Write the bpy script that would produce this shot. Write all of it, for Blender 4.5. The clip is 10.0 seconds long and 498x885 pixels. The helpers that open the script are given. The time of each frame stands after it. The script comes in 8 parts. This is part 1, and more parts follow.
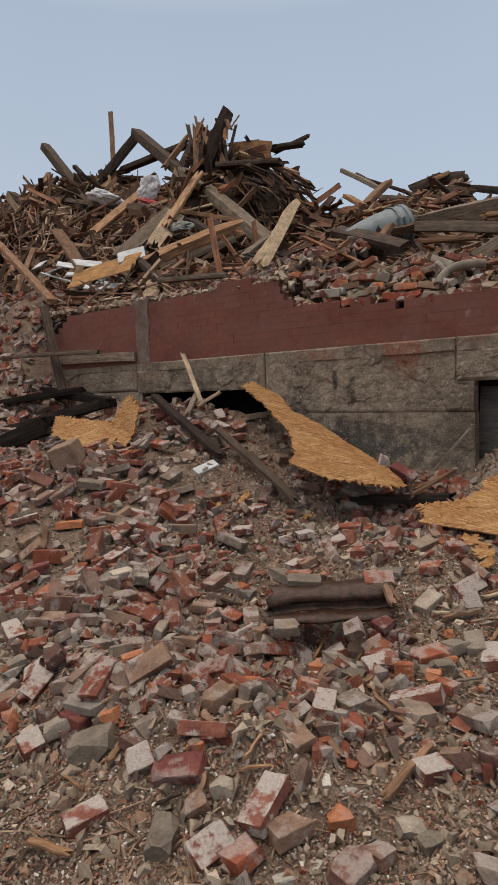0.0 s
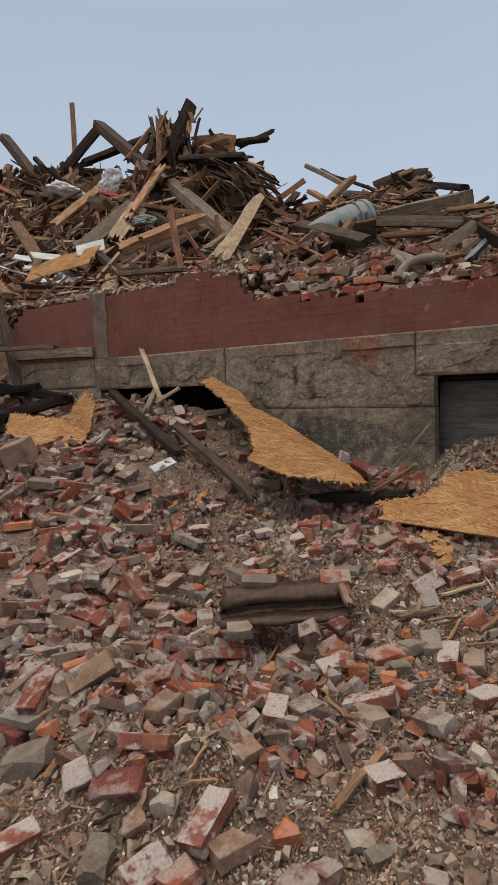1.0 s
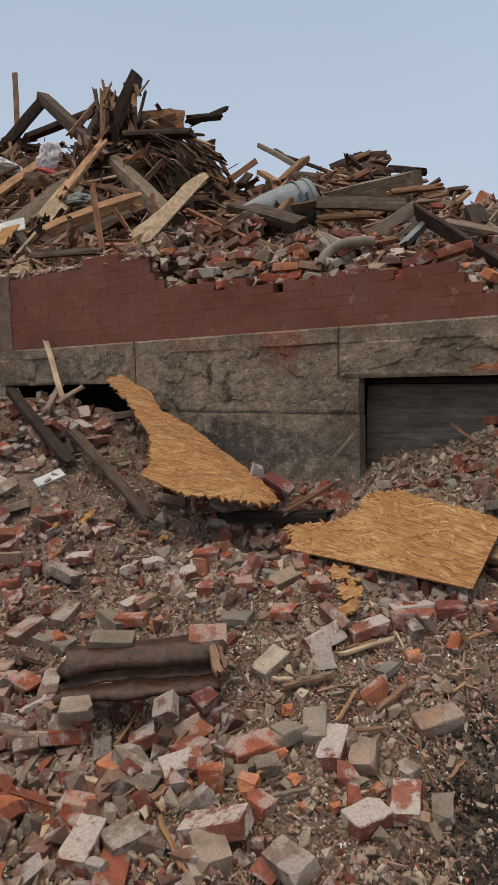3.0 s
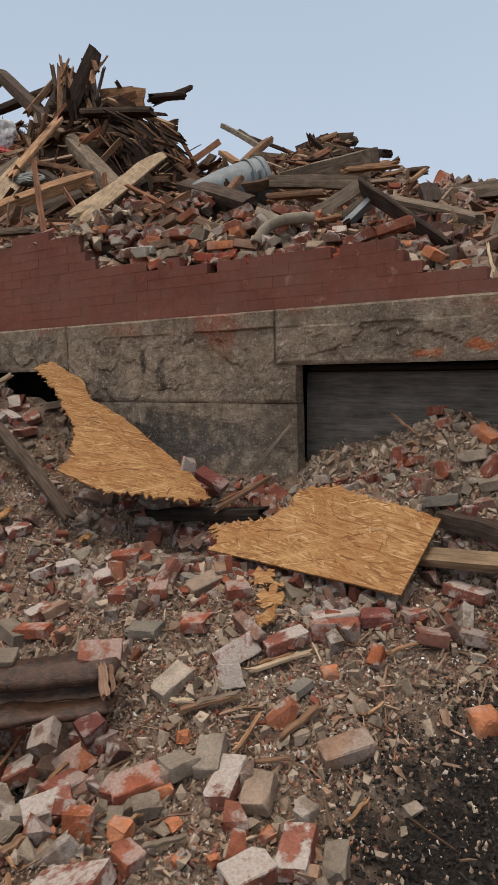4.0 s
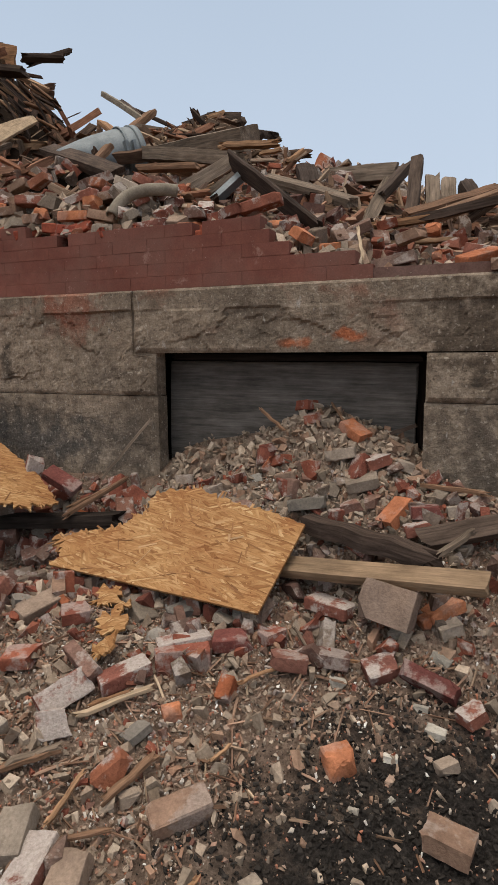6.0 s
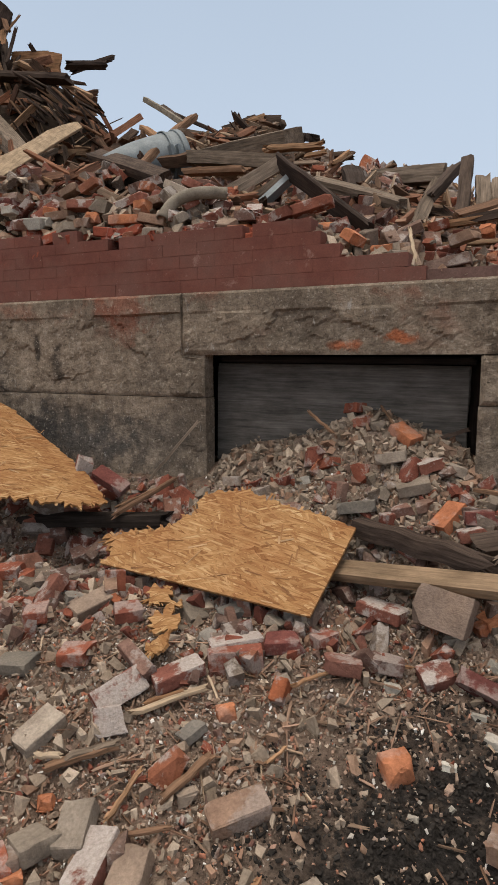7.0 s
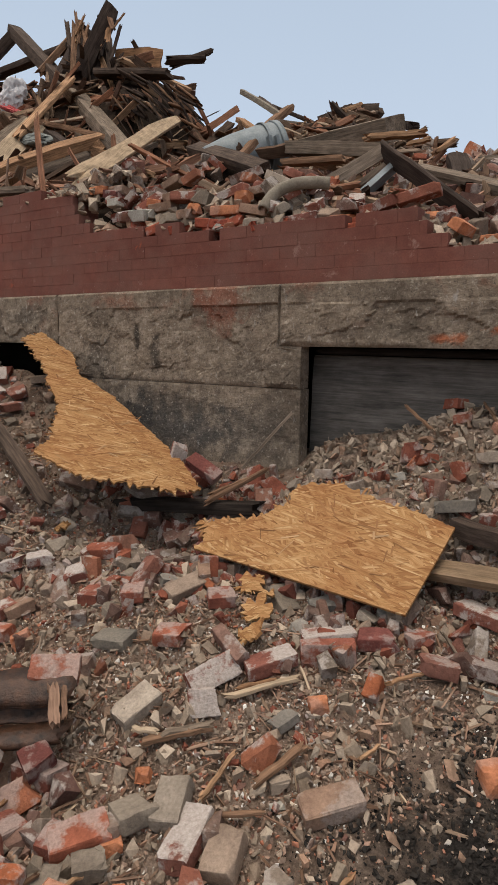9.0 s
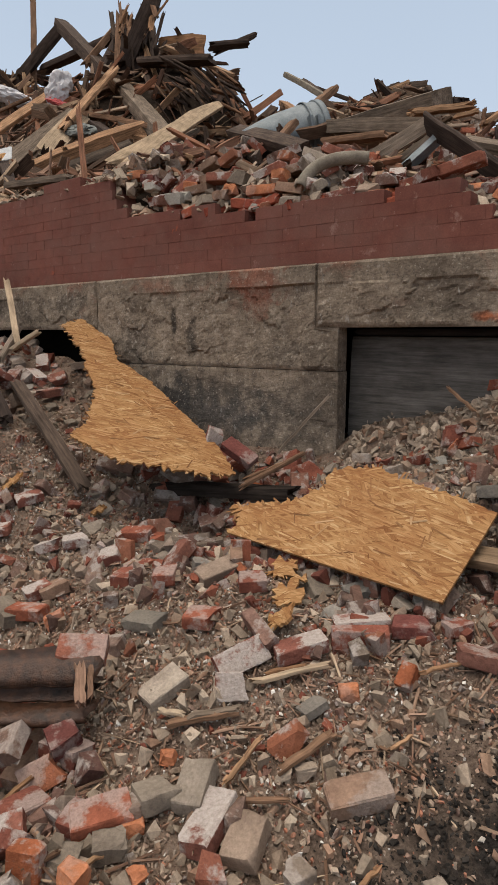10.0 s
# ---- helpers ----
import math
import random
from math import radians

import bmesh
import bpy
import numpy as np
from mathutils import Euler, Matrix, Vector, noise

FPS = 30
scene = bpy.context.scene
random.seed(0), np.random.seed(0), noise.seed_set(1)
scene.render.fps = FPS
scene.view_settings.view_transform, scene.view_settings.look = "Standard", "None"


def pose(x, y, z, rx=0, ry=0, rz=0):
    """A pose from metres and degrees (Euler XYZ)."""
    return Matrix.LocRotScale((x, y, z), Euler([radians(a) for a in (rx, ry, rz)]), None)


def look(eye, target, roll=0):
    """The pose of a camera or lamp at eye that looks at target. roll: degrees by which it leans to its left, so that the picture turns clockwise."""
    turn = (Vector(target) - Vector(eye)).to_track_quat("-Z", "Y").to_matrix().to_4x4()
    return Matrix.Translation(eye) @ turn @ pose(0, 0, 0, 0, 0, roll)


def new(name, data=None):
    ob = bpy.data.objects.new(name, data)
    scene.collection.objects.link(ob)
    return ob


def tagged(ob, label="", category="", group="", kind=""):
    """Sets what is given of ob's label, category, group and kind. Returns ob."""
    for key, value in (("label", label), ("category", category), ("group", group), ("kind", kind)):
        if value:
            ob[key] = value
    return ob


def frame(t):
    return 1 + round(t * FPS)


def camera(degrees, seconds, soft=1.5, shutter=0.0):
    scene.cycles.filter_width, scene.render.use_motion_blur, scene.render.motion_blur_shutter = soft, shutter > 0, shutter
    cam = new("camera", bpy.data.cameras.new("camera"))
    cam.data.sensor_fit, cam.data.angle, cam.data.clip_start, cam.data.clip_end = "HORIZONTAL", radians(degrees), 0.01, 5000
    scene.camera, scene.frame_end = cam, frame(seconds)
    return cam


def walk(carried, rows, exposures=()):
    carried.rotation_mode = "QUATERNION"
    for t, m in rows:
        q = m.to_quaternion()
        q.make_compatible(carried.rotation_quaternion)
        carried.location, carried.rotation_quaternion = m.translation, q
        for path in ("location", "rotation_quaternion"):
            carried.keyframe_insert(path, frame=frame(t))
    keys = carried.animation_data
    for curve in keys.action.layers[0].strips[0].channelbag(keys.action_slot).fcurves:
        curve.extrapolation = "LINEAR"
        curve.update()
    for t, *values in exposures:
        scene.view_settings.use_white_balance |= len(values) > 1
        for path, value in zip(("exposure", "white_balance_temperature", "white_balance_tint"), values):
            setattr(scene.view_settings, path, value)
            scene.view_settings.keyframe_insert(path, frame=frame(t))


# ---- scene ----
cam = camera(43.5, 10.0, 1.0, 0.25)
PATH = [
    (0, (-0.167, 0.291, 0.851), (-1.422, 1.841, 0.697), -1.9),
    (0.5, (-0.072, 0.284, 0.87), (-1.275, 1.874, 0.714), -2.1),
    (1, (-0.165, 0.443, 0.832), (-1.344, 2.05, 0.667), -2.0),
    (1.5, (-0.21, 0.622, 0.874), (-1.375, 2.24, 0.705), -1.6),
    (2, (-0.072, 0.844, 0.904), (-1.212, 2.479, 0.737), -1.3),
    (2.2, (-0.044, 0.926, 0.901), (-1.172, 2.569, 0.729), -1.1),
    (3.3, (-0.153, 1.43, 0.918), (-1.254, 3.086, 0.708), -1.5),
    (3.5, (-0.1, 1.507, 0.907), (-1.179, 3.178, 0.699), -1.1),
    (4, (-0.022, 1.723, 0.891), (-1.084, 3.401, 0.653), -1.4),
    (4.5, (-0.132, 1.918, 0.859), (-1.183, 3.6, 0.602), -1.8),
    (5, (-0.066, 2.04, 0.888), (-1.007, 3.781, 0.604), -1.3),
    (5.2, (0.006, 2.081, 0.903), (-0.847, 3.868, 0.623), -0.8),
    (6.3, (0.001, 2.139, 0.903), (-0.773, 3.961, 0.616), -0.4),
    (6.5, (-0.021, 2.124, 0.903), (-0.818, 3.936, 0.62), -0.5),
    (7, (-0.075, 2.101, 0.901), (-0.943, 3.881, 0.623), -0.2),
    (7.5, (-0.091, 2.086, 0.903), (-1.007, 3.841, 0.623), 0.3),
    (8, (-0.126, 2.078, 0.894), (-1.117, 3.792, 0.607), 0.8),
    (8.5, (-0.145, 2.059, 0.898), (-1.192, 3.738, 0.607), 0.9),
    (9, (-0.146, 2.067, 0.89), (-1.232, 3.719, 0.589), 0.9),
    (9.5, (-0.139, 2.096, 0.87), (-1.274, 3.713, 0.558), 0.8),
    (10, (-0.123, 2.147, 0.844), (-1.329, 3.708, 0.512), 0.2),
]
walk(cam, [(t, look(eye, target, roll)) for t, eye, target, roll in PATH], exposures=[(0, -0.15), (2.2, -0.08), (3.5, -0.06), (4.5, 0.06), (10, 0.1)])

# ---- world, light, exposure ----
world = bpy.data.worlds.new("overcast_sky")
scene.world = world
world.use_nodes = True
wn, wl = world.node_tree.nodes, world.node_tree.links
wn.clear()
w_out = wn.new("ShaderNodeOutputWorld")
w_bg = wn.new("ShaderNodeBackground")
w_sky = wn.new("ShaderNodeTexSky")
w_sky.sky_type = "NISHITA"
w_sky.sun_disc = False
w_sky.sun_elevation, w_sky.sun_rotation = radians(50), radians(200)
w_sky.air_density, w_sky.dust_density, w_sky.ozone_density = 1.0, 6.0, 1.0
w_gain = wn.new("ShaderNodeVectorMath")
w_gain.operation = "SCALE"
w_gain.inputs["Scale"].default_value = 0.03
w_co = wn.new("ShaderNodeTexCoord")
w_sep = wn.new("ShaderNodeSeparateXYZ")
w_ramp = wn.new("ShaderNodeValToRGB")
w_ramp.color_ramp.elements[0].position = 0.0
w_ramp.color_ramp.elements[0].color = (0.58, 0.66, 0.755, 1)
w_ramp.color_ramp.elements[1].position = 1.0
w_ramp.color_ramp.elements[1].color = (1.95, 1.77, 1.54, 1)
el = w_ramp.color_ramp.elements.new(0.22)
el.color = (0.535, 0.62, 0.735, 1)
el = w_ramp.color_ramp.elements.new(0.5)
el.color = (0.46, 0.55, 0.665, 1)
w_noise = wn.new("ShaderNodeTexNoise")
w_noise.inputs["Scale"].default_value = 1.6
w_noise.inputs["Detail"].default_value = 3.0
w_veil = wn.new("ShaderNodeMapRange")
w_veil.inputs["To Min"].default_value = 0.93
w_veil.inputs["To Max"].default_value = 1.07
w_mul = wn.new("ShaderNodeVectorMath")
w_mul.operation = "SCALE"
w_add = wn.new("ShaderNodeVectorMath")
w_add.operation = "ADD"
wl.new(w_co.outputs["Generated"], w_sep.inputs[0])
wl.new(w_co.outputs["Generated"], w_noise.inputs["Vector"])
wl.new(w_sep.outputs["Z"], w_ramp.inputs[0])
wl.new(w_noise.outputs[0], w_veil.inputs["Value"])
wl.new(w_ramp.outputs[0], w_mul.inputs[0])
wl.new(w_veil.outputs[0], w_mul.inputs["Scale"])
wl.new(w_sky.outputs[0], w_gain.inputs[0])
wl.new(w_gain.outputs[0], w_add.inputs[0])
wl.new(w_mul.outputs[0], w_add.inputs[1])
wl.new(w_add.outputs[0], w_bg.inputs["Color"])
w_bg.inputs["Strength"].default_value = 0.9
wl.new(w_bg.outputs[0], w_out.inputs["Surface"])

sun_data = bpy.data.lights.new("sun", "SUN")
sun_data.energy, sun_data.angle, sun_data.color = 1.45, radians(28), (1.0, 0.93, 0.84)
sun = new("sun", sun_data)
sun.matrix_world = look((-2, 1.5, 12), (-2, 4, 0))


# ---- materials ----
def material(name, rough=0.9, metal=0.0, spec=0.3):
    m = bpy.data.materials.new(name)
    m.use_nodes = True
    b = m.node_tree.nodes["Principled BSDF"]
    b.inputs["Roughness"].default_value = rough
    b.inputs["Metallic"].default_value = metal
    b.inputs["Specular IOR Level"].default_value = spec if metal else spec * 0.25
    return m, m.node_tree.nodes, m.node_tree.links, b


def coords(ns, ls, scale=(1, 1, 1), attr=""):
    """Scaled coordinates: the object's own, or a stored vector."""
    if attr:
        src = ns.new("ShaderNodeAttribute")
        src.attribute_name = attr
        out = src.outputs["Vector"]
    else:
        src = ns.new("ShaderNodeTexCoord")
        out = src.outputs["Object"]
    mp = ns.new("ShaderNodeMapping")
    mp.inputs["Scale"].default_value = scale
    ls.new(out, mp.inputs[0])
    return mp.outputs[0]


def shifted(ns, ls, vec, rnd, amount=20.0):
    """Coordinates moved by a random number, so that no two pieces look alike."""
    a = ns.new("ShaderNodeVectorMath")
    a.operation = "MULTIPLY_ADD"
    c = ns.new("ShaderNodeCombineXYZ")
    for i in range(3):
        ls.new(rnd, c.inputs[i])
    ls.new(c.outputs[0], a.inputs[0])
    a.inputs[1].default_value = (amount, amount * 1.7, amount * 0.6)
    ls.new(vec, a.inputs[2])
    return a.outputs[0]


def tex_noise(ns, ls, vec, scale, detail=4.0, rough=0.55):
    n = ns.new("ShaderNodeTexNoise")
    n.inputs["Scale"].default_value = scale
    n.inputs["Detail"].default_value = detail
    n.inputs["Roughness"].default_value = rough
    ls.new(vec, n.inputs["Vector"])
    return n.outputs[0]


def ramp(ns, ls, fac, stops):
    r = ns.new("ShaderNodeValToRGB")
    es = r.color_ramp.elements
    es[0].position, es[0].color = stops[0][0], (*stops[0][1], 1)
    es[1].position, es[1].color = stops[-1][0], (*stops[-1][1], 1)
    for p, c in stops[1:-1]:
        es.new(p).color = (*c, 1)
    ls.new(fac, r.inputs[0])
    return r.outputs[0]


def mix(ns, ls, fac, a, b, mode="MIX"):
    m = ns.new("ShaderNodeMix")
    m.data_type, m.blend_type = "RGBA", mode
    for sock, v in ((0, fac), (6, a), (7, b)):
        if isinstance(v, (int, float)):
            m.inputs[sock].default_value = v
        elif isinstance(v, tuple):
            m.inputs[sock].default_value = (*v, 1)
        else:
            ls.new(v, m.inputs[sock])
    return m.outputs[2]


def bump(ns, ls, b, height, strength=0.5, distance=0.01):
    bp = ns.new("ShaderNodeBump")
    bp.inputs["Strength"].default_value = strength
    bp.inputs["Distance"].default_value = distance
    ls.new(height, bp.inputs["Height"])
    ls.new(bp.outputs[0], b.inputs["Normal"])


def random_value(ns, ls, island=False):
    if island:
        return ns.new("ShaderNodeNewGeometry").outputs["Random Per Island"]
    return ns.new("ShaderNodeObjectInfo").outputs["Random"]


def brick_material(name, stops, mortar, island=False, white=1.0):
    m, ns, ls, b = material(name, 0.92, 0, 0.2)
    rnd = random_value(ns, ls, island)
    v = shifted(ns, ls, coords(ns, ls), rnd)
    col = ramp(ns, ls, rnd, stops)
    soft = tex_noise(ns, ls, v, 14, 5)
    fine = tex_noise(ns, ls, v, 90, 4, 0.7)
    col = mix(ns, ls, 0.7, col, ramp(ns, ls, soft, [(0.3, (0.55, 0.5, 0.48)), (0.7, (1.25, 1.2, 1.15))]), "MULTIPLY")
    col = mix(ns, ls, 0.6, col, ramp(ns, ls, fine, [(0.3, (0.6, 0.6, 0.6)), (0.7, (1.3, 1.3, 1.3))]), "MULTIPLY")
    patch = tex_noise(ns, ls, v, 9, 5, 0.65)
    if not island and mortar > 0.5:
        bed = ns.new("ShaderNodeSeparateXYZ")
        ls.new(ns.new("ShaderNodeTexCoord").outputs["Normal"], bed.inputs[0])
        lift = ns.new("ShaderNodeMath")
        lift.operation = "MULTIPLY_ADD"
        ls.new(bed.outputs["Z"], lift.inputs[0])
        lift.inputs[1].default_value = 0.11 * mortar
        ls.new(patch, lift.inputs[2])
        patch = lift.outputs[0]
    cover = ramp(ns, ls, patch, [(0.51, (0, 0, 0)), (0.585, (mortar, mortar, mortar))])
    lime = ramp(ns, ls, fine, [(0.25, (0.25 * white, 0.21 * white, 0.183 * white)), (0.75, (0.47 * white, 0.42 * white, 0.38 * white))])
    col = mix(ns, ls, cover, col, lime)
    ls.new(col, b.inputs["Base Color"])
    bump(ns, ls, b, mix(ns, ls, 0.5, fine, tex_noise(ns, ls, v, 34, 6, 0.75)), 0.8, 0.014)
    return m


BRICK_STOPS = [(0.0, (0.15, 0.058, 0.043)), (0.18, (0.235, 0.086, 0.06)), (0.30, (0.29, 0.10, 0.06)), (0.38, (0.2, 0.1, 0.078)),
               (0.5, (0.235, 0.168, 0.135)), (0.6, (0.12, 0.067, 0.056)), (0.72, (0.26, 0.207, 0.168)), (0.84, (0.18, 0.147, 0.118)), (0.95, (0.21, 0.12, 0.092)), (1.0, (0.34, 0.118, 0.058))]
M_BRICK = brick_material("loose_brick", BRICK_STOPS, 0.55)
M_BRICK_LIMED = brick_material("limed_brick", [(0.0, (0.2, 0.082, 0.064)), (0.5, (0.25, 0.105, 0.075)), (1.0, (0.18, 0.082, 0.066))], 0.9, white=1.08)
M_BRICK_ORANGE = brick_material("orange_brick", [(0.0, (0.36, 0.135, 0.07)), (1.0, (0.45, 0.19, 0.1))], 0.25)
M_BRICK_DARK = brick_material("dark_brick", [(0.0, (0.125, 0.048, 0.042)), (1.0, (0.175, 0.066, 0.056))], 0.4)
M_BRICK_TAN = brick_material("tan_brick", [(0.0, (0.22, 0.145, 0.105)), (1.0, (0.25, 0.165, 0.12))], 0.4)
M_BRICK_BITS = brick_material("brick_fragments", [(a, (r * 0.86, g * 0.85, b * 0.85)) for a, (r, g, b) in BRICK_STOPS], 0.75, island=True, white=0.95)


def stone_material(name, dark, light, island=False, scale=10.0, stain=(0.35, 0.3, 0.24)):
    m, ns, ls, b = material(name, 0.93, 0, 0.2)
    rnd = random_value(ns, ls, island)
    v = shifted(ns, ls, coords(ns, ls), rnd)
    big = tex_noise(ns, ls, v, scale * 0.35, 4)
    mid = tex_noise(ns, ls, v, scale, 5, 0.65)
    fine = tex_noise(ns, ls, v, scale * 9, 4, 0.7)
    col = ramp(ns, ls, mid, [(0.25, dark), (0.75, light)])
    col = mix(ns, ls, ramp(ns, ls, big, [(0.45, (0, 0, 0)), (0.7, (0.5, 0.5, 0.5))]), col, stain)
    col = mix(ns, ls, 0.55, col, ramp(ns, ls, fine, [(0.3, (0.55, 0.55, 0.55)), (0.7, (1.35, 1.35, 1.35))]), "MULTIPLY")
    if island or name != "wall_stone":
        shade = ramp(ns, ls, rnd, [(0.0, (0.55, 0.53, 0.5)), (0.3, (0.9, 0.86, 0.82)), (0.45, (1.05, 0.72, 0.58)), (0.6, (0.95, 0.93, 0.9)), (0.8, (1.2, 1.17, 1.13)), (1.0, (1.75, 1.72, 1.67))])
        col = mix(ns, ls, 0.8, col, shade, "MULTIPLY")
    ls.new(col, b.inputs["Base Color"])
    bump(ns, ls, b, fine, 0.6, 0.008)
    return m


M_CHUNK = stone_material("stone_chunk", (0.14, 0.113, 0.091), (0.31, 0.262, 0.216))
M_BLUESTONE = stone_material("grey_stone", (0.13, 0.117, 0.103), (0.23, 0.21, 0.187))
M_PALE_STONE = stone_material("pale_stone", (0.24, 0.225, 0.195), (0.40, 0.38, 0.34))
M_CHIPS = stone_material("stone_chips", (0.16, 0.122, 0.093), (0.34, 0.275, 0.215), island=True)


def gravel_material():
    """Pebbles and crumbs: grey, buff, white and brick red."""
    m, ns, ls, b = material("gravel_mix", 0.95, 0, 0.15)
    rnd = random_value(ns, ls, True)
    col = ramp(ns, ls, rnd, [(0.0, (0.12, 0.083, 0.062)), (0.2, (0.24, 0.172, 0.13)), (0.45, (0.33, 0.25, 0.19)), (0.62, (0.3, 0.185, 0.135)),
                             (0.74, (0.35, 0.14, 0.085)), (0.82, (0.2, 0.15, 0.112)), (0.9, (0.38, 0.33, 0.275)), (0.96, (0.55, 0.51, 0.46)), (1.0, (0.7, 0.67, 0.62))])
    v = coords(ns, ls)
    fine = tex_noise(ns, ls, v, 120, 3, 0.7)
    col = mix(ns, ls, 0.5, col, ramp(ns, ls, fine, [(0.3, (0.6, 0.6, 0.6)), (0.7, (1.3, 1.3, 1.3))]), "MULTIPLY")
    ls.new(col, b.inputs["Base Color"])
    bump(ns, ls, b, fine, 0.4, 0.004)
    return m


M_GRAVEL = gravel_material()


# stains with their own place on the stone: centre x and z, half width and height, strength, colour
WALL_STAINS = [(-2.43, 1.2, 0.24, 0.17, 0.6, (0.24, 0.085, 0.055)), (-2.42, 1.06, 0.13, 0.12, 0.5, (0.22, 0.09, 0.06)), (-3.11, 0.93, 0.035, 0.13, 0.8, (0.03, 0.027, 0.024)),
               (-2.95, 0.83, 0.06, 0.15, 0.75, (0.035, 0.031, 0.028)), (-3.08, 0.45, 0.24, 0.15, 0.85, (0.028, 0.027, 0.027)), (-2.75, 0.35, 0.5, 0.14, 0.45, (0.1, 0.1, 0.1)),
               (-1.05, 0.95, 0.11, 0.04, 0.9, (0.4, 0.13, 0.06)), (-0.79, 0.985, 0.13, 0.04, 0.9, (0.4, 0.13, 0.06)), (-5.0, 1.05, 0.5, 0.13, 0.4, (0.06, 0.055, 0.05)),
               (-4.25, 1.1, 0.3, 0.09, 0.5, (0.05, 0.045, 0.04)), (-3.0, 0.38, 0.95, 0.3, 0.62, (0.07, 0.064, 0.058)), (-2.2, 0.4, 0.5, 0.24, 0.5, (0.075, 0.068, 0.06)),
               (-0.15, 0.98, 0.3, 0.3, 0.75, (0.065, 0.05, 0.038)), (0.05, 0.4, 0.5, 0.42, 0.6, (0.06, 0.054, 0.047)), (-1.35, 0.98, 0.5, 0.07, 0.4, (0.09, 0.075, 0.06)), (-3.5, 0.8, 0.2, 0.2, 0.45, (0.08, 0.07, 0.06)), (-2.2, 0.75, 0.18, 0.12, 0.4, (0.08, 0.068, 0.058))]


def spot(ns, ls, v, wobble, cx, cz, rx, rz, k):
    """A ragged-edged patch on the wall face."""
    sub = ns.new("ShaderNodeVectorMath")
    sub.operation = "SUBTRACT"
    ls.new(v, sub.inputs[0])
    sub.inputs[1].default_value = (cx, 0, cz)
    scale = ns.new("ShaderNodeVectorMath")
    scale.operation = "MULTIPLY"
    ls.new(sub.outputs[0], scale.inputs[0])
    scale.inputs[1].default_value = (1 / rx, 0, 1 / rz)
    ln = ns.new("ShaderNodeVectorMath")
    ln.operation = "LENGTH"
    ls.new(scale.outputs[0], ln.inputs[0])
    wob = ns.new("ShaderNodeMath")
    wob.operation = "MULTIPLY_ADD"
    ls.new(wobble, wob.inputs[0])
    wob.inputs[1].default_value = 2.6
    ls.new(ln.outputs["Value"], wob.inputs[2])
    half = ns.new("ShaderNodeMath")
    half.operation = "MULTIPLY"
    ls.new(wob.outputs[0], half.inputs[0])
    half.inputs[1].default_value = 0.25
    return ramp(ns, ls, half.outputs[0], [(0.42, (k, k, k)), (0.56, (0, 0, 0))])


def wall_stone_material():
    """Rock-faced foundation stone: buff grey, red paint drips near the brickwork, sooty and pale streaks."""
    m, ns, ls, b = material("wall_stone", 0.94, 0, 0.15)
    v = coords(ns, ls)
    big = tex_noise(ns, ls, v, 2.2, 5, 0.6)
    mid = tex_noise(ns, ls, v, 11, 6, 0.65)
    fine = tex_noise(ns, ls, v, 85, 5, 0.7)
    col = ramp(ns, ls, mid, [(0.28, (0.14, 0.108, 0.08)), (0.5, (0.225, 0.178, 0.134)), (0.74, (0.32, 0.262, 0.204))])
    col = mix(ns, ls, ramp(ns, ls, big, [(0.36, (0.6, 0.6, 0.6)), (0.54, (0, 0, 0))]), col, (0.085, 0.068, 0.053))
    red = tex_noise(ns, ls, shifted(ns, ls, coords(ns, ls, (1.3, 1.3, 2.2)), big, 0.6), 1.7, 5, 0.6)
    red_mask = ramp(ns, ls, red, [(0.56, (0, 0, 0)), (0.66, (0.5, 0.5, 0.5))])
    sep = ns.new("ShaderNodeSeparateXYZ")
    ls.new(coords(ns, ls), sep.inputs[0])
    band = ns.new("ShaderNodeMapRange")
    band.inputs["From Min"].default_value, band.inputs["From Max"].default_value = 0.85, 1.2
    ls.new(sep.outputs["Z"], band.inputs["Value"])
    gate = ns.new("ShaderNodeMath")
    gate.operation = "MULTIPLY"
    ls.new(red_mask, gate.inputs[0])
    ls.new(band.outputs[0], gate.inputs[1])
    col = mix(ns, ls, gate.outputs[0], col, (0.22, 0.085, 0.055))
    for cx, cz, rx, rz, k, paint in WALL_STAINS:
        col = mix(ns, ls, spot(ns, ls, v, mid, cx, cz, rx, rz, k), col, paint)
    streak = tex_noise(ns, ls, coords(ns, ls, (1, 1, 0.35)), 26, 4, 0.6)
    col = mix(ns, ls, ramp(ns, ls, streak, [(0.66, (0, 0, 0)), (0.74, (0.6, 0.6, 0.6))]), col, (0.42, 0.4, 0.37))
    col = mix(ns, ls, 0.6, col, ramp(ns, ls, fine, [(0.3, (0.5, 0.5, 0.5)), (0.7, (1.4, 1.4, 1.4))]), "MULTIPLY")
    ls.new(col, b.inputs["Base Color"])
    speck = tex_noise(ns, ls, v, 46, 3, 0.6)
    col = mix(ns, ls, ramp(ns, ls, speck, [(0.6, (0, 0, 0)), (0.68, (0.55, 0.55, 0.55))]), col, (0.4, 0.35, 0.29))
    col = mix(ns, ls, ramp(ns, ls, speck, [(0.3, (0.6, 0.6, 0.6)), (0.38, (0, 0, 0))]), col, (0.05, 0.042, 0.035))
    crag = tex_noise(ns, ls, v, 32, 6, 0.7)
    col = mix(ns, ls, 0.75, col, ramp(ns, ls, crag, [(0.32, (0.66, 0.64, 0.62)), (0.5, (0.98, 0.98, 0.98)), (0.7, (1.25, 1.23, 1.2))]), "MULTIPLY")
    ls.new(col, b.inputs["Base Color"])
    both = mix(ns, ls, 0.35, crag, fine)
    bump(ns, ls, b, both, 0.9, 0.016)
    return m


M_WALLSTONE = wall_stone_material()


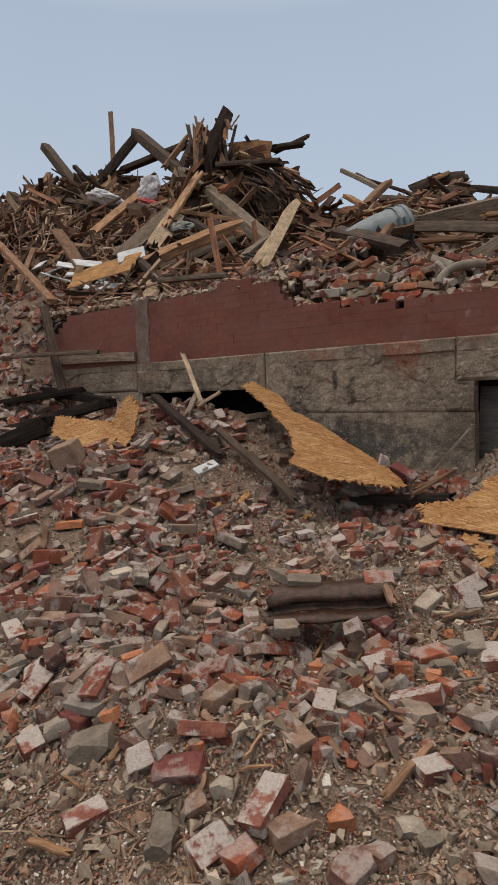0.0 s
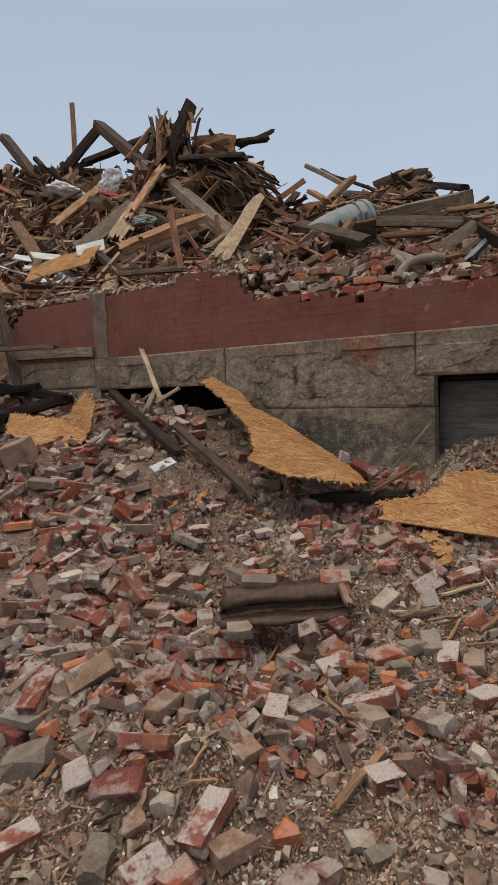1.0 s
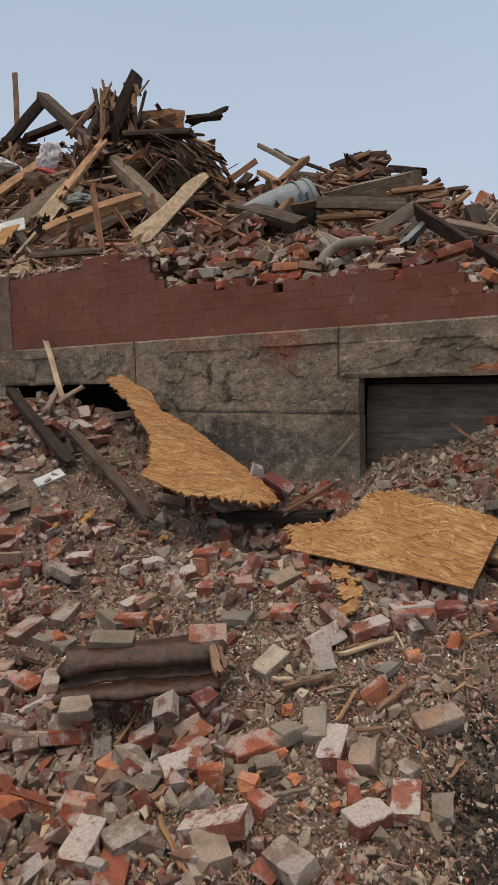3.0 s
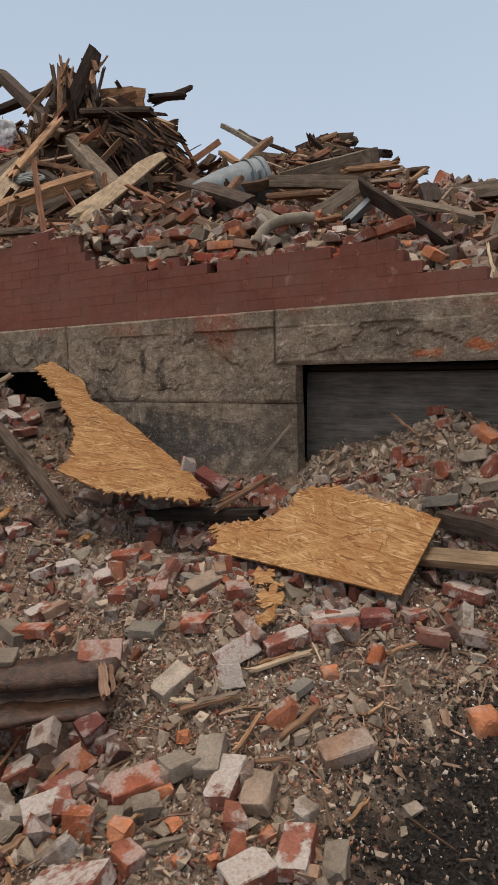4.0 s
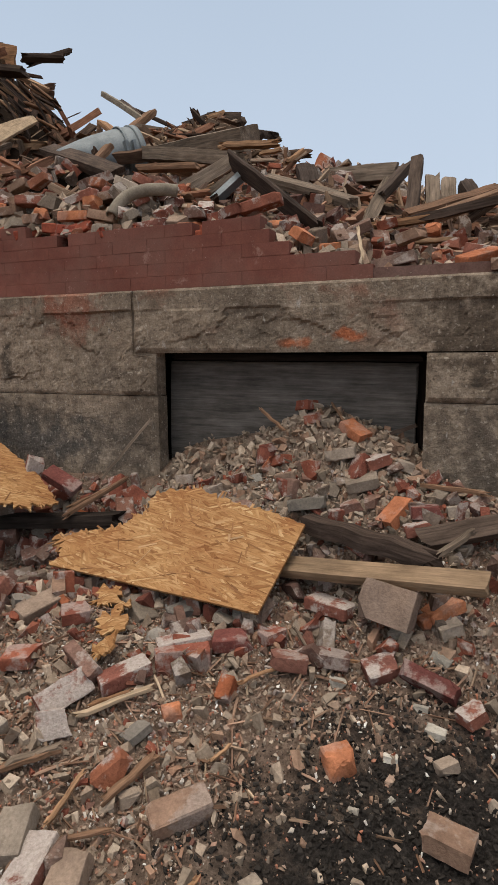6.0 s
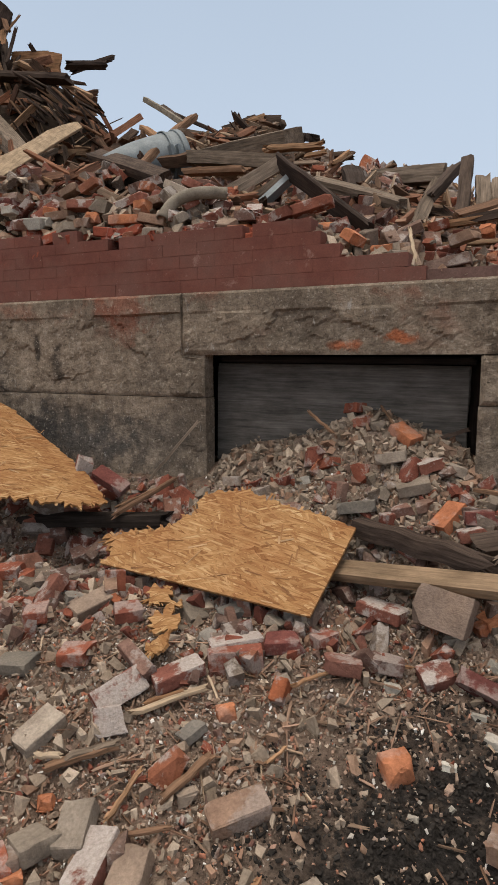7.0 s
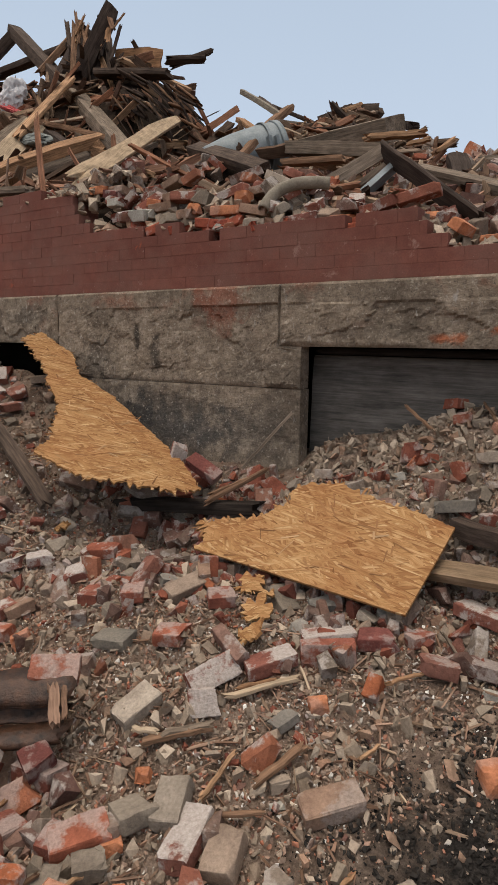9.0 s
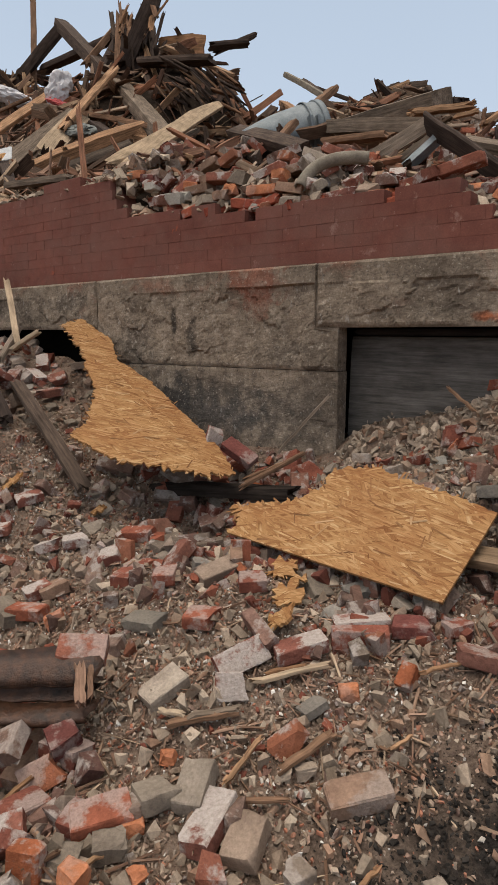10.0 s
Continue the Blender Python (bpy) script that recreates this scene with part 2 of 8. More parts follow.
def painted_brick_material():
    m, ns, ls, b = material("painted_brick", 0.8, 0, 0.3)
    rnd = random_value(ns, ls)
    v0 = ns.new("ShaderNodeNewGeometry").outputs["Position"]
    big = tex_noise(ns, ls, v0, 1.8, 4)
    mid = tex_noise(ns, ls, v0, 16, 5, 0.65)
    fine = tex_noise(ns, ls, v0, 110, 4, 0.7)
    col = ramp(ns, ls, rnd, [(0.0, (0.152, 0.061, 0.046)), (1.0, (0.166, 0.066, 0.049))])
    col = mix(ns, ls, 0.7, col, ramp(ns, ls, big, [(0.3, (0.75, 0.72, 0.72)), (0.7, (1.2, 1.2, 1.2))]), "MULTIPLY")
    col = mix(ns, ls, 0.5, col, ramp(ns, ls, mid, [(0.3, (0.72, 0.7, 0.7)), (0.7, (1.22, 1.2, 1.2))]), "MULTIPLY")
    dust = tex_noise(ns, ls, v0, 3.1, 6, 0.68)
    col = mix(ns, ls, ramp(ns, ls, dust, [(0.42, (0, 0, 0)), (0.68, (0.55, 0.55, 0.55))]), col, (0.16, 0.092, 0.074))
    scuff = tex_noise(ns, ls, v0, 31, 5, 0.8)
    col = mix(ns, ls, ramp(ns, ls, scuff, [(0.655, (0, 0, 0)), (0.7, (0.7, 0.7, 0.7))]), col, (0.3, 0.22, 0.19))
    worn = tex_noise(ns, ls, v0, 7.5, 7, 0.72)
    col = mix(ns, ls, ramp(ns, ls, worn, [(0.60, (0, 0, 0)), (0.70, (0.6, 0.6, 0.6))]), col, (0.33, 0.215, 0.175))
    raw = tex_noise(ns, ls, shifted(ns, ls, v0, rnd, 0.4), 5.5, 5, 0.7)
    col = mix(ns, ls, ramp(ns, ls, raw, [(0.67, (0, 0, 0)), (0.72, (0.8, 0.8, 0.8))]), col, (0.30, 0.075, 0.04))
    col = mix(ns, ls, 0.35, col, ramp(ns, ls, fine, [(0.3, (0.65, 0.65, 0.65)), (0.7, (1.3, 1.3, 1.3))]), "MULTIPLY")
    ls.new(col, b.inputs["Base Color"])
    bump(ns, ls, b, mix(ns, ls, 0.4, mid, fine), 0.5, 0.006)
    return m


M_PAINTED = painted_brick_material()


def plain_noise(name, dark, light, scale, rough=0.9, metal=0.0, fine_scale=100, bump_d=0.006, spec=0.3):
    m, ns, ls, b = material(name, rough, metal, spec)
    v = coords(ns, ls)
    mid = tex_noise(ns, ls, v, scale, 5, 0.65)
    fine = tex_noise(ns, ls, v, fine_scale, 4, 0.7)
    col = ramp(ns, ls, mid, [(0.3, dark), (0.7, light)])
    col = mix(ns, ls, 0.5, col, ramp(ns, ls, fine, [(0.3, (0.62, 0.62, 0.62)), (0.7, (1.3, 1.3, 1.3))]), "MULTIPLY")
    ls.new(col, b.inputs["Base Color"])
    bump(ns, ls, b, fine, 0.5, bump_d)
    return m


M_MORTAR = plain_noise("old_mortar", (0.10, 0.055, 0.045), (0.19, 0.12, 0.10), 9)
M_CEMENT = plain_noise("cement_render", (0.105, 0.07, 0.058), (0.185, 0.14, 0.118), 9)
# near black: the shade inside the wall cavities is put into the colour
M_CAVE_SHADE = plain_noise("cellar_shade", (0.004, 0.004, 0.003), (0.012, 0.01, 0.009), 6)
M_ZINC = plain_noise("galvanized_steel", (0.10, 0.12, 0.128), (0.2, 0.222, 0.23), 5, 0.6, 0.2, 60, 0.003, 0.5)
M_RUST = plain_noise("rusty_steel", (0.01, 0.006, 0.004), (0.085, 0.038, 0.02), 24, 0.48, 0.1, 60, 0.014, 0.4)
M_PLASTIC = plain_noise("white_plastic", (0.40, 0.39, 0.40), (0.62, 0.60, 0.60), 7, 0.6)
M_REDPLASTIC = plain_noise("red_plastic", (0.5, 0.1, 0.1), (0.6, 0.16, 0.15), 9, 0.6)
M_BOARD = plain_noise("white_board", (0.34, 0.34, 0.34), (0.60, 0.60, 0.59), 6, 0.8)
M_HOSE = plain_noise("clay_pipe", (0.14, 0.118, 0.092), (0.25, 0.215, 0.17), 12)
M_TAR = plain_noise("tar_paper", (0.02, 0.02, 0.02), (0.07, 0.065, 0.06), 10, 0.8)
M_FOIL = plain_noise("grey_sheeting", (0.09, 0.095, 0.088), (0.2, 0.21, 0.195), 10, 0.5)


def wood_material(name, stops, grain=0.6, island=True, rough=0.85):
    """Weathered timber whose grain runs along the piece."""
    m, ns, ls, b = material(name, rough, 0, 0.25)
    if island:
        add = ns.new("ShaderNodeMath")
        add.operation = "ADD"
        ls.new(random_value(ns, ls, True), add.inputs[0])
        ls.new(random_value(ns, ls, False), add.inputs[1])
        fr = ns.new("ShaderNodeMath")
        fr.operation = "FRACT"
        ls.new(add.outputs[0], fr.inputs[0])
        rnd = fr.outputs[0]
    else:
        rnd = random_value(ns, ls)
    v = shifted(ns, ls, coords(ns, ls, (1.2, 22, 22), "loc"), rnd)
    vb = shifted(ns, ls, coords(ns, ls, (2.5, 6, 6), "loc"), rnd, 9)
    fib = tex_noise(ns, ls, v, 3.2, 6, 0.7)
    blot = tex_noise(ns, ls, vb, 2.0, 5, 0.6)
    col = ramp(ns, ls, rnd, stops)
    g = ramp(ns, ls, fib, [(0.3, (1 - grain, 1 - grain, 1 - grain)), (0.7, (1 + grain * 0.6, 1 + grain * 0.55, 1 + grain * 0.5))])
    col = mix(ns, ls, 1.0, col, g, "MULTIPLY")
    col = mix(ns, ls, 0.8, col, ramp(ns, ls, blot, [(0.3, (0.5, 0.48, 0.46)), (0.65, (1.15, 1.12, 1.1))]), "MULTIPLY")
    ls.new(col, b.inputs["Base Color"])
    bump(ns, ls, b, fib, 0.6, 0.008)
    return m


WOOD_STOPS = [(0.0, (0.06, 0.044, 0.035)), (0.15, (0.17, 0.105, 0.07)), (0.3, (0.045, 0.034, 0.028)), (0.45, (0.26, 0.142, 0.095)),
              (0.58, (0.34, 0.17, 0.105)), (0.7, (0.08, 0.058, 0.046)), (0.82, (0.36, 0.235, 0.145)), (0.92, (0.20, 0.15, 0.115)), (1.0, (0.43, 0.32, 0.22))]
M_WOODMIX = wood_material("demolition_wood", WOOD_STOPS)
M_WOOD_DARK = wood_material("dark_timber", [(0.0, (0.04, 0.03, 0.026)), (0.5, (0.07, 0.052, 0.043)), (1.0, (0.10, 0.075, 0.06))])
M_WOOD_BLACK = wood_material("charred_timber", [(0.0, (0.012, 0.01, 0.009)), (0.5, (0.022, 0.018, 0.016)), (1.0, (0.045, 0.036, 0.03))])
M_WOOD_GREY = wood_material("weathered_timber", [(0.0, (0.15, 0.118, 0.092)), (0.5, (0.20, 0.16, 0.125)), (1.0, (0.26, 0.21, 0.165))])
M_WOOD_BROWN = wood_material("brown_timber", [(0.0, (0.16, 0.095, 0.062)), (0.5, (0.21, 0.13, 0.085)), (1.0, (0.27, 0.16, 0.10))])
M_WOOD_TAN = wood_material("fresh_split_timber", [(0.0, (0.24, 0.135, 0.075)), (0.5, (0.32, 0.19, 0.11)), (1.0, (0.40, 0.25, 0.15))], 0.65)
M_WOOD_HONEY = wood_material("honey_plywood", [(0.0, (0.36, 0.2, 0.085)), (1.0, (0.42, 0.25, 0.12))], 0.45)
M_WOOD_SAWN = wood_material("sawn_timber", [(0.0, (0.24, 0.17, 0.11)), (1.0, (0.3, 0.215, 0.14))], 0.4)
M_WOOD_PALE = wood_material("pale_timber", [(0.0, (0.38, 0.285, 0.19)), (1.0, (0.50, 0.40, 0.29))], 0.4)
M_PLY = wood_material("grey_plywood", [(0.0, (0.12, 0.113, 0.104)), (1.0, (0.135, 0.127, 0.117))], 0.5)
M_SPLINTER = wood_material("splintered_wood", [(0.0, (0.14, 0.085, 0.055)), (0.3, (0.25, 0.155, 0.11)), (0.6, (0.36, 0.24, 0.175)), (0.8, (0.22, 0.15, 0.105)), (1.0, (0.55, 0.43, 0.31))])


M_LATH = wood_material("split_laths", [(0.0, (0.13, 0.08, 0.055)), (0.25, (0.33, 0.19, 0.13)), (0.5, (0.46, 0.3, 0.215)), (0.75, (0.26, 0.19, 0.145)), (1.0, (0.58, 0.46, 0.34))])


def strand_material():
    """Oriented strand board: flat flakes lying over one another at many angles, honey and tan."""
    m, ns, ls, b = material("strand_board", 0.75, 0, 0.25)
    col = heights = None
    for i, ang in enumerate((0.05, -0.35, 0.5, -0.15, 0.8, 0.25, -0.6, 0.0)):
        src = ns.new("ShaderNodeAttribute")
        src.attribute_name = "loc"
        turn = ns.new("ShaderNodeMapping")
        turn.inputs["Rotation"].default_value = (0, 0, ang)
        ls.new(src.outputs["Vector"], turn.inputs[0])
        cell = ns.new("ShaderNodeMapping")
        cell.inputs["Scale"].default_value = (8.5 + (i % 3) * 2, 62 + 11 * (i % 4), 1)
        cell.inputs["Location"].default_value = (i * 3.1, i * 1.7, 0)
        ls.new(turn.outputs[0], cell.inputs[0])
        vo = ns.new("ShaderNodeTexVoronoi")
        vo.voronoi_dimensions = "2D"
        vo.inputs["Scale"].default_value = 1.0
        ls.new(cell.outputs[0], vo.inputs["Vector"])
        s = ns.new("ShaderNodeSeparateXYZ")
        ls.new(vo.outputs["Color"], s.inputs[0])
        c = ramp(ns, ls, s.outputs[0], [(0.0, (0.2, 0.095, 0.04)), (0.2, (0.28, 0.148, 0.065)), (0.6, (0.32, 0.18, 0.082)), (0.88, (0.36, 0.212, 0.102)), (1.0, (0.43, 0.285, 0.152))])
        grain_at = ns.new("ShaderNodeMapping")
        grain_at.inputs["Scale"].default_value = (9, 260, 1)
        ls.new(turn.outputs[0], grain_at.inputs[0])
        fib = tex_noise(ns, ls, grain_at.outputs[0], 1.0, 3, 0.65)
        c = mix(ns, ls, 0.75, c, ramp(ns, ls, fib, [(0.32, (0.68, 0.62, 0.56)), (0.5, (0.98, 0.98, 0.97)), (0.7, (1.24, 1.22, 1.2))]), "MULTIPLY")
        rim = ramp(ns, ls, vo.outputs["Distance"], [(0.45, (1, 1, 1)), (0.75, (0.62, 0.55, 0.48))])
        c = mix(ns, ls, 0.6, c, rim, "MULTIPLY")
        if col is None:
            col, heights = c, s.outputs[1]
        else:
            pick = ramp(ns, ls, s.outputs[2], [(0.66, (0, 0, 0)), (0.68, (1, 1, 1))])
            col = mix(ns, ls, pick, col, c)
            heights = mix(ns, ls, pick, heights, s.outputs[1])
    v = coords(ns, ls, (1, 1, 1), "loc")
    big = tex_noise(ns, ls, v, 2.6, 4)
    col = mix(ns, ls, 0.8, col, ramp(ns, ls, big, [(0.34, (0.82, 0.68, 0.6)), (0.5, (0.98, 0.96, 0.92)), (0.66, (1.1, 1.12, 1.08))]), "MULTIPLY")
    ls.new(col, b.inputs["Base Color"])
    bump(ns, ls, b, heights, 0.5, 0.0025)
    return m


M_OSB = strand_material()
M_STRAND = wood_material("loose_strands", [(0.0, (0.18, 0.085, 0.04)), (0.4, (0.33, 0.175, 0.08)), (0.8, (0.38, 0.215, 0.1)), (1.0, (0.42, 0.28, 0.16))], 0.35)


def dirt_material():
    """Trodden brown earth with mortar dust, brick dust, a patch of black soil and painted shade under the channel and
    boards.
    """
    m, ns, ls, b = material("demolition_dirt", 0.97, 0, 0.12)
    v = coords(ns, ls)
    big = tex_noise(ns, ls, v, 0.9, 5, 0.6)
    mid = tex_noise(ns, ls, v, 7, 6, 0.68)
    fine = tex_noise(ns, ls, v, 60, 5, 0.75)
    grit = tex_noise(ns, ls, v, 210, 3, 0.8)
    col = ramp(ns, ls, mid, [(0.28, (0.085, 0.058, 0.043)), (0.5, (0.25, 0.178, 0.134)), (0.74, (0.39, 0.295, 0.23))])
    col = mix(ns, ls, ramp(ns, ls, big, [(0.48, (0, 0, 0)), (0.66, (0.55, 0.55, 0.55))]), col, (0.17, 0.105, 0.078))
    # one mask for the black soil and for the painted shade patches
    for sx, sy, size in SOIL_AND_SHADE:
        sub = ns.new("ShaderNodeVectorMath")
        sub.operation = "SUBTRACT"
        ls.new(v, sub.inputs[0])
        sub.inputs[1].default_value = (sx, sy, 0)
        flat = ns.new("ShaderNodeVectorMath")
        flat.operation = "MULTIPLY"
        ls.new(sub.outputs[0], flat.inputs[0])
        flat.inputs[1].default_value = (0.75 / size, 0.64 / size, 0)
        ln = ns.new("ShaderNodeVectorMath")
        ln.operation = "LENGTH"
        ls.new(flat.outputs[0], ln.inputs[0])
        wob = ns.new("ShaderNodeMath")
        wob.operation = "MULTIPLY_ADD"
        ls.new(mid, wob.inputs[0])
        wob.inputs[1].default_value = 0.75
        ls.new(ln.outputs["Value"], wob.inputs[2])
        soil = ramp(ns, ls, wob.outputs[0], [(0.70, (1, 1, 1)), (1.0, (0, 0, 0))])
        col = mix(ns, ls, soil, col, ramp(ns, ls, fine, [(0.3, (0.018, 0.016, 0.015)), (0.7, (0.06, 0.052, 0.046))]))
    col = mix(ns, ls, 0.6, col, ramp(ns, ls, fine, [(0.3, (0.55, 0.55, 0.55)), (0.7, (1.35, 1.35, 1.35))]), "MULTIPLY")
    col = mix(ns, ls, 0.5, col, ramp(ns, ls, grit, [(0.3, (0.6, 0.6, 0.6)), (0.7, (1.4, 1.4, 1.4))]), "MULTIPLY")
    ls.new(col, b.inputs["Base Color"])
    bump(ns, ls, b, mix(ns, ls, 0.35, mix(ns, ls, 0.5, fine, tex_noise(ns, ls, v, 24, 5, 0.7)), grit), 1.0, 0.05)
    return m


# x, y, radius: black soil first, then shade painted under the channel and boards
SOIL_AND_SHADE = [(-0.05, 3.42, 1.0), (-1.8, 2.9, 0.3), (-2.4, 4.5, 0.24), (-1.75, 4.35, 0.22)]
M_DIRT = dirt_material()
M_SOIL = plain_noise("black_soil", (0.012, 0.01, 0.009), (0.05, 0.043, 0.037), 14, 0.95, 0, 60, 0.01)
# heap earth, blackened to paint the shade between the loose planks
M_MOUND = plain_noise("mound_earth_shade", (0.01, 0.007, 0.005), (0.04, 0.027, 0.019), 5, 0.95, 0, 40, 0.03)


# ---- shape of the ground and of the heap behind the wall ----
WALL_Y, LEDGE = 5.2, 1.25


def ease(a, b, v):
    u = min(1.0, max(0.0, (v - a) / (b - a)))
    return u * u * (3 - 2 * u)


def slope_line(v, knots):
    for (a, za), (b, zb) in zip(knots, knots[1:]):
        if v <= b:
            return za + (zb - za) * max(0.0, (v - a)) / (b - a)
    return knots[-1][1]


FRONT = [(-3, -0.72), (0.5, -0.68), (1.5, -0.63), (3.0, -0.49), (3.8, -0.42), (4.3, -0.27), (4.8, -0.03), (5.2, 0.17), (5.6, 0.25)]
WALL_TOP = [(-9, 2.02), (-4.45, 1.93), (-3.7, 1.93), (-3.6, 1.66), (-2.6, 1.62), (-1.9, 1.54), (-1.25, 1.52), (-1.0, 1.36), (-0.6, 1.25), (4, 1.25)]


def terrain(x, y):
    """Height of the trodden slope in front of the wall."""
    z = slope_line(y, FRONT)
    z += 0.65 * ease(-2.3, -5.0, x) * ease(1.6, 3.4, y)
    z += 0.36 * math.exp(-((x + 0.92) / 0.5) ** 2 - ((y - 5.45) / 0.42) ** 2)
    z += 0.12 * math.exp(-((x + 0.3) / 0.5) ** 2 - ((y - 5.0) / 0.4) ** 2)
    z += 0.13 * math.exp(-((x + 1.6) / 0.28) ** 2 - ((y - 5.4) / 0.25) ** 2)
    z -= 0.02 * math.exp(-((x + 4.8) / 0.8) ** 4 - ((y - 5.15) / 0.22) ** 2)
    z -= 0.6 * ease(5.16, 5.4, y) * ease(-5.85, -5.7, x) * ease(-3.85, -4.0, x)
    z += 1.5 * ease(-6.6, -8.4, x) * ease(3.8, 5.7, y)
    z -= 0.12 * math.exp(-((x + 2.3) / 0.45) ** 2 - ((y - 4.75) / 0.25) ** 2)
    z -= 0.13 * math.exp(-((x + 2.45) / 0.35) ** 2 - ((y - 4.55) / 0.14) ** 2)
    z -= 0.13 * math.exp(-((x + 1.78) / 0.2) ** 2 - ((y - 2.98) / 0.1) ** 2)
    z += 0.18 * ease(-1.15, -1.6, x) * ease(-4.0, -3.2, x) * math.exp(-((y - 2.1) / 0.28) ** 2)
    z += 0.16 * math.exp(-((x + 1.85) / 1.0) ** 2 - ((y - 4.0) / 0.45) ** 2)
    z += 0.06 * math.exp(-((x + 1.55) / 0.25) ** 2 - ((y - 3.45) / 0.2) ** 2)
    z += 0.18 * math.exp(-((x + 3.7) / 0.6) ** 2 - ((y - 4.15) / 0.4) ** 2)
    z -= 0.08 * math.exp(-((x + 4.3) / 0.5) ** 2 - ((y - 3.1) / 0.4) ** 2)
    return z


def heap(x, y):
    """Height of the debris heap behind the wall."""
    top = slope_line(x, WALL_TOP)
    crest = slope_line(x, [(-20, 12.0), (-4.5, 12.0), (-1.5, 8.0), (0.5, 7.0), (6, 7.0)])
    rise = slope_line(x, [(-20, 0.42), (-3, 0.40), (6, 0.40)])
    z = top - 0.03 + rise * (min(y, crest) - 5.45) - 0.45 * max(0.0, y - crest)
    z += 1.2 * ease(-7.3, -9.6, x) * ease(7.5, 10.3, y)
    z += 0.35 * math.exp(-((x + 9.6) / 1.3) ** 2 - ((y - 11.2) / 1.4) ** 2)
    z += 1.1 * ease(-10.5, -14.5, x) * ease(6.5, 9.5, y)
    z += 0.85 * math.exp(-((x + 8.15) / 0.75) ** 2 - ((y - 10.9) / 1.2) ** 2)
    z -= 0.5 * math.exp(-((x + 6.3) / 0.9) ** 2 - ((y - 9.5) / 2.0) ** 2)
    z += shoulder(x) * ease(5.3, 5.6, y) * ease(6.4, 5.8, y)
    return z


def shoulder(x):
    """Height of the bank of loose bricks along the wall top."""
    return 0.19 * ease(-1.4, -2.2, x) * ease(-4.3, -3.5, x) + 0.08 * ease(-0.2, -0.6, x) * ease(-1.3, -1.0, x)


def top_z(x, y):
    """What loose things on the wall top and the heap's near edge lie on."""
    return slope_line(x, WALL_TOP) + shoulder(x) * ease(5.24, 5.46, y) if y < 5.46 else heap(x, y)


# ---- tools for building ----
rng = random.Random(7)


def finish(me, mat):
    me.materials.append(mat)
    me.update()
    return me


def store_loc(me, values=None):
    """Keep the piece's own coordinates, for grain that runs along it."""
    at = me.attributes.new("loc", "FLOAT_VECTOR", "POINT")
    if values is None:
        values = np.empty(len(me.vertices) * 3, dtype=np.float32)
        me.vertices.foreach_get("co", values)
    at.data.foreach_set("vector", np.asarray(values, dtype=np.float32).ravel())


def mesh_of(bm, name, mat, loc=False, smooth=False):
    me = bpy.data.meshes.new(name)
    bm.to_mesh(me)
    bm.free()
    if smooth:
        me.polygons.foreach_set("use_smooth", [True] * len(me.polygons))
    if loc:
        store_loc(me)
    return finish(me, mat)


def part(name, bm, mat, parent, label="", loc=False, smooth=False):
    """One mesh object under a thing or under a part."""
    ob = new(name, mesh_of(bm, name, mat, loc, smooth))
    ob.parent = parent
    return tagged(ob, label) if label else ob


def box(bm, x0, x1, y0, y1, z0, z1):
    r = bmesh.ops.create_cube(bm, size=1, matrix=Matrix.LocRotScale(((x0 + x1) / 2, (y0 + y1) / 2, (z0 + z1) / 2), None, (x1 - x0, y1 - y0, z1 - z0)))
    return r["verts"]


def cut_off(bm, p, n):
    """The solid left when what lies beyond a plane is knocked off."""
    bmesh.ops.bisect_plane(bm, geom=bm.verts[:] + bm.edges[:] + bm.faces[:], plane_co=p, plane_no=n, clear_outer=True)
    out = bmesh.new()
    for v in bm.verts:
        out.verts.new(v.co)
    bm.free()
    bmesh.ops.remove_doubles(out, verts=out.verts[:], dist=0.0005)
    bmesh.ops.convex_hull(out, input=out.verts[:])
    bmesh.ops.delete(out, geom=[v for v in out.verts if not v.link_faces], context="VERTS")
    return out


def chipped(seed, sx, sy, sz, cuts=2, bevel=0.006, depth=0.25, rough=0.003):
    """A block with corners knocked off and softened edges."""
    r = random.Random(seed)
    bm = bmesh.new()
    box(bm, -sx / 2, sx / 2, -sy / 2, sy / 2, -sz / 2, sz / 2)
    for _ in range(cuts):
        c = Vector((r.choice((-1, 1)) * sx / 2, r.choice((-1, 1)) * sy / 2, r.choice((-1, 1)) * sz / 2))
        n = Vector((c.x / sx * r.uniform(0.3, 1.4), c.y / sy * r.uniform(0.5, 1.6), c.z / sz * r.uniform(0.5, 1.6))).normalized()
        p = c - n * min(sx, sy, sz) * r.uniform(0.15, 0.6) * depth * 3
        bm = cut_off(bm, p, n)
    bmesh.ops.dissolve_limit(bm, angle_limit=0.03, verts=bm.verts[:], edges=bm.edges[:])
    bmesh.ops.bevel(bm, geom=bm.edges[:], offset=bevel, segments=1, affect="EDGES", clamp_overlap=True)
    for v in bm.verts:
        v.co += Vector((r.uniform(-1, 1), r.uniform(-1, 1), r.uniform(-1, 1))) * rough
    bmesh.ops.triangulate(bm, faces=bm.faces[:])
    return bm


def brick_bm(seed, length=0.222, broken=False):
    r = random.Random(seed)
    bm = chipped(seed, length, 0.094, 0.055, r.choice((1, 1, 2, 3)), 0.004, 0.18, 0.0022)
    if broken:
        n = Vector((1, r.uniform(-0.5, 0.5), r.uniform(-0.5, 0.5))).normalized()
        bm = cut_off(bm, Vector((length * 0.42, 0, 0)), n)
        for v in bm.verts:
            if v.co.x > length * 0.25:
                v.co.x += r.uniform(-0.012, 0.012)
    return bm


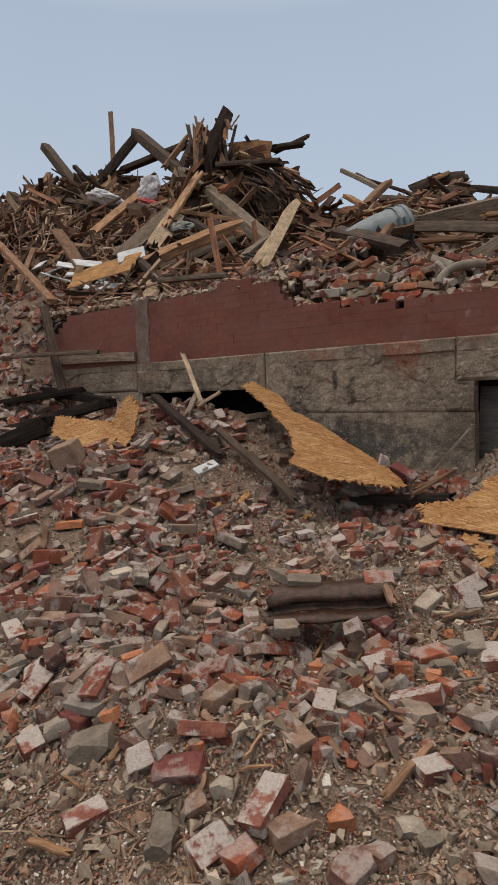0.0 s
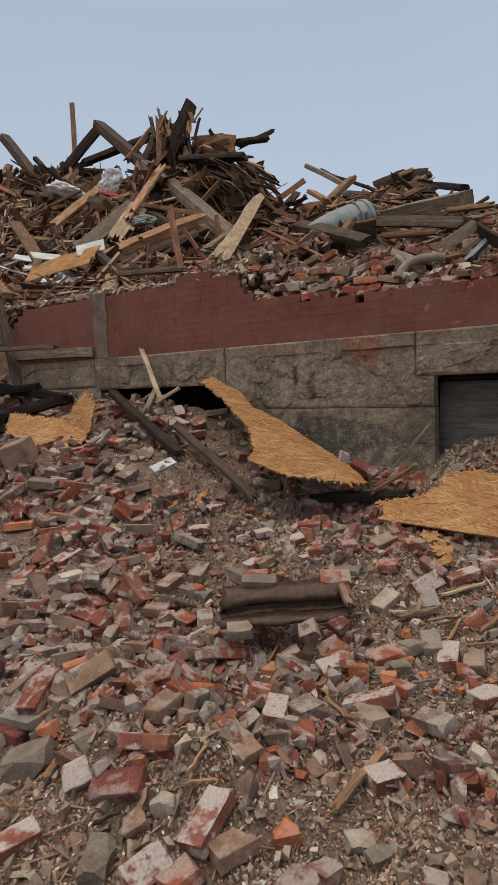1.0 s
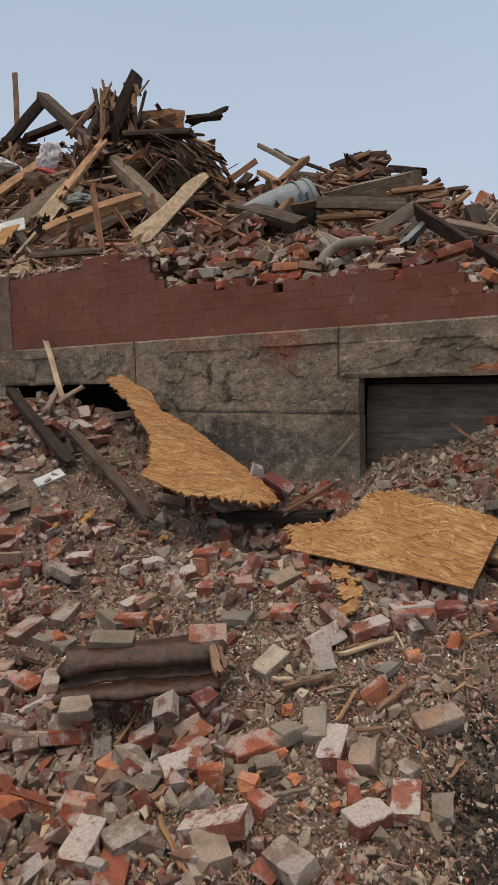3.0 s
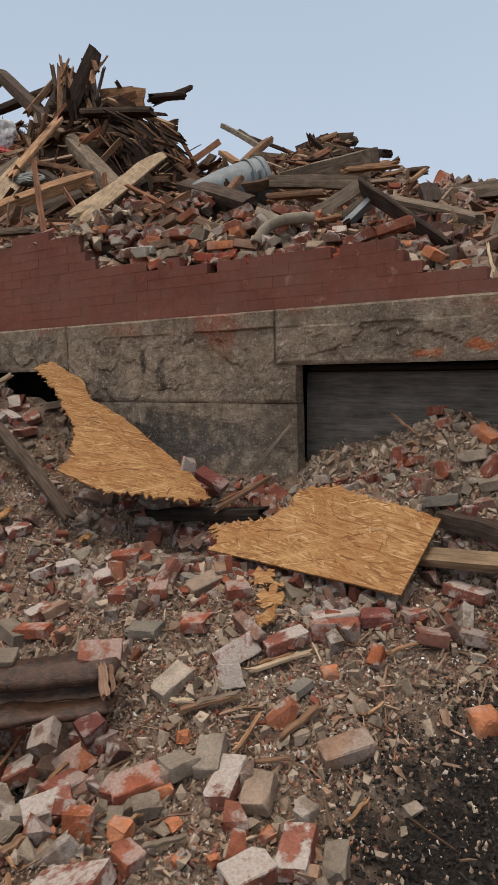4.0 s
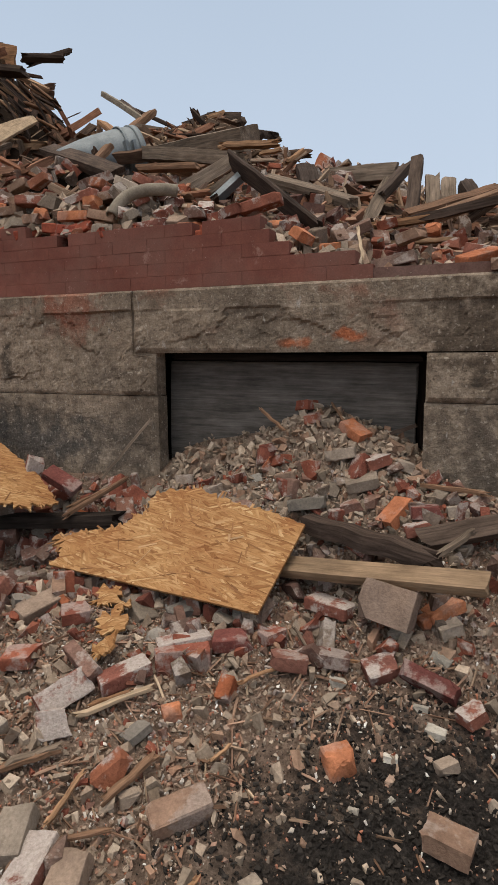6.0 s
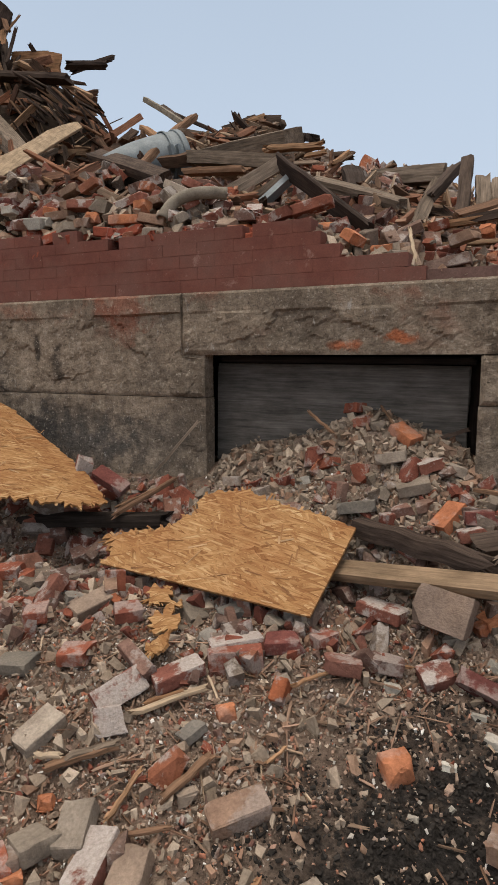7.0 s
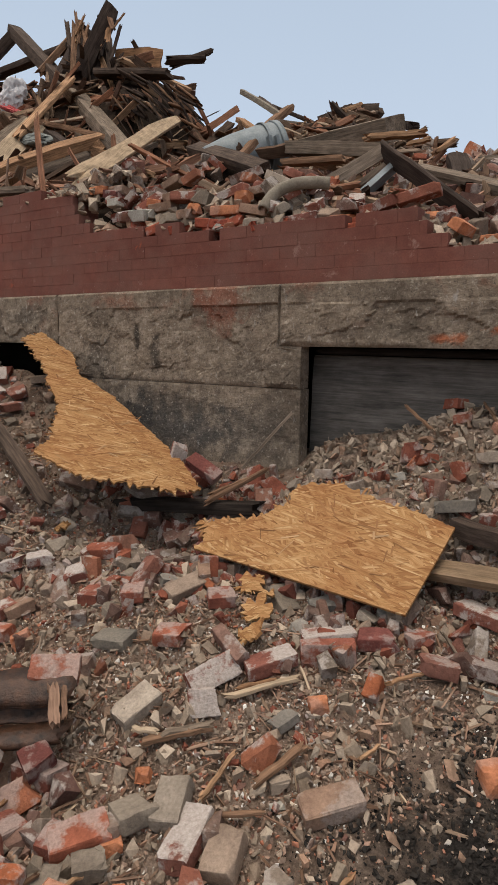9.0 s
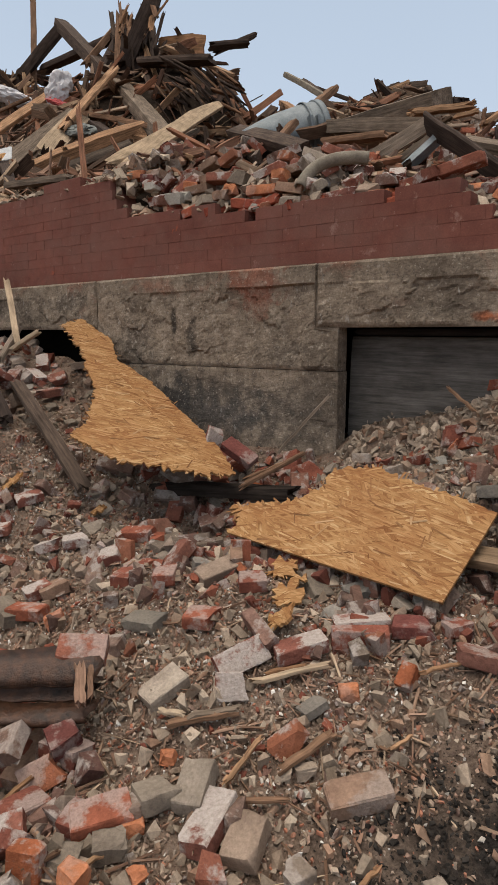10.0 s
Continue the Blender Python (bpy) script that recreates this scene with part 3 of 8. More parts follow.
def shard_bm(seed, sx=1.0, sy=1.0, sz=0.7):
    """An angular broken piece: the hull of a battered box."""
    r = random.Random(seed)
    bm = bmesh.new()
    corners = [(a, b, c) for a in (-1, 1) for b in (-1, 1) for c in (-1, 1)]
    for k in r.sample(range(8), r.choice((6, 7, 8, 8, 8))):
        a, b, c = corners[k]
        bm.verts.new((a * sx / 2 * r.uniform(0.35, 1.15), b * sy / 2 * r.uniform(0.35, 1.15), c * sz / 2 * r.uniform(0.3, 1.15)))
    bmesh.ops.convex_hull(bm, input=bm.verts[:])
    bmesh.ops.delete(bm, geom=[v for v in bm.verts if not v.link_faces], context="VERTS")
    bmesh.ops.triangulate(bm, faces=bm.faces[:])
    return bm


def timber_bm(seed, length, w, h, jag=0.06, segs=5, bow=0.01, chips=0.12):
    """A squared timber along x with ragged, splintered ends and a slight bow."""
    r = random.Random(seed)
    bm = bmesh.new()
    ny, nz = 4, 2
    rings = []
    ring_at = [(-0.5 + j / ny, -0.5) for j in range(ny)] + [(0.5, -0.5 + j / nz) for j in range(nz)] + \
              [(0.5 - j / ny, 0.5) for j in range(ny)] + [(-0.5, 0.5 - j / nz) for j in range(nz)]
    e0 = [r.uniform(0, 1) ** 2 for _ in ring_at]
    e1 = [r.uniform(0, 1) ** 2 for _ in ring_at]
    wob = [(r.uniform(-1, 1), r.uniform(-1, 1)) for _ in range(segs + 1)]
    for i in range(segs + 1):
        u = i / segs
        ring = []
        worn = 1 - chips * r.random() * (1 if 0 < i < segs else 1.6)
        for k, (a, b) in enumerate(ring_at):
            x = (u - 0.5) * length
            if i == 0:
                x += e0[k] * jag
            if i == segs:
                x -= e1[k] * jag
            corner = 0.94 if abs(a) == 0.5 and abs(b) == 0.5 else 1.0
            y = a * w * corner * (worn if a > 0 else 1) + wob[i][0] * bow * 0.5
            z = b * h * corner + wob[i][1] * bow * 0.5 + bow * 2 * (0.25 - (u - 0.5) ** 2) * length
            ring.append(bm.verts.new((x, y, z)))
        rings.append(ring)
    m = len(ring_at)
    for a, b in zip(rings, rings[1:]):
        for k in range(m):
            bm.faces.new((a[k], a[(k + 1) % m], b[(k + 1) % m], b[k]))
    for ring, sign in ((rings[0], -1), (rings[-1], 1)):
        c = sum((v.co for v in ring), Vector()) / m
        cv = bm.verts.new(c - Vector((sign * jag * r.uniform(0.0, 0.5), 0, 0)))
        for k in range(m):
            q = (ring[(k + 1) % m], ring[k], cv) if sign < 0 else (ring[k], ring[(k + 1) % m], cv)
            bm.faces.new(q)
    bmesh.ops.recalc_face_normals(bm, faces=bm.faces[:])
    return bm


def along(a, b, twist=0.0):
    """Pose of a piece whose x axis runs from a to b, its broad face up, then turned about itself."""
    a, b = Vector(a), Vector(b)
    x = (b - a).normalized()
    up = Vector((0, 0, 1)) if abs(x.z) < 0.95 else Vector((0, -1, 0))
    y = up.cross(x).normalized()
    z = x.cross(y)
    m = Matrix((x, y, z)).transposed().to_4x4()
    m.translation = (a + b) / 2
    return m @ pose(0, 0, 0, twist, 0, 0)


timber_count = [100]


def timber(name, a, b, w, h, mat, label, category="timber", twist=0.0, jag=0.06, bow=0.008, group="", chips=0.12):
    timber_count[0] += 1
    length = (Vector(b) - Vector(a)).length
    ob = new(name, mesh_of(timber_bm(timber_count[0], length, w, h, min(jag, length * 0.2), 6, bow, chips), name, mat, True))
    ob.matrix_world = along(a, b, twist)
    return tagged(ob, label, category, group)


def template(bm):
    """Vertices and triangles of a piece, for joining many copies into one mesh."""
    bmesh.ops.triangulate(bm, faces=bm.faces[:])
    bm.verts.ensure_lookup_table()
    v = np.array([p.co[:] for p in bm.verts], dtype=np.float32)
    bm.verts.index_update()
    f = np.array([[p.index for p in q.verts] for q in bm.faces], dtype=np.int32)
    bm.free()
    return v, f


def scatter(name, pieces, mat, loc=False):
    """One mesh out of many placed copies: pieces are (template, matrix)."""
    vs, fs, ls, base = [], [], [], 0
    for (v, f), m in pieces:
        a = np.array(m, dtype=np.float32)
        vs.append(v @ a[:3, :3].T + a[:3, 3])
        fs.append(f + base)
        if loc:
            ls.append(v * np.array(m.to_scale(), dtype=np.float32))
        base += len(v)
    v, f = np.concatenate(vs), np.concatenate(fs)
    me = bpy.data.meshes.new(name)
    me.vertices.add(len(v))
    me.vertices.foreach_set("co", v.ravel())
    me.loops.add(f.size)
    me.loops.foreach_set("vertex_index", f.ravel())
    me.polygons.add(len(f))
    me.polygons.foreach_set("loop_start", np.arange(0, f.size, 3, dtype=np.int32))
    me.polygons.foreach_set("use_smooth", [False] * len(f))
    me.update(calc_edges=True)
    if loc:
        store_loc(me, np.concatenate(ls))
    return new(name, finish(me, mat))


def ground_z(x, y):
    """The slope with its small unevenness."""
    near = 1.0 if -9 < x < 3 and -1 < y < 5.6 else 0.3
    p = Vector((x, y, 0))
    return terrain(x, y) + near * (0.04 * noise.noise(p * 2.3) + 0.032 * noise.noise(p * 4.6) + 0.01 * noise.noise(p * 9))


def ground_tilt(x, y, d=0.06):
    return Vector((-(terrain(x + d, y) - terrain(x - d, y)) / (2 * d), -(terrain(x, y + d) - terrain(x, y - d)) / (2 * d), 1)).normalized()


def heap_tilt(x, y, d=0.2):
    return Vector((-(heap(x + d, y) - heap(x - d, y)) / (2 * d), -(heap(x, y + d) - heap(x, y - d)) / (2 * d), 1)).normalized()


def resting(x, y, z, up, yaw, pitch=0.0, roll=0.0, s=(1, 1, 1)):
    """Pose on a slope with that upward direction."""
    q = Vector((0, 0, 1)).rotation_difference(up)
    return Matrix.LocRotScale((x, y, z), q @ Euler((radians(roll), radians(pitch), radians(yaw))).to_quaternion(), s)


# ---- ground ----
def build_ground():
    xs = [-400, -150, -60, -30, -18] + [-12 + 0.4 * i for i in range(8)] + [-8.8 + 0.06 * i for i in range(190)] + [2.7, 3.2, 4, 6, 10, 20, 60, 150, 400]
    ys = [-400, -150, -60, -20, -8, -4, -2.5, -1.5, -0.8, -0.3] + [0.0 + 0.055 * i for i in range(104)] + [6, 8, 14, 25, 60, 150, 400]
    vs = [(x, y, ground_z(x, y) if -12 <= x <= 4 and -3 <= y < 8 else (-0.72 if y < 4 else 0.0)) for y in ys for x in xs]
    n = len(xs)
    fs = [(j * n + i, j * n + i + 1, (j + 1) * n + i + 1, (j + 1) * n + i) for j in range(len(ys) - 1) for i in range(n - 1)]
    me = bpy.data.meshes.new("ground")
    me.from_pydata(vs, [], fs)
    me.polygons.foreach_set("use_smooth", [True] * len(me.polygons))
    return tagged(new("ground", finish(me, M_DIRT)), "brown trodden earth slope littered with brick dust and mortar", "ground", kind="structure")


build_ground()


def build_heap():
    """The mass of the heap, coloured as the shade in its gaps; its top is hidden under loose debris."""
    xs = [-26 + 0.35 * i for i in range(92)]
    ys = [5.42 + 0.3 * i for i in range(38)]
    n, k = len(xs), len(ys)
    vs = []
    for y in ys:
        for x in xs:
            p = Vector((x, y, 0))
            vs.append((x, y, max(-0.6, heap(x, y) - 0.05 + 0.16 * noise.noise(p * 0.9) + 0.08 * noise.noise(p * 2.6)) if y > 5.6 else heap(x, y) - 0.06))
    fs = [(j * n + i, j * n + i + 1, (j + 1) * n + i + 1, (j + 1) * n + i) for j in range(k - 1) for i in range(n - 1)]
    base = len(vs)
    vs += [(x, ys[0], 1.0 if -8.5 < x < 3 else -0.7) for x in xs]
    fs += [(base + i, base + i + 1, i + 1, i) for i in range(n - 1)]
    me = bpy.data.meshes.new("debris_heap")
    me.from_pydata(vs, [], fs)
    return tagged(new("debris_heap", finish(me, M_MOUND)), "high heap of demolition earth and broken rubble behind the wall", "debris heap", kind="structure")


build_heap()


# ---- foundation wall: rock-faced stones, painted brickwork, boarded cellar openings ----
wall = tagged(new("wall_front"), "foundation wall of rough stone blocks below red-painted brick courses", "wall", kind="structure")


def stone_block(x0, x1, z0, z1, proud=0.03, margin=0.0, seed=0, depth=0.1, y=WALL_Y, notch=None):
    """A rock-faced block; margin: height of the smooth dressed band at its top."""
    bm = bmesh.new()
    nx, nz = max(6, int((x1 - x0) / 0.013)), max(6, int((z1 - z0) / 0.013))
    grid = []
    for j in range(nz + 1):
        row = []
        for i in range(nx + 1):
            u, v = i / nx, j / nz
            x, z = x0 + (x1 - x0) * u, z0 + (z1 - z0) * v
            p = Vector((x * 1.0 + seed * 3.7, z, seed * 1.9))
            edge = min(u * (x1 - x0), (1 - u) * (x1 - x0), v * (z1 - z0), (1 - v) * (z1 - z0))
            w = p + Vector((noise.noise(p * 3), noise.noise(p * 3 + Vector((5, 0, 0))), 0)) * 0.07
            out = 0.3 + noise.noise(p * 1.6) * 0.55
            for size, k in ((3.6, 0.5), (8.5, 0.26), (19, 0.13)):
                q = Vector((w.x * size * 0.8, w.y * size, seed))
                best = -9.0
                for c in noise.voronoi(q)[1][:3]:
                    lean, d = noise.cell_vector(c * 7.3), q - c
                    best = max(best, (lean.z - 0.5) * 0.7 + (lean.x - 0.5) * d.x * 1.5 + (lean.y - 0.7) * d.y * 1.5 - 0.6 * d.length_squared)
                out += k * best
            out = (out + noise.noise(p * 30) * 0.07) * proud * (0.7 if proud > 0.03 else 0.45) * min(1, edge / 0.02)
            if margin and z > z1 - margin:
                out = 0.3 * proud * min(1, edge / 0.01) + 0.002 * noise.noise(p * 20)
            wav = 0.006 * noise.noise(Vector((x * 3, z * 3, seed)))
            if notch and z > notch[1]:
                x = min(x, notch[0])
            row.append(bm.verts.new((x + (wav if 0 < i < nx else 0), y - out, z + (wav if 0 < j < nz else 0))))
        grid.append(row)
    for j in range(nz):
        for i in range(nx):
            bm.faces.new((grid[j][i], grid[j][i + 1], grid[j + 1][i + 1], grid[j + 1][i]))
    back = [bm.verts.new((x, y + depth, z)) for x, z in ((x0, z0), (x1, z0), (x1, z1), (x0, z1))]
    bm.faces.new(back[::-1])
    bm.faces.new([grid[0][i] for i in range(nx, -1, -1)] + [back[0], back[1]])
    bm.faces.new(grid[nz] + [back[2], back[3]])
    bm.faces.new([grid[j][0] for j in range(nz + 1)] + [back[3], back[0]])
    bm.faces.new([grid[j][nx] for j in range(nz, -1, -1)] + [back[1], back[2]])
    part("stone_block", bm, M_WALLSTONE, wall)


J = 0.006
stone_block(-8.6, -5.79 - J, 0.93, LEDGE, 0.04, 0.07, 1)
stone_block(-5.79, -3.905 - J, 0.90, LEDGE, 0.045, 0.10, 2)
stone_block(-3.90, -1.865, 0.66, LEDGE, 0.06, 0.11, 3, notch=(-2.011, 0.893))
stone_block(-2.005, -0.05, 0.90, LEDGE, 0.05, 0.12, 4)
stone_block(-0.045, 2.2, 0.90, LEDGE, 0.05, 0.08, 5)
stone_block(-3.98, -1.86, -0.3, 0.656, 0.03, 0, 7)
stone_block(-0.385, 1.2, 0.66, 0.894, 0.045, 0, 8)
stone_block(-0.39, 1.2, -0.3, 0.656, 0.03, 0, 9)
stone_block(1.21, 3.5, -0.3, 0.894, 0.04, 0, 10)
stone_block(2.21, 3.5, 0.90, LEDGE, 0.04, 0.08, 12)
stone_block(-8.6, -5.72, -0.3, 0.924, 0.04, 0, 11)

bm = bmesh.new()
box(bm, -8.6, 3.5, WALL_Y + 0.012, WALL_Y + 0.3, LEDGE - 0.03, LEDGE + 0.05)
part("mortar_bed", bm, M_MORTAR, wall)

# filling behind the stones, in the same painted cavity shade
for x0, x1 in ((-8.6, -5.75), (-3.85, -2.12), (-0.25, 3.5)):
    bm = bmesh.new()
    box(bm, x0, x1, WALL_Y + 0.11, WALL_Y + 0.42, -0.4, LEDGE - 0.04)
    part("rubble_core", bm, M_CAVE_SHADE, wall)
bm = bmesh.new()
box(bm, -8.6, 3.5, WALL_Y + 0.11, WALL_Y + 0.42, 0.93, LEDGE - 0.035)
part("lintel_core", bm, M_CAVE_SHADE, wall)

# brick courses: where each one runs from and to
COURSE, BRICK_L = 0.068, 0.228
RUNS = [[(-8.4, -0.65)], [(-8.4, -0.735)], [(-8.4, -1.075)], [(-8.35, -1.18)], [(-8.2, -2.52), (-2.44, -1.62), (-1.58, -1.23)],
        [(-8.0, -3.05), (-2.95, -2.75)], [(-7.7, -3.55)], [(-7.3, -3.66)], [(-7.2, -3.70)], [(-7.1, -3.72)], [(-4.50, -4.05)]]


def wall_brick_mesh(seed, length):
    return mesh_of(chipped(seed, length, 0.10, COURSE - 0.0012, 1, 0.001, 0.05, 0.0005), "brick", M_PAINTED)


full = [wall_brick_mesh(300 + i, BRICK_L - 0.0008) for i in range(6)]
for c, runs in enumerate(RUNS):
    z = LEDGE + COURSE * (c + 0.5)
    for x0, x1 in runs:
        bm = bmesh.new()
        box(bm, x0 + 0.02, x1 - 0.02, WALL_Y + 0.0014, WALL_Y + 0.24, z - COURSE / 2 - 0.003, z + COURSE / 2 - 0.006)
        part("mortar", bm, M_PAINTED, wall)
        left = x1
        joint = -0.65 + 0.114 * (c % 2)
        while joint > x1 - 0.03:
            joint -= BRICK_L
        while left > x0 + 0.03:
            right, left = left, max(joint, x0)
            joint -= BRICK_L
            ob = new("brick", rng.choice(full))
            ob.parent = wall
            ob.matrix_basis = pose((left + right) / 2, WALL_Y + 0.05 + rng.uniform(-0.0012, 0.0006), z + rng.uniform(-0.001, 0.001), 0, rng.uniform(-0.2, 0.2), rng.uniform(-0.4, 0.4)) @ Matrix.Diagonal(((right - left) / BRICK_L, 1, 1, 1))

# freshly broken red bricks along the stepped top
M_BRICK_RED = brick_material("fresh_brick", [(0.0, (0.25, 0.066, 0.044)), (1.0, (0.34, 0.105, 0.064))], 0.45)
red_end = [mesh_of(brick_bm(360 + i, (0.2, 0.13, 0.16, 0.11)[i], True), "brick", M_BRICK_RED) for i in range(4)]
for k in range(40):
    x = rng.uniform(-3.62, -1.3) if k < 28 else rng.uniform(-2.75, -2.2)
    ob = new("brick", rng.choice(red_end))
    ob.parent = wall
    ob.matrix_basis = pose(x, WALL_Y + rng.uniform(0.06, 0.16), slope_line(x, WALL_TOP) + rng.uniform(-0.01, 0.035), rng.gauss(0, 8), rng.gauss(0, 8), rng.gauss(0, 30))

# grey cement strip and the wall's broken left end
bm = bmesh.new()
g = bmesh.ops.create_grid(bm, x_segments=8, y_segments=40, size=0.5)
for v in bm.verts:
    x, z = -5.66 + v.co.x * 0.22 + 0.03 * noise.noise(Vector((v.co.x * 2, v.co.y * 5, 2))) + 0.02 * noise.noise(Vector((v.co.x * 2, v.co.y * 23, 5))), LEDGE + 0.36 + v.co.y * 0.72
    v.co = Vector((x, WALL_Y - 0.009 - 0.006 * noise.noise(Vector((x * 9, z * 9, 0))), z))
ex = bmesh.ops.extrude_face_region(bm, geom=bm.faces[:])
for v in ex["geom"]:
    if isinstance(v, bmesh.types.BMVert):
        v.co.y = WALL_Y + 0.004
bmesh.ops.recalc_face_normals(bm, faces=bm.faces[:])
part("cement_strip", bm, M_CEMENT, wall, "rough grey cement strip")

# crumbling mortar along the broken top
pieces = []
lump_pool = [template(shard_bm(900 + i, 1, 1, 0.8)) for i in range(24)]
for _ in range(900):
    x = rng.uniform(-7.6, -3.7) if rng.random() < 0.75 else rng.uniform(-3.7, -0.4)
    top = slope_line(x, WALL_TOP)
    s = rng.uniform(0.015, 0.06)
    pieces.append((rng.choice(lump_pool), Matrix.LocRotScale((x, WALL_Y + rng.uniform(0.02, 0.3), top + rng.uniform(-0.02, 0.02)), Euler((rng.gauss(0, 0.4), rng.gauss(0, 0.4), rng.random() * 6)), (s * 1.8, s, s * 0.6))))
tagged(scatter("mortar_rubble", pieces, M_CHIPS), "crumbled grey mortar and chips lying on the broken wall top", "rubble", kind="stuff")

# boarded opening
opening = tagged(new("window_1"), "cellar opening closed with weathered grey plywood", "window", kind="structure")
bm = timber_bm(21, 1.44, 0.60, 0.018, 0.012, 8, 0.0, 0.01)
board = part("board", bm, M_PLY, opening, "weathered grey plywood sheet", loc=True)
board.matrix_basis = pose(-1.17, 5.40, 0.55, 90, 0.5, 0)
# timber edge above the board, black to paint the gap's shade
bm = timber_bm(22, 1.44, 0.09, 0.035, 0.05, 8, 0.0, 0.1)
head = part("head_beam", bm, M_WOOD_BLACK, opening, "broken timber head, blackened as the shade of the gap", loc=True)
head.matrix_basis = pose(-1.12, 5.36, 0.872, 0, 0.4, 0)
for x, w in ((-0.43, 0.035),):
    bm = timber_bm(23, 0.7, w, 0.06, 0.01, 5, 0.0, 0.1)
    post = part("side_post", bm, M_WOOD_DARK, opening, loc=True)
    post.matrix_basis = pose(x, 5.50, 0.55, 0, 90, 0)
# black sheet closing the cavity, its darkness painted on
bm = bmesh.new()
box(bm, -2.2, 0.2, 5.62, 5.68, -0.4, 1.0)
part("cellar_back", bm, M_CAVE_SHADE, opening)
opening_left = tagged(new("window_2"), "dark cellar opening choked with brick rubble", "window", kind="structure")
# another black sheet for the shade inside this opening
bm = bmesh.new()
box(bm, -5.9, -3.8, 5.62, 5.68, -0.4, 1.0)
part("cellar_back", bm, M_CAVE_SHADE, opening_left)


# ---- strand boards ----
def strand_sheet(name, corner, along_x, along_y, outline, label, rag, curl=0.0, seed=1, thick=0.012):
    """A torn strand board: its outline is given in metres on its own two axes; rag: which stretches of the edge are torn."""
    r = random.Random(seed)
    ex = Vector(along_x).normalized()
    ez = ex.cross(Vector(along_y)).normalized()
    ey = ez.cross(ex)
    pts = []
    for i, (u, v) in enumerate(outline):
        u2, v2 = outline[(i + 1) % len(outline)]
        n = max(1, int(math.hypot(u2 - u, v2 - v) / 0.012))
        for k in range(n):
            q = k / n
            d = rag[i] * (0.05 * noise.noise(Vector((u * 9 + q * 7, v * 9 + i, seed))) + 0.03 * noise.noise(Vector((u * 3 + q * 31, i, seed))) + 0.02 * r.random() ** 2 - 0.004) if k else 0
            dx, dy = (v2 - v), -(u2 - u)
            ln = math.hypot(dx, dy) or 1
            pts.append((u + (u2 - u) * q + dx / ln * d, v + (v2 - v) * q + dy / ln * d))
    bm = bmesh.new()
    face = bm.faces.new([bm.verts.new((u, v, 0)) for u, v in pts])
    us, vs = [p[0] for p in outline], [p[1] for p in outline]
    for axis, lo, hi in ((0, min(us), max(us)), (1, min(vs), max(vs))):
        step = 0.06
        c = lo + step
        while c < hi:
            no = (1, 0, 0) if axis == 0 else (0, 1, 0)
            bmesh.ops.bisect_plane(bm, geom=bm.verts[:] + bm.edges[:] + bm.faces[:], plane_co=(c, 0, 0) if axis == 0 else (0, c, 0), plane_no=no)
            c += step
    ext = bmesh.ops.extrude_face_region(bm, geom=bm.faces[:])
    for v in ext["geom"]:
        if isinstance(v, bmesh.types.BMVert):
            v.co.z -= thick
    bmesh.ops.triangulate(bm, faces=bm.faces[:])
    bmesh.ops.recalc_face_normals(bm, faces=bm.faces[:])
    for v in bm.verts:
        v.co.z += curl * (v.co.x ** 2) + 0.012 * noise.noise(Vector((v.co.x * 2.2, v.co.y * 2.2, seed)))
    sheet = new(name)
    m = Matrix((ex, ey, ez)).transposed().to_4x4()
    m.translation = corner
    sheet.matrix_world = m
    face_board = part("board", bm, M_OSB, sheet, loc=True)
    def within(u, v):
        inside = False
        for i, (a, b) in enumerate(outline):
            c, d = outline[(i + 1) % len(outline)]
            if (b > v) != (d > v) and u < (c - a) * (v - b) / (d - b) + a:
                inside = not inside
        return inside

    # strands lifting off the face and hanging from the torn edge
    reach = min(1.0, max(0.3, (max(us) - min(us)) / 0.35))
    bmf = template(timber_bm(5, 1, 1, 1, 0.2, 2, 0.0, 0.5))
    pieces = []
    flat = (np.array([(-0.5, -0.5, 0), (0.5, -0.35, 0), (0.5, 0.4, 0), (-0.5, 0.5, 0)], dtype=np.float32), np.array([(0, 1, 2), (0, 2, 3)], dtype=np.int32))
    for _ in range(int(110 * (max(us) - min(us)) * (max(vs) - min(vs)))):
        u, v = r.uniform(min(us), max(us)), r.uniform(min(vs), max(vs))
        ang, size = r.gauss(0.05, 0.7), r.uniform(0.03, 0.11)
        du, dv = 0.55 * size * math.cos(ang), 0.55 * size * math.sin(ang)
        if within(u + du, v + dv) and within(u - du, v - dv):
            z = curl * u * u + 0.012 * noise.noise(Vector((u * 2.2, v * 2.2, seed))) + r.uniform(0.0012, 0.0022)
            pieces.append((flat, Matrix.LocRotScale((u, v, z), Euler((0, 0, ang)), (size, r.uniform(0.004, 0.012), 1))))
    for i, k in enumerate(rag):
        if k:
            (a, b), (c, d) = outline[i], outline[(i + 1) % len(outline)]
            for _ in range(int(math.hypot(c - a, d - b) * 26 * k)):
                q = r.random()
                u, v = a + (c - a) * q, b + (d - b) * q
                ang = math.atan2(-(c - a), d - b) + r.gauss(0, 0.7)
                pieces.append((bmf, Matrix.LocRotScale((u, v, curl * u * u - r.random() * 0.01), Euler((r.gauss(0, 0.3), r.gauss(0, 0.25), ang)), (r.uniform(0.03, 0.09) * reach, r.uniform(0.005, 0.018) * reach, 0.0014))))
    s = scatter("strand_fringe", pieces, M_STRAND, True)
    s.parent = face_board
    tagged(s, kind="stuff")
    return tagged(sheet, label, "strand board")


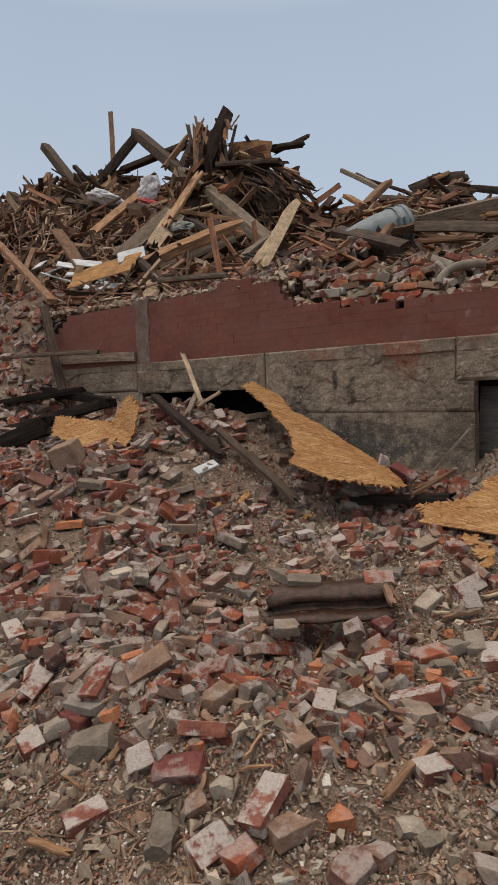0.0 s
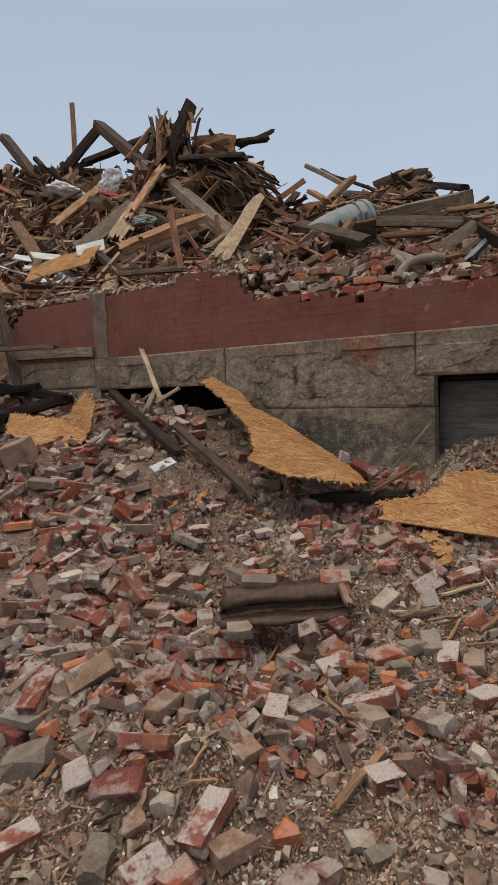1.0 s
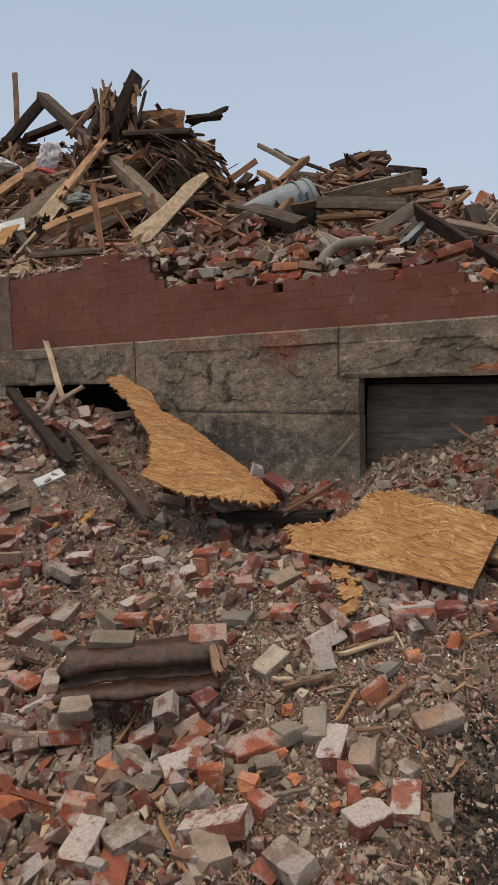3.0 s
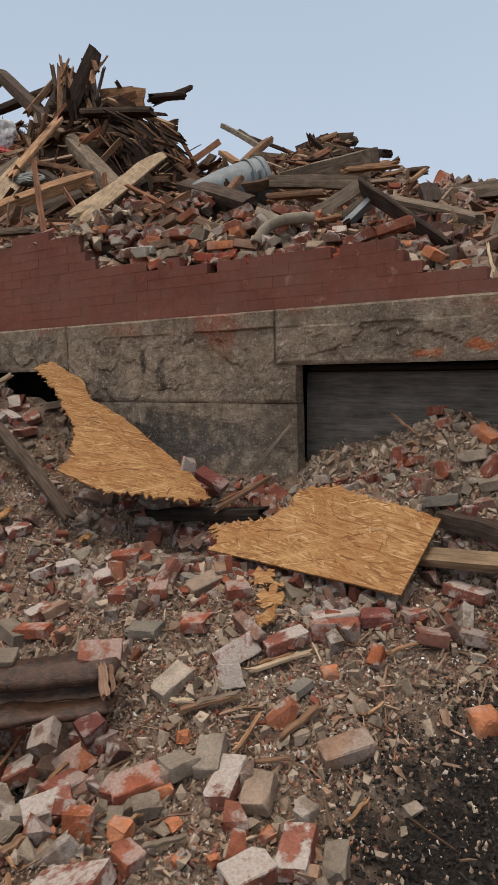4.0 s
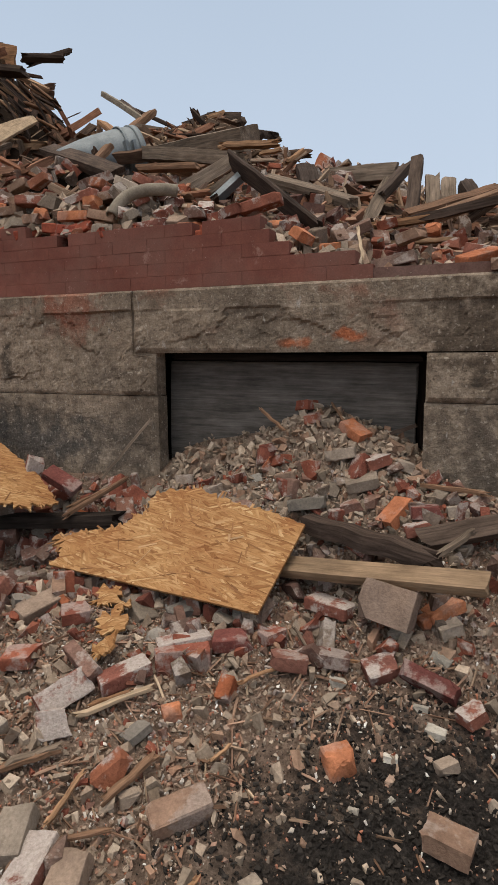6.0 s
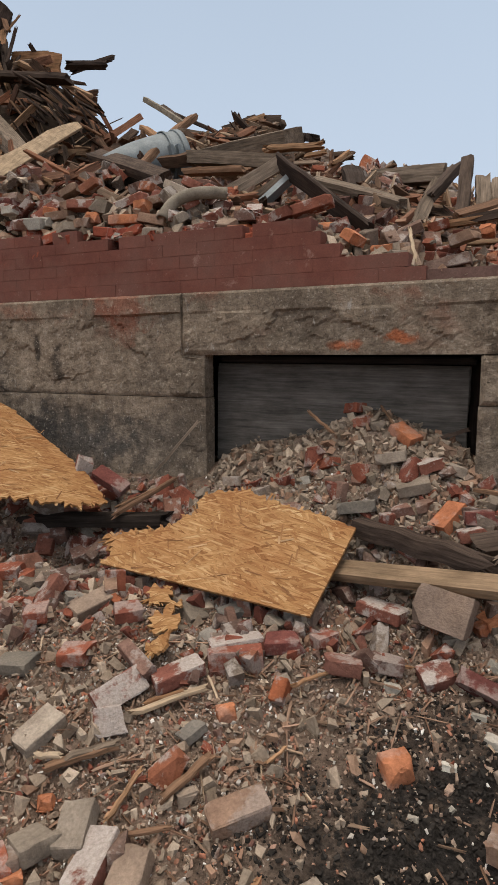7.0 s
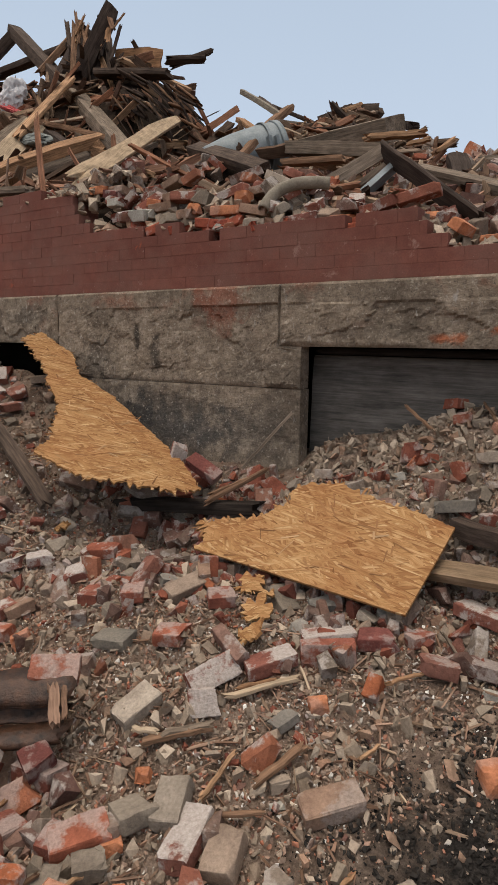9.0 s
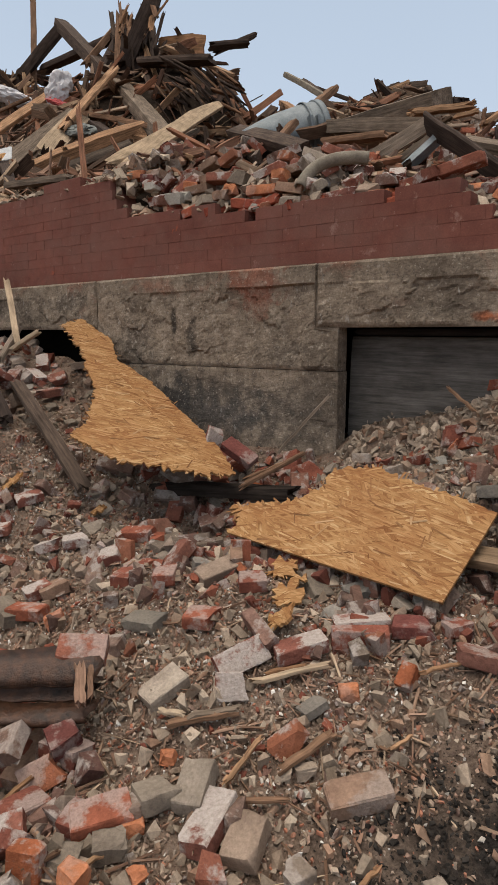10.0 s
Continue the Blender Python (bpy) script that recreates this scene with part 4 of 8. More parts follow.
strand_sheet("strand_board", (-2.050, 4.470, 0.000), (1.215, -0.229, -0.134), (1.257, 0.217, 0.122), [(0.120, -0.116), (0.712, -0.030), (1.189, 0.040), (1.133, 0.543), (0.933, 0.556), (0.746, 0.549), (0.506, 0.573), (0.297, 0.481), (0.332, 0.348), (0.286, 0.224), (0.001, 0.025), (0.114, -0.034)],
             "torn honey-coloured strand board lying on brick rubble", (0, 0, 0, 0.2, 0.5, 0.5, 0.6, 0.8, 0.8, 1, 1, 0.6), 0.00, 1)
strand_sheet("strand_board", (-2.930, 4.200, 0.317), (0.690, 0.500, -0.207), (-0.990, 0.790, 0.583), [(-0.003, 0.001), (0.309, -0.120), (0.493, -0.073), (0.635, -0.056), (0.768, -0.054), (0.916, 0.019), (0.789, 0.233), (0.532, 0.515), (0.250, 0.809), (-0.053, 1.016), (-0.188, 1.307), (-0.474, 1.510), (-0.564, 1.358), (-0.330, 1.057), (-0.045, 0.563), (0.026, 0.171)],
             "torn orange strand board leaning up to the stone wall", (0.6, 0.8, 1, 1, 1, 0.3, 0.3, 0.3, 0.3, 0.3, 0.5, 0.8, 0.8, 0.6, 0.6, 0.6), 0.00, 2)
strand_sheet("strand_board", (-6.100, 4.250, 0.520), (1.320, -0.050, -0.070), (0.600, 0.350, 0.230), [(0.026, -0.056), (0.961, -0.213), (1.324, -0.139), (1.265, 0.127), (1.101, 0.290), (0.792, 0.234), (0.135, 0.233), (-0.288, 0.239)],
             "torn strand board piece lying among bricks", (1, 1, 1, 0.6, 1, 0.8, 1, 1), 0.00, 3)
strand_sheet("strand_board", (-5.300, 4.300, 0.450), (0.500, -0.050, 0.030), (0.140, 0.200, 0.410), [(0.038, 0.119), (0.479, 0.025), (0.415, 0.333), (0.179, 0.480), (0.076, 0.392)],
             "brown strand board scrap standing on edge", (1, 0.6, 1, 1, 1), 0.00, 4)
strand_sheet("strand_board", (-3.261, 3.768, -0.125), (1, -0.6, 0.15), (-0.2, 1, 0.5), [(-0.055, -0.033), (0.017, -0.050), (0.055, -0.006), (0.022, 0.044), (-0.038, 0.028)],
             "frayed scrap of strand board lying on rubble", (1, 1, 1, 1, 1), 0.0, 10)
strand_sheet("strand_board", (-3.301, 4.060, 0.043), (1, -0.3, 0.15), (-0.2, 1, 0.5), [(-0.075, -0.045), (0.022, -0.068), (0.075, -0.007), (0.030, 0.060), (-0.052, 0.037)],
             "frayed scrap of strand board lying on rubble", (1, 1, 1, 1, 1), 0.0, 11)
strand_sheet("strand_board", (-1.465, 4.231, -0.142), (1, 0.0, 0.15), (-0.2, 1, 0.5), [(-0.040, -0.024), (0.012, -0.036), (0.040, -0.004), (0.016, 0.032), (-0.028, 0.020)],
             "frayed scrap of strand board lying on rubble", (1, 1, 1, 1, 1), 0.0, 12)
strand_sheet("strand_board", (-1.571, 4.261, -0.133), (1, 0.3, 0.15), (-0.2, 1, 0.5), [(-0.070, -0.042), (0.021, -0.063), (0.070, -0.007), (0.028, 0.056), (-0.049, 0.035)],
             "frayed scrap of strand board lying on rubble", (1, 1, 1, 1, 1), 0.0, 13)
strand_sheet("strand_board", (-1.425, 4.090, -0.152), (1, 0.6, 0.15), (-0.2, 1, 0.5), [(-0.065, -0.039), (0.019, -0.059), (0.065, -0.007), (0.026, 0.052), (-0.045, 0.033)],
             "frayed scrap of strand board lying on rubble", (1, 1, 1, 1, 1), 0.0, 14)
strand_sheet("strand_board", (-1.369, 3.953, -0.186), (1, -0.6, 0.15), (-0.2, 1, 0.5), [(-0.055, -0.033), (0.017, -0.050), (0.055, -0.006), (0.022, 0.044), (-0.038, 0.028)],
             "frayed scrap of strand board lying on rubble", (1, 1, 1, 1, 1), 0.0, 15)
strand_sheet("strand_board", (-3.414, 3.882, 0.004), (1, -0.3, 0.15), (-0.2, 1, 0.5), [(-0.040, -0.024), (0.012, -0.036), (0.040, -0.004), (0.016, 0.032), (-0.028, 0.020)],
             "frayed scrap of strand board lying on rubble", (1, 1, 1, 1, 1), 0.0, 16)
strand_sheet("strand_board", (-2.852, 4.304, -0.104), (1, 0.0, 0.15), (-0.2, 1, 0.5), [(-0.045, -0.027), (0.013, -0.041), (0.045, -0.004), (0.018, 0.036), (-0.032, 0.022)],
             "frayed scrap of strand board lying on rubble", (1, 1, 1, 1, 1), 0.0, 17)

# ---- timbers on the heap ----
timber("post", (-13.58, 11.50, 8.40), (-12.84, 10.90, 5.99), 0.130, 0.100, M_WOOD_BROWN, "slim brown wooden post standing up out of the heap")
timber("beam", (-15.88, 11.00, 8.00), (-13.26, 10.40, 5.74), 0.260, 0.200, M_WOOD_DARK, "dark charred beam leaning out of the heap")
timber("beam", (-14.58, 11.00, 7.14), (-12.84, 10.50, 5.81), 0.130, 0.100, M_WOOD_DARK, "thin dark timber leaning on a beam")
timber("beam", (-12.50, 11.50, 7.58), (-13.32, 10.50, 6.01), 0.280, 0.200, M_WOOD_DARK, "dark roof rafter propped against another")
timber("beam", (-12.62, 11.50, 7.61), (-9.96, 10.60, 5.62), 0.300, 0.220, M_WOOD_DARK, "dark roof rafter propped against another")
timber("beam", (-10.22, 10.70, 5.87), (-6.32, 8.60, 3.27), 0.300, 0.200, M_WOOD_GREY, "long weathered rafter sliding down the heap")
timber("beam", (-9.03, 10.90, 6.88), (-9.49, 10.40, 5.46), 0.420, 0.280, M_WOOD_DARK, "thick dark broken beam with a splintered top", jag=0.5)
timber("beam", (-9.93, 10.90, 6.85), (-9.50, 10.40, 5.32), 0.220, 0.200, M_WOOD_BROWN, "splintered brown beam standing upright", jag=0.45)
timber("beam", (-9.65, 11.00, 6.73), (-9.27, 10.50, 5.29), 0.500, 0.250, M_WOOD_DARK, "thick dark broken beam with a splintered top", jag=0.6)
timber("beam", (-9.57, 11.20, 6.62), (-9.20, 10.80, 5.58), 0.350, 0.200, M_WOOD_DARK, "dark broken beam standing upright", jag=0.5)
timber("beam", (-10.31, 11.20, 6.70), (-10.31, 10.60, 5.68), 0.250, 0.150, M_WOOD_DARK, "dark plank leaning on the beams")
timber("plank", (-10.57, 11.30, 6.93), (-10.75, 10.60, 6.03), 0.200, 0.120, M_WOOD_BROWN, "brown splintered plank leaning on beams", jag=0.3)
timber("plank", (-12.91, 11.20, 6.67), (-10.31, 11.20, 6.68), 0.220, 0.120, M_WOOD_DARK, "dark plank bridging the rafters", jag=0.4)
timber("stick", (-9.55, 11.40, 6.46), (-8.56, 11.40, 6.29), 0.070, 0.050, M_WOOD_GREY, "thin grey lath on top of the heap", jag=0.2)
timber("panel", (-9.14, 11.00, 6.04), (-8.12, 11.20, 5.90), 0.520, 0.050, M_WOOD_TAN, "brown wooden panel lying on top of the heap", twist=82)
timber("plank", (-8.82, 12.20, 6.31), (-8.35, 13.00, 6.80), 0.220, 0.080, M_WOOD_DARK, "dark jagged plank with a long splinter", jag=0.9)
timber("plank", (-8.76, 12.00, 6.34), (-8.22, 12.60, 6.47), 0.280, 0.080, M_WOOD_DARK, "dark jagged plank with a long splinter", jag=0.7)
timber("plank", (-8.95, 10.40, 5.59), (-7.58, 10.80, 5.44), 0.300, 0.100, M_WOOD_DARK, "dark board in the heap")
timber("log", (-7.91, 7.20, 2.93), (-6.61, 8.30, 3.58), 0.360, 0.220, M_WOOD_TAN, "split honey-coloured log lying across the heap", twist=30, jag=0.3, bow=0.02, chips=0.4)
timber("plank", (-7.59, 7.00, 2.71), (-6.51, 8.00, 3.27), 0.300, 0.120, M_WOOD_GREY, "weathered plank under a split log")
timber("plank", (-4.40, 5.75, 2.19), (-6.47, 9.60, 4.21), 0.200, 0.060, M_WOOD_PALE, "long pale freshly split plank leaning on the heap", twist=35, jag=0.7, chips=0.5)
timber("plank", (-8.94, 7.60, 3.29), (-8.94, 9.00, 4.41), 0.300, 0.070, M_WOOD_GREY, "weathered grey plank sloping down the heap", twist=40)
timber("plank", (-8.20, 7.80, 3.39), (-8.62, 8.80, 4.26), 0.340, 0.070, M_WOOD_PALE, "pale board sloping down the heap", twist=35, jag=0.2)
timber("plank", (-10.59, 8.40, 4.20), (-10.62, 9.80, 5.32), 0.200, 0.070, M_WOOD_TAN, "tan plank leaning over the heap", twist=30)
timber("plank", (-8.35, 8.20, 3.82), (-8.87, 9.80, 5.33), 0.180, 0.060, M_WOOD_TAN, "tan plank leaning over the heap", jag=0.3)
timber("plank", (-9.30, 9.30, 4.56), (-7.17, 9.00, 3.86), 0.140, 0.080, M_WOOD_BROWN, "brown batten lying across the heap")
timber("beam", (-16.11, 10.00, 6.50), (-12.98, 9.40, 4.98), 0.260, 0.200, M_WOOD_DARK, "dark beam lying on the crest of the heap")
timber("beam", (-15.89, 9.50, 5.84), (-14.63, 10.30, 6.59), 0.180, 0.120, M_WOOD_DARK, "dark beam lying on the crest of the heap")
timber("plank", (-15.18, 10.30, 6.38), (-15.44, 10.80, 7.11), 0.220, 0.100, M_WOOD_BROWN, "brown plank end sticking up", jag=0.3)
timber("plank", (-10.96, 7.80, 4.21), (-8.59, 6.60, 2.95), 0.240, 0.050, M_WOOD_BROWN, "brown board sloping down the heap")
timber("plank", (-12.58, 7.40, 4.24), (-7.85, 5.50, 2.23), 0.140, 0.080, M_WOOD_BROWN, "brown batten sloping down the heap")
timber("stick", (-11.31, 7.50, 3.87), (-9.88, 6.20, 2.68), 0.100, 0.050, M_WOOD_BROWN, "brown lath sloping down the heap")
timber("beam", (-7.28, 6.60, 2.90), (-6.03, 5.90, 2.29), 0.120, 0.080, M_WOOD_DARK, "short dark timber above the wall")
timber("plank", (-6.01, 5.85, 2.31), (-4.80, 5.70, 2.19), 0.120, 0.060, M_WOOD_GREY, "grey plank lying on the wall top")
timber("plank", (-13.71, 9.60, 5.80), (-11.72, 9.40, 5.21), 0.160, 0.100, M_WOOD_GREY, "weathered plank in the heap")
timber("plank", (-11.55, 8.50, 4.54), (-11.08, 9.60, 5.26), 0.140, 0.050, M_WOOD_BROWN, "brown plank in the heap")
timber("plank", (-8.29, 8.80, 4.07), (-6.68, 8.20, 3.20), 0.200, 0.100, M_WOOD_DARK, "dark plank in the heap")
timber("plank", (-5.76, 7.20, 2.77), (-6.01, 8.60, 3.50), 0.140, 0.060, M_WOOD_GREY, "grey plank in the heap")
timber("stick", (-8.99, 10.80, 6.64), (-8.86, 10.60, 6.15), 0.081, 0.030, M_WOOD_TAN, "splinter standing up from a broken beam", jag=0.3, group="splinters on the peak")
timber("stick", (-9.64, 10.80, 6.89), (-9.70, 10.60, 6.45), 0.080, 0.030, M_WOOD_TAN, "splinter standing up from a broken beam", jag=0.3, group="splinters on the peak")
timber("stick", (-9.06, 10.80, 6.79), (-8.72, 10.60, 6.32), 0.100, 0.030, M_WOOD_BROWN, "splinter standing up from a broken beam", jag=0.3, group="splinters on the peak")
timber("stick", (-9.76, 10.80, 6.70), (-9.59, 10.60, 6.05), 0.088, 0.030, M_WOOD_DARK, "splinter standing up from a broken beam", jag=0.3, group="splinters on the peak")
timber("stick", (-9.76, 10.80, 6.37), (-9.60, 10.60, 5.91), 0.054, 0.030, M_WOOD_TAN, "splinter standing up from a broken beam", jag=0.3, group="splinters on the peak")
timber("stick", (-9.04, 10.80, 6.64), (-9.13, 10.60, 5.93), 0.094, 0.030, M_WOOD_DARK, "splinter standing up from a broken beam", jag=0.3, group="splinters on the peak")
timber("stick", (-9.01, 10.80, 6.69), (-8.92, 10.60, 6.21), 0.050, 0.030, M_WOOD_TAN, "splinter standing up from a broken beam", jag=0.3, group="splinters on the peak")
timber("stick", (-9.50, 10.80, 6.29), (-9.49, 10.60, 5.91), 0.082, 0.030, M_WOOD_BROWN, "splinter standing up from a broken beam", jag=0.3, group="splinters on the peak")
timber("stick", (-9.90, 10.80, 7.05), (-9.59, 10.60, 6.31), 0.055, 0.030, M_WOOD_BROWN, "splinter standing up from a broken beam", jag=0.3, group="splinters on the peak")
timber("stick", (-9.63, 10.80, 6.43), (-9.34, 10.60, 5.64), 0.050, 0.030, M_WOOD_TAN, "splinter standing up from a broken beam", jag=0.3, group="splinters on the peak")
timber("stick", (-9.23, 10.80, 6.47), (-9.19, 10.60, 6.02), 0.099, 0.030, M_WOOD_BROWN, "splinter standing up from a broken beam", jag=0.3, group="splinters on the peak")
timber("stick", (-9.18, 10.80, 6.39), (-9.34, 10.60, 5.89), 0.080, 0.030, M_WOOD_BROWN, "splinter standing up from a broken beam", jag=0.3, group="splinters on the peak")
timber("stick", (-9.30, 10.80, 6.46), (-9.30, 10.60, 6.05), 0.051, 0.030, M_WOOD_BROWN, "splinter standing up from a broken beam", jag=0.3, group="splinters on the peak")
timber("stick", (-9.54, 10.80, 6.74), (-9.56, 10.60, 6.04), 0.061, 0.030, M_WOOD_BROWN, "splinter standing up from a broken beam", jag=0.3, group="splinters on the peak")
timber("stick", (-9.74, 10.80, 6.81), (-9.75, 10.60, 6.07), 0.066, 0.030, M_WOOD_BROWN, "splinter standing up from a broken beam", jag=0.3, group="splinters on the peak")
timber("stick", (-8.70, 10.80, 6.03), (-8.75, 10.60, 5.63), 0.109, 0.030, M_WOOD_DARK, "splinter standing up from a broken beam", jag=0.3, group="splinters on the peak")
timber("stick", (-9.59, 10.80, 6.46), (-9.45, 10.60, 5.89), 0.075, 0.030, M_WOOD_BROWN, "splinter standing up from a broken beam", jag=0.3, group="splinters on the peak")
timber("stick", (-9.06, 10.80, 6.69), (-9.23, 10.60, 6.27), 0.096, 0.030, M_WOOD_BROWN, "splinter standing up from a broken beam", jag=0.3, group="splinters on the peak")
timber("stick", (-9.84, 10.80, 6.81), (-9.65, 10.60, 6.32), 0.079, 0.030, M_WOOD_TAN, "splinter standing up from a broken beam", jag=0.3, group="splinters on the peak")
timber("stick", (-9.13, 10.80, 6.70), (-9.06, 10.60, 6.12), 0.074, 0.030, M_WOOD_BROWN, "splinter standing up from a broken beam", jag=0.3, group="splinters on the peak")
timber("stick", (-8.73, 10.80, 6.51), (-8.80, 10.60, 5.83), 0.066, 0.030, M_WOOD_DARK, "splinter standing up from a broken beam", jag=0.3, group="splinters on the peak")
timber("stick", (-9.68, 10.80, 6.79), (-9.67, 10.60, 6.23), 0.063, 0.030, M_WOOD_TAN, "splinter standing up from a broken beam", jag=0.3, group="splinters on the peak")
timber("stick", (-9.11, 10.80, 6.22), (-8.77, 10.60, 5.39), 0.061, 0.030, M_WOOD_DARK, "splinter standing up from a broken beam", jag=0.3, group="splinters on the peak")
timber("stick", (-8.63, 10.80, 6.67), (-8.76, 10.60, 6.33), 0.086, 0.030, M_WOOD_TAN, "splinter standing up from a broken beam", jag=0.3, group="splinters on the peak")
timber("stick", (-9.28, 10.80, 6.78), (-9.02, 10.60, 5.96), 0.062, 0.030, M_WOOD_DARK, "splinter standing up from a broken beam", jag=0.3, group="splinters on the peak")
timber("stick", (-9.31, 10.80, 6.58), (-9.41, 10.60, 6.17), 0.102, 0.030, M_WOOD_TAN, "splinter standing up from a broken beam", jag=0.3, group="splinters on the peak")
timber("stick", (-9.25, 10.80, 6.31), (-9.00, 10.60, 5.65), 0.053, 0.030, M_WOOD_TAN, "splinter standing up from a broken beam", jag=0.3, group="splinters on the peak")
timber("stick", (-8.92, 10.80, 6.58), (-9.09, 10.60, 6.20), 0.054, 0.030, M_WOOD_BROWN, "splinter standing up from a broken beam", jag=0.3, group="splinters on the peak")
timber("stick", (-9.79, 10.80, 6.40), (-9.75, 10.60, 5.96), 0.058, 0.030, M_WOOD_TAN, "splinter standing up from a broken beam", jag=0.3, group="splinters on the peak")
timber("stick", (-9.11, 10.80, 6.37), (-9.22, 10.60, 5.94), 0.081, 0.030, M_WOOD_BROWN, "splinter standing up from a broken beam", jag=0.3, group="splinters on the peak")
timber("stick", (-9.60, 10.80, 6.47), (-9.24, 10.60, 5.75), 0.063, 0.030, M_WOOD_BROWN, "splinter standing up from a broken beam", jag=0.3, group="splinters on the peak")
timber("stick", (-10.04, 10.80, 6.46), (-9.89, 10.60, 5.77), 0.058, 0.030, M_WOOD_DARK, "splinter standing up from a broken beam", jag=0.3, group="splinters on the peak")
timber("stick", (-10.01, 10.80, 6.52), (-9.81, 10.60, 5.74), 0.080, 0.030, M_WOOD_DARK, "splinter standing up from a broken beam", jag=0.3, group="splinters on the peak")
timber("stick", (-9.09, 10.80, 6.58), (-9.18, 10.60, 6.14), 0.089, 0.030, M_WOOD_BROWN, "splinter standing up from a broken beam", jag=0.3, group="splinters on the peak")
timber("stick", (-9.13, 10.80, 6.55), (-9.24, 10.60, 5.87), 0.103, 0.030, M_WOOD_BROWN, "splinter standing up from a broken beam", jag=0.3, group="splinters on the peak")
timber("stick", (-9.15, 10.80, 6.68), (-9.22, 10.60, 6.00), 0.067, 0.030, M_WOOD_BROWN, "splinter standing up from a broken beam", jag=0.3, group="splinters on the peak")
timber("stick", (-9.30, 10.80, 6.60), (-9.48, 10.60, 5.93), 0.097, 0.030, M_WOOD_DARK, "splinter standing up from a broken beam", jag=0.3, group="splinters on the peak")
timber("stick", (-9.09, 10.80, 6.19), (-9.08, 10.60, 5.50), 0.100, 0.030, M_WOOD_DARK, "splinter standing up from a broken beam", jag=0.3, group="splinters on the peak")
timber("stick", (-9.07, 10.80, 6.42), (-9.10, 10.60, 6.06), 0.092, 0.030, M_WOOD_BROWN, "splinter standing up from a broken beam", jag=0.3, group="splinters on the peak")
timber("stick", (-9.90, 10.80, 6.62), (-9.63, 10.60, 6.03), 0.084, 0.030, M_WOOD_BROWN, "splinter standing up from a broken beam", jag=0.3, group="splinters on the peak")
timber("stick", (-9.69, 10.80, 6.67), (-9.32, 10.60, 6.10), 0.108, 0.030, M_WOOD_BROWN, "splinter standing up from a broken beam", jag=0.3, group="splinters on the peak")
timber("stick", (-9.72, 10.80, 6.39), (-9.44, 10.60, 5.59), 0.085, 0.030, M_WOOD_BROWN, "splinter standing up from a broken beam", jag=0.3, group="splinters on the peak")
timber("stick", (-9.34, 10.80, 6.20), (-9.12, 10.60, 5.71), 0.094, 0.030, M_WOOD_DARK, "splinter standing up from a broken beam", jag=0.3, group="splinters on the peak")
timber("stick", (-10.14, 10.80, 6.92), (-9.83, 10.60, 6.28), 0.090, 0.030, M_WOOD_DARK, "splinter standing up from a broken beam", jag=0.3, group="splinters on the peak")
timber("stick", (-9.27, 10.80, 6.40), (-9.38, 10.60, 6.01), 0.064, 0.030, M_WOOD_DARK, "splinter standing up from a broken beam", jag=0.3, group="splinters on the peak")
timber("stick", (-9.89, 10.80, 6.70), (-9.55, 10.60, 6.11), 0.054, 0.030, M_WOOD_DARK, "splinter standing up from a broken beam", jag=0.3, group="splinters on the peak")
timber("plank", (-7.88, 10.00, 5.00), (-7.50, 10.10, 4.66), 0.222, 0.030, M_WOOD_DARK, "dark brown lath hanging down the heap", jag=0.2, group="hanging laths")
timber("plank", (-7.23, 10.00, 4.96), (-6.82, 10.10, 4.57), 0.185, 0.030, M_WOOD_BROWN, "dark brown lath hanging down the heap", jag=0.2, group="hanging laths")
timber("plank", (-7.88, 10.00, 4.89), (-7.71, 10.10, 4.59), 0.205, 0.030, M_WOOD_DARK, "dark brown lath hanging down the heap", jag=0.2, group="hanging laths")
timber("plank", (-6.69, 10.00, 4.61), (-6.36, 10.10, 4.29), 0.150, 0.030, M_WOOD_DARK, "dark brown lath hanging down the heap", jag=0.2, group="hanging laths")
timber("plank", (-6.72, 10.00, 4.35), (-6.39, 10.10, 4.16), 0.166, 0.030, M_WOOD_BROWN, "dark brown lath hanging down the heap", jag=0.2, group="hanging laths")
timber("plank", (-6.82, 10.00, 4.72), (-6.47, 10.10, 4.34), 0.164, 0.030, M_WOOD_BROWN, "dark brown lath hanging down the heap", jag=0.2, group="hanging laths")
timber("plank", (-7.07, 10.00, 4.44), (-6.95, 10.10, 4.10), 0.235, 0.030, M_WOOD_DARK, "dark brown lath hanging down the heap", jag=0.2, group="hanging laths")
timber("plank", (-7.73, 10.00, 4.87), (-7.29, 10.10, 4.53), 0.188, 0.030, M_WOOD_DARK, "dark brown lath hanging down the heap", jag=0.2, group="hanging laths")
timber("plank", (-7.92, 10.00, 4.76), (-7.49, 10.10, 4.50), 0.159, 0.030, M_WOOD_DARK, "dark brown lath hanging down the heap", jag=0.2, group="hanging laths")
timber("plank", (-7.68, 10.00, 4.93), (-7.37, 10.10, 4.78), 0.190, 0.030, M_WOOD_DARK, "dark brown lath hanging down the heap", jag=0.2, group="hanging laths")
timber("plank", (-6.75, 10.00, 4.67), (-6.38, 10.10, 4.47), 0.187, 0.030, M_WOOD_DARK, "dark brown lath hanging down the heap", jag=0.2, group="hanging laths")
timber("plank", (-6.89, 10.00, 4.84), (-6.49, 10.10, 4.56), 0.176, 0.030, M_WOOD_BROWN, "dark brown lath hanging down the heap", jag=0.2, group="hanging laths")
timber("plank", (-7.39, 10.00, 4.70), (-7.07, 10.10, 4.38), 0.246, 0.030, M_WOOD_BROWN, "dark brown lath hanging down the heap", jag=0.2, group="hanging laths")
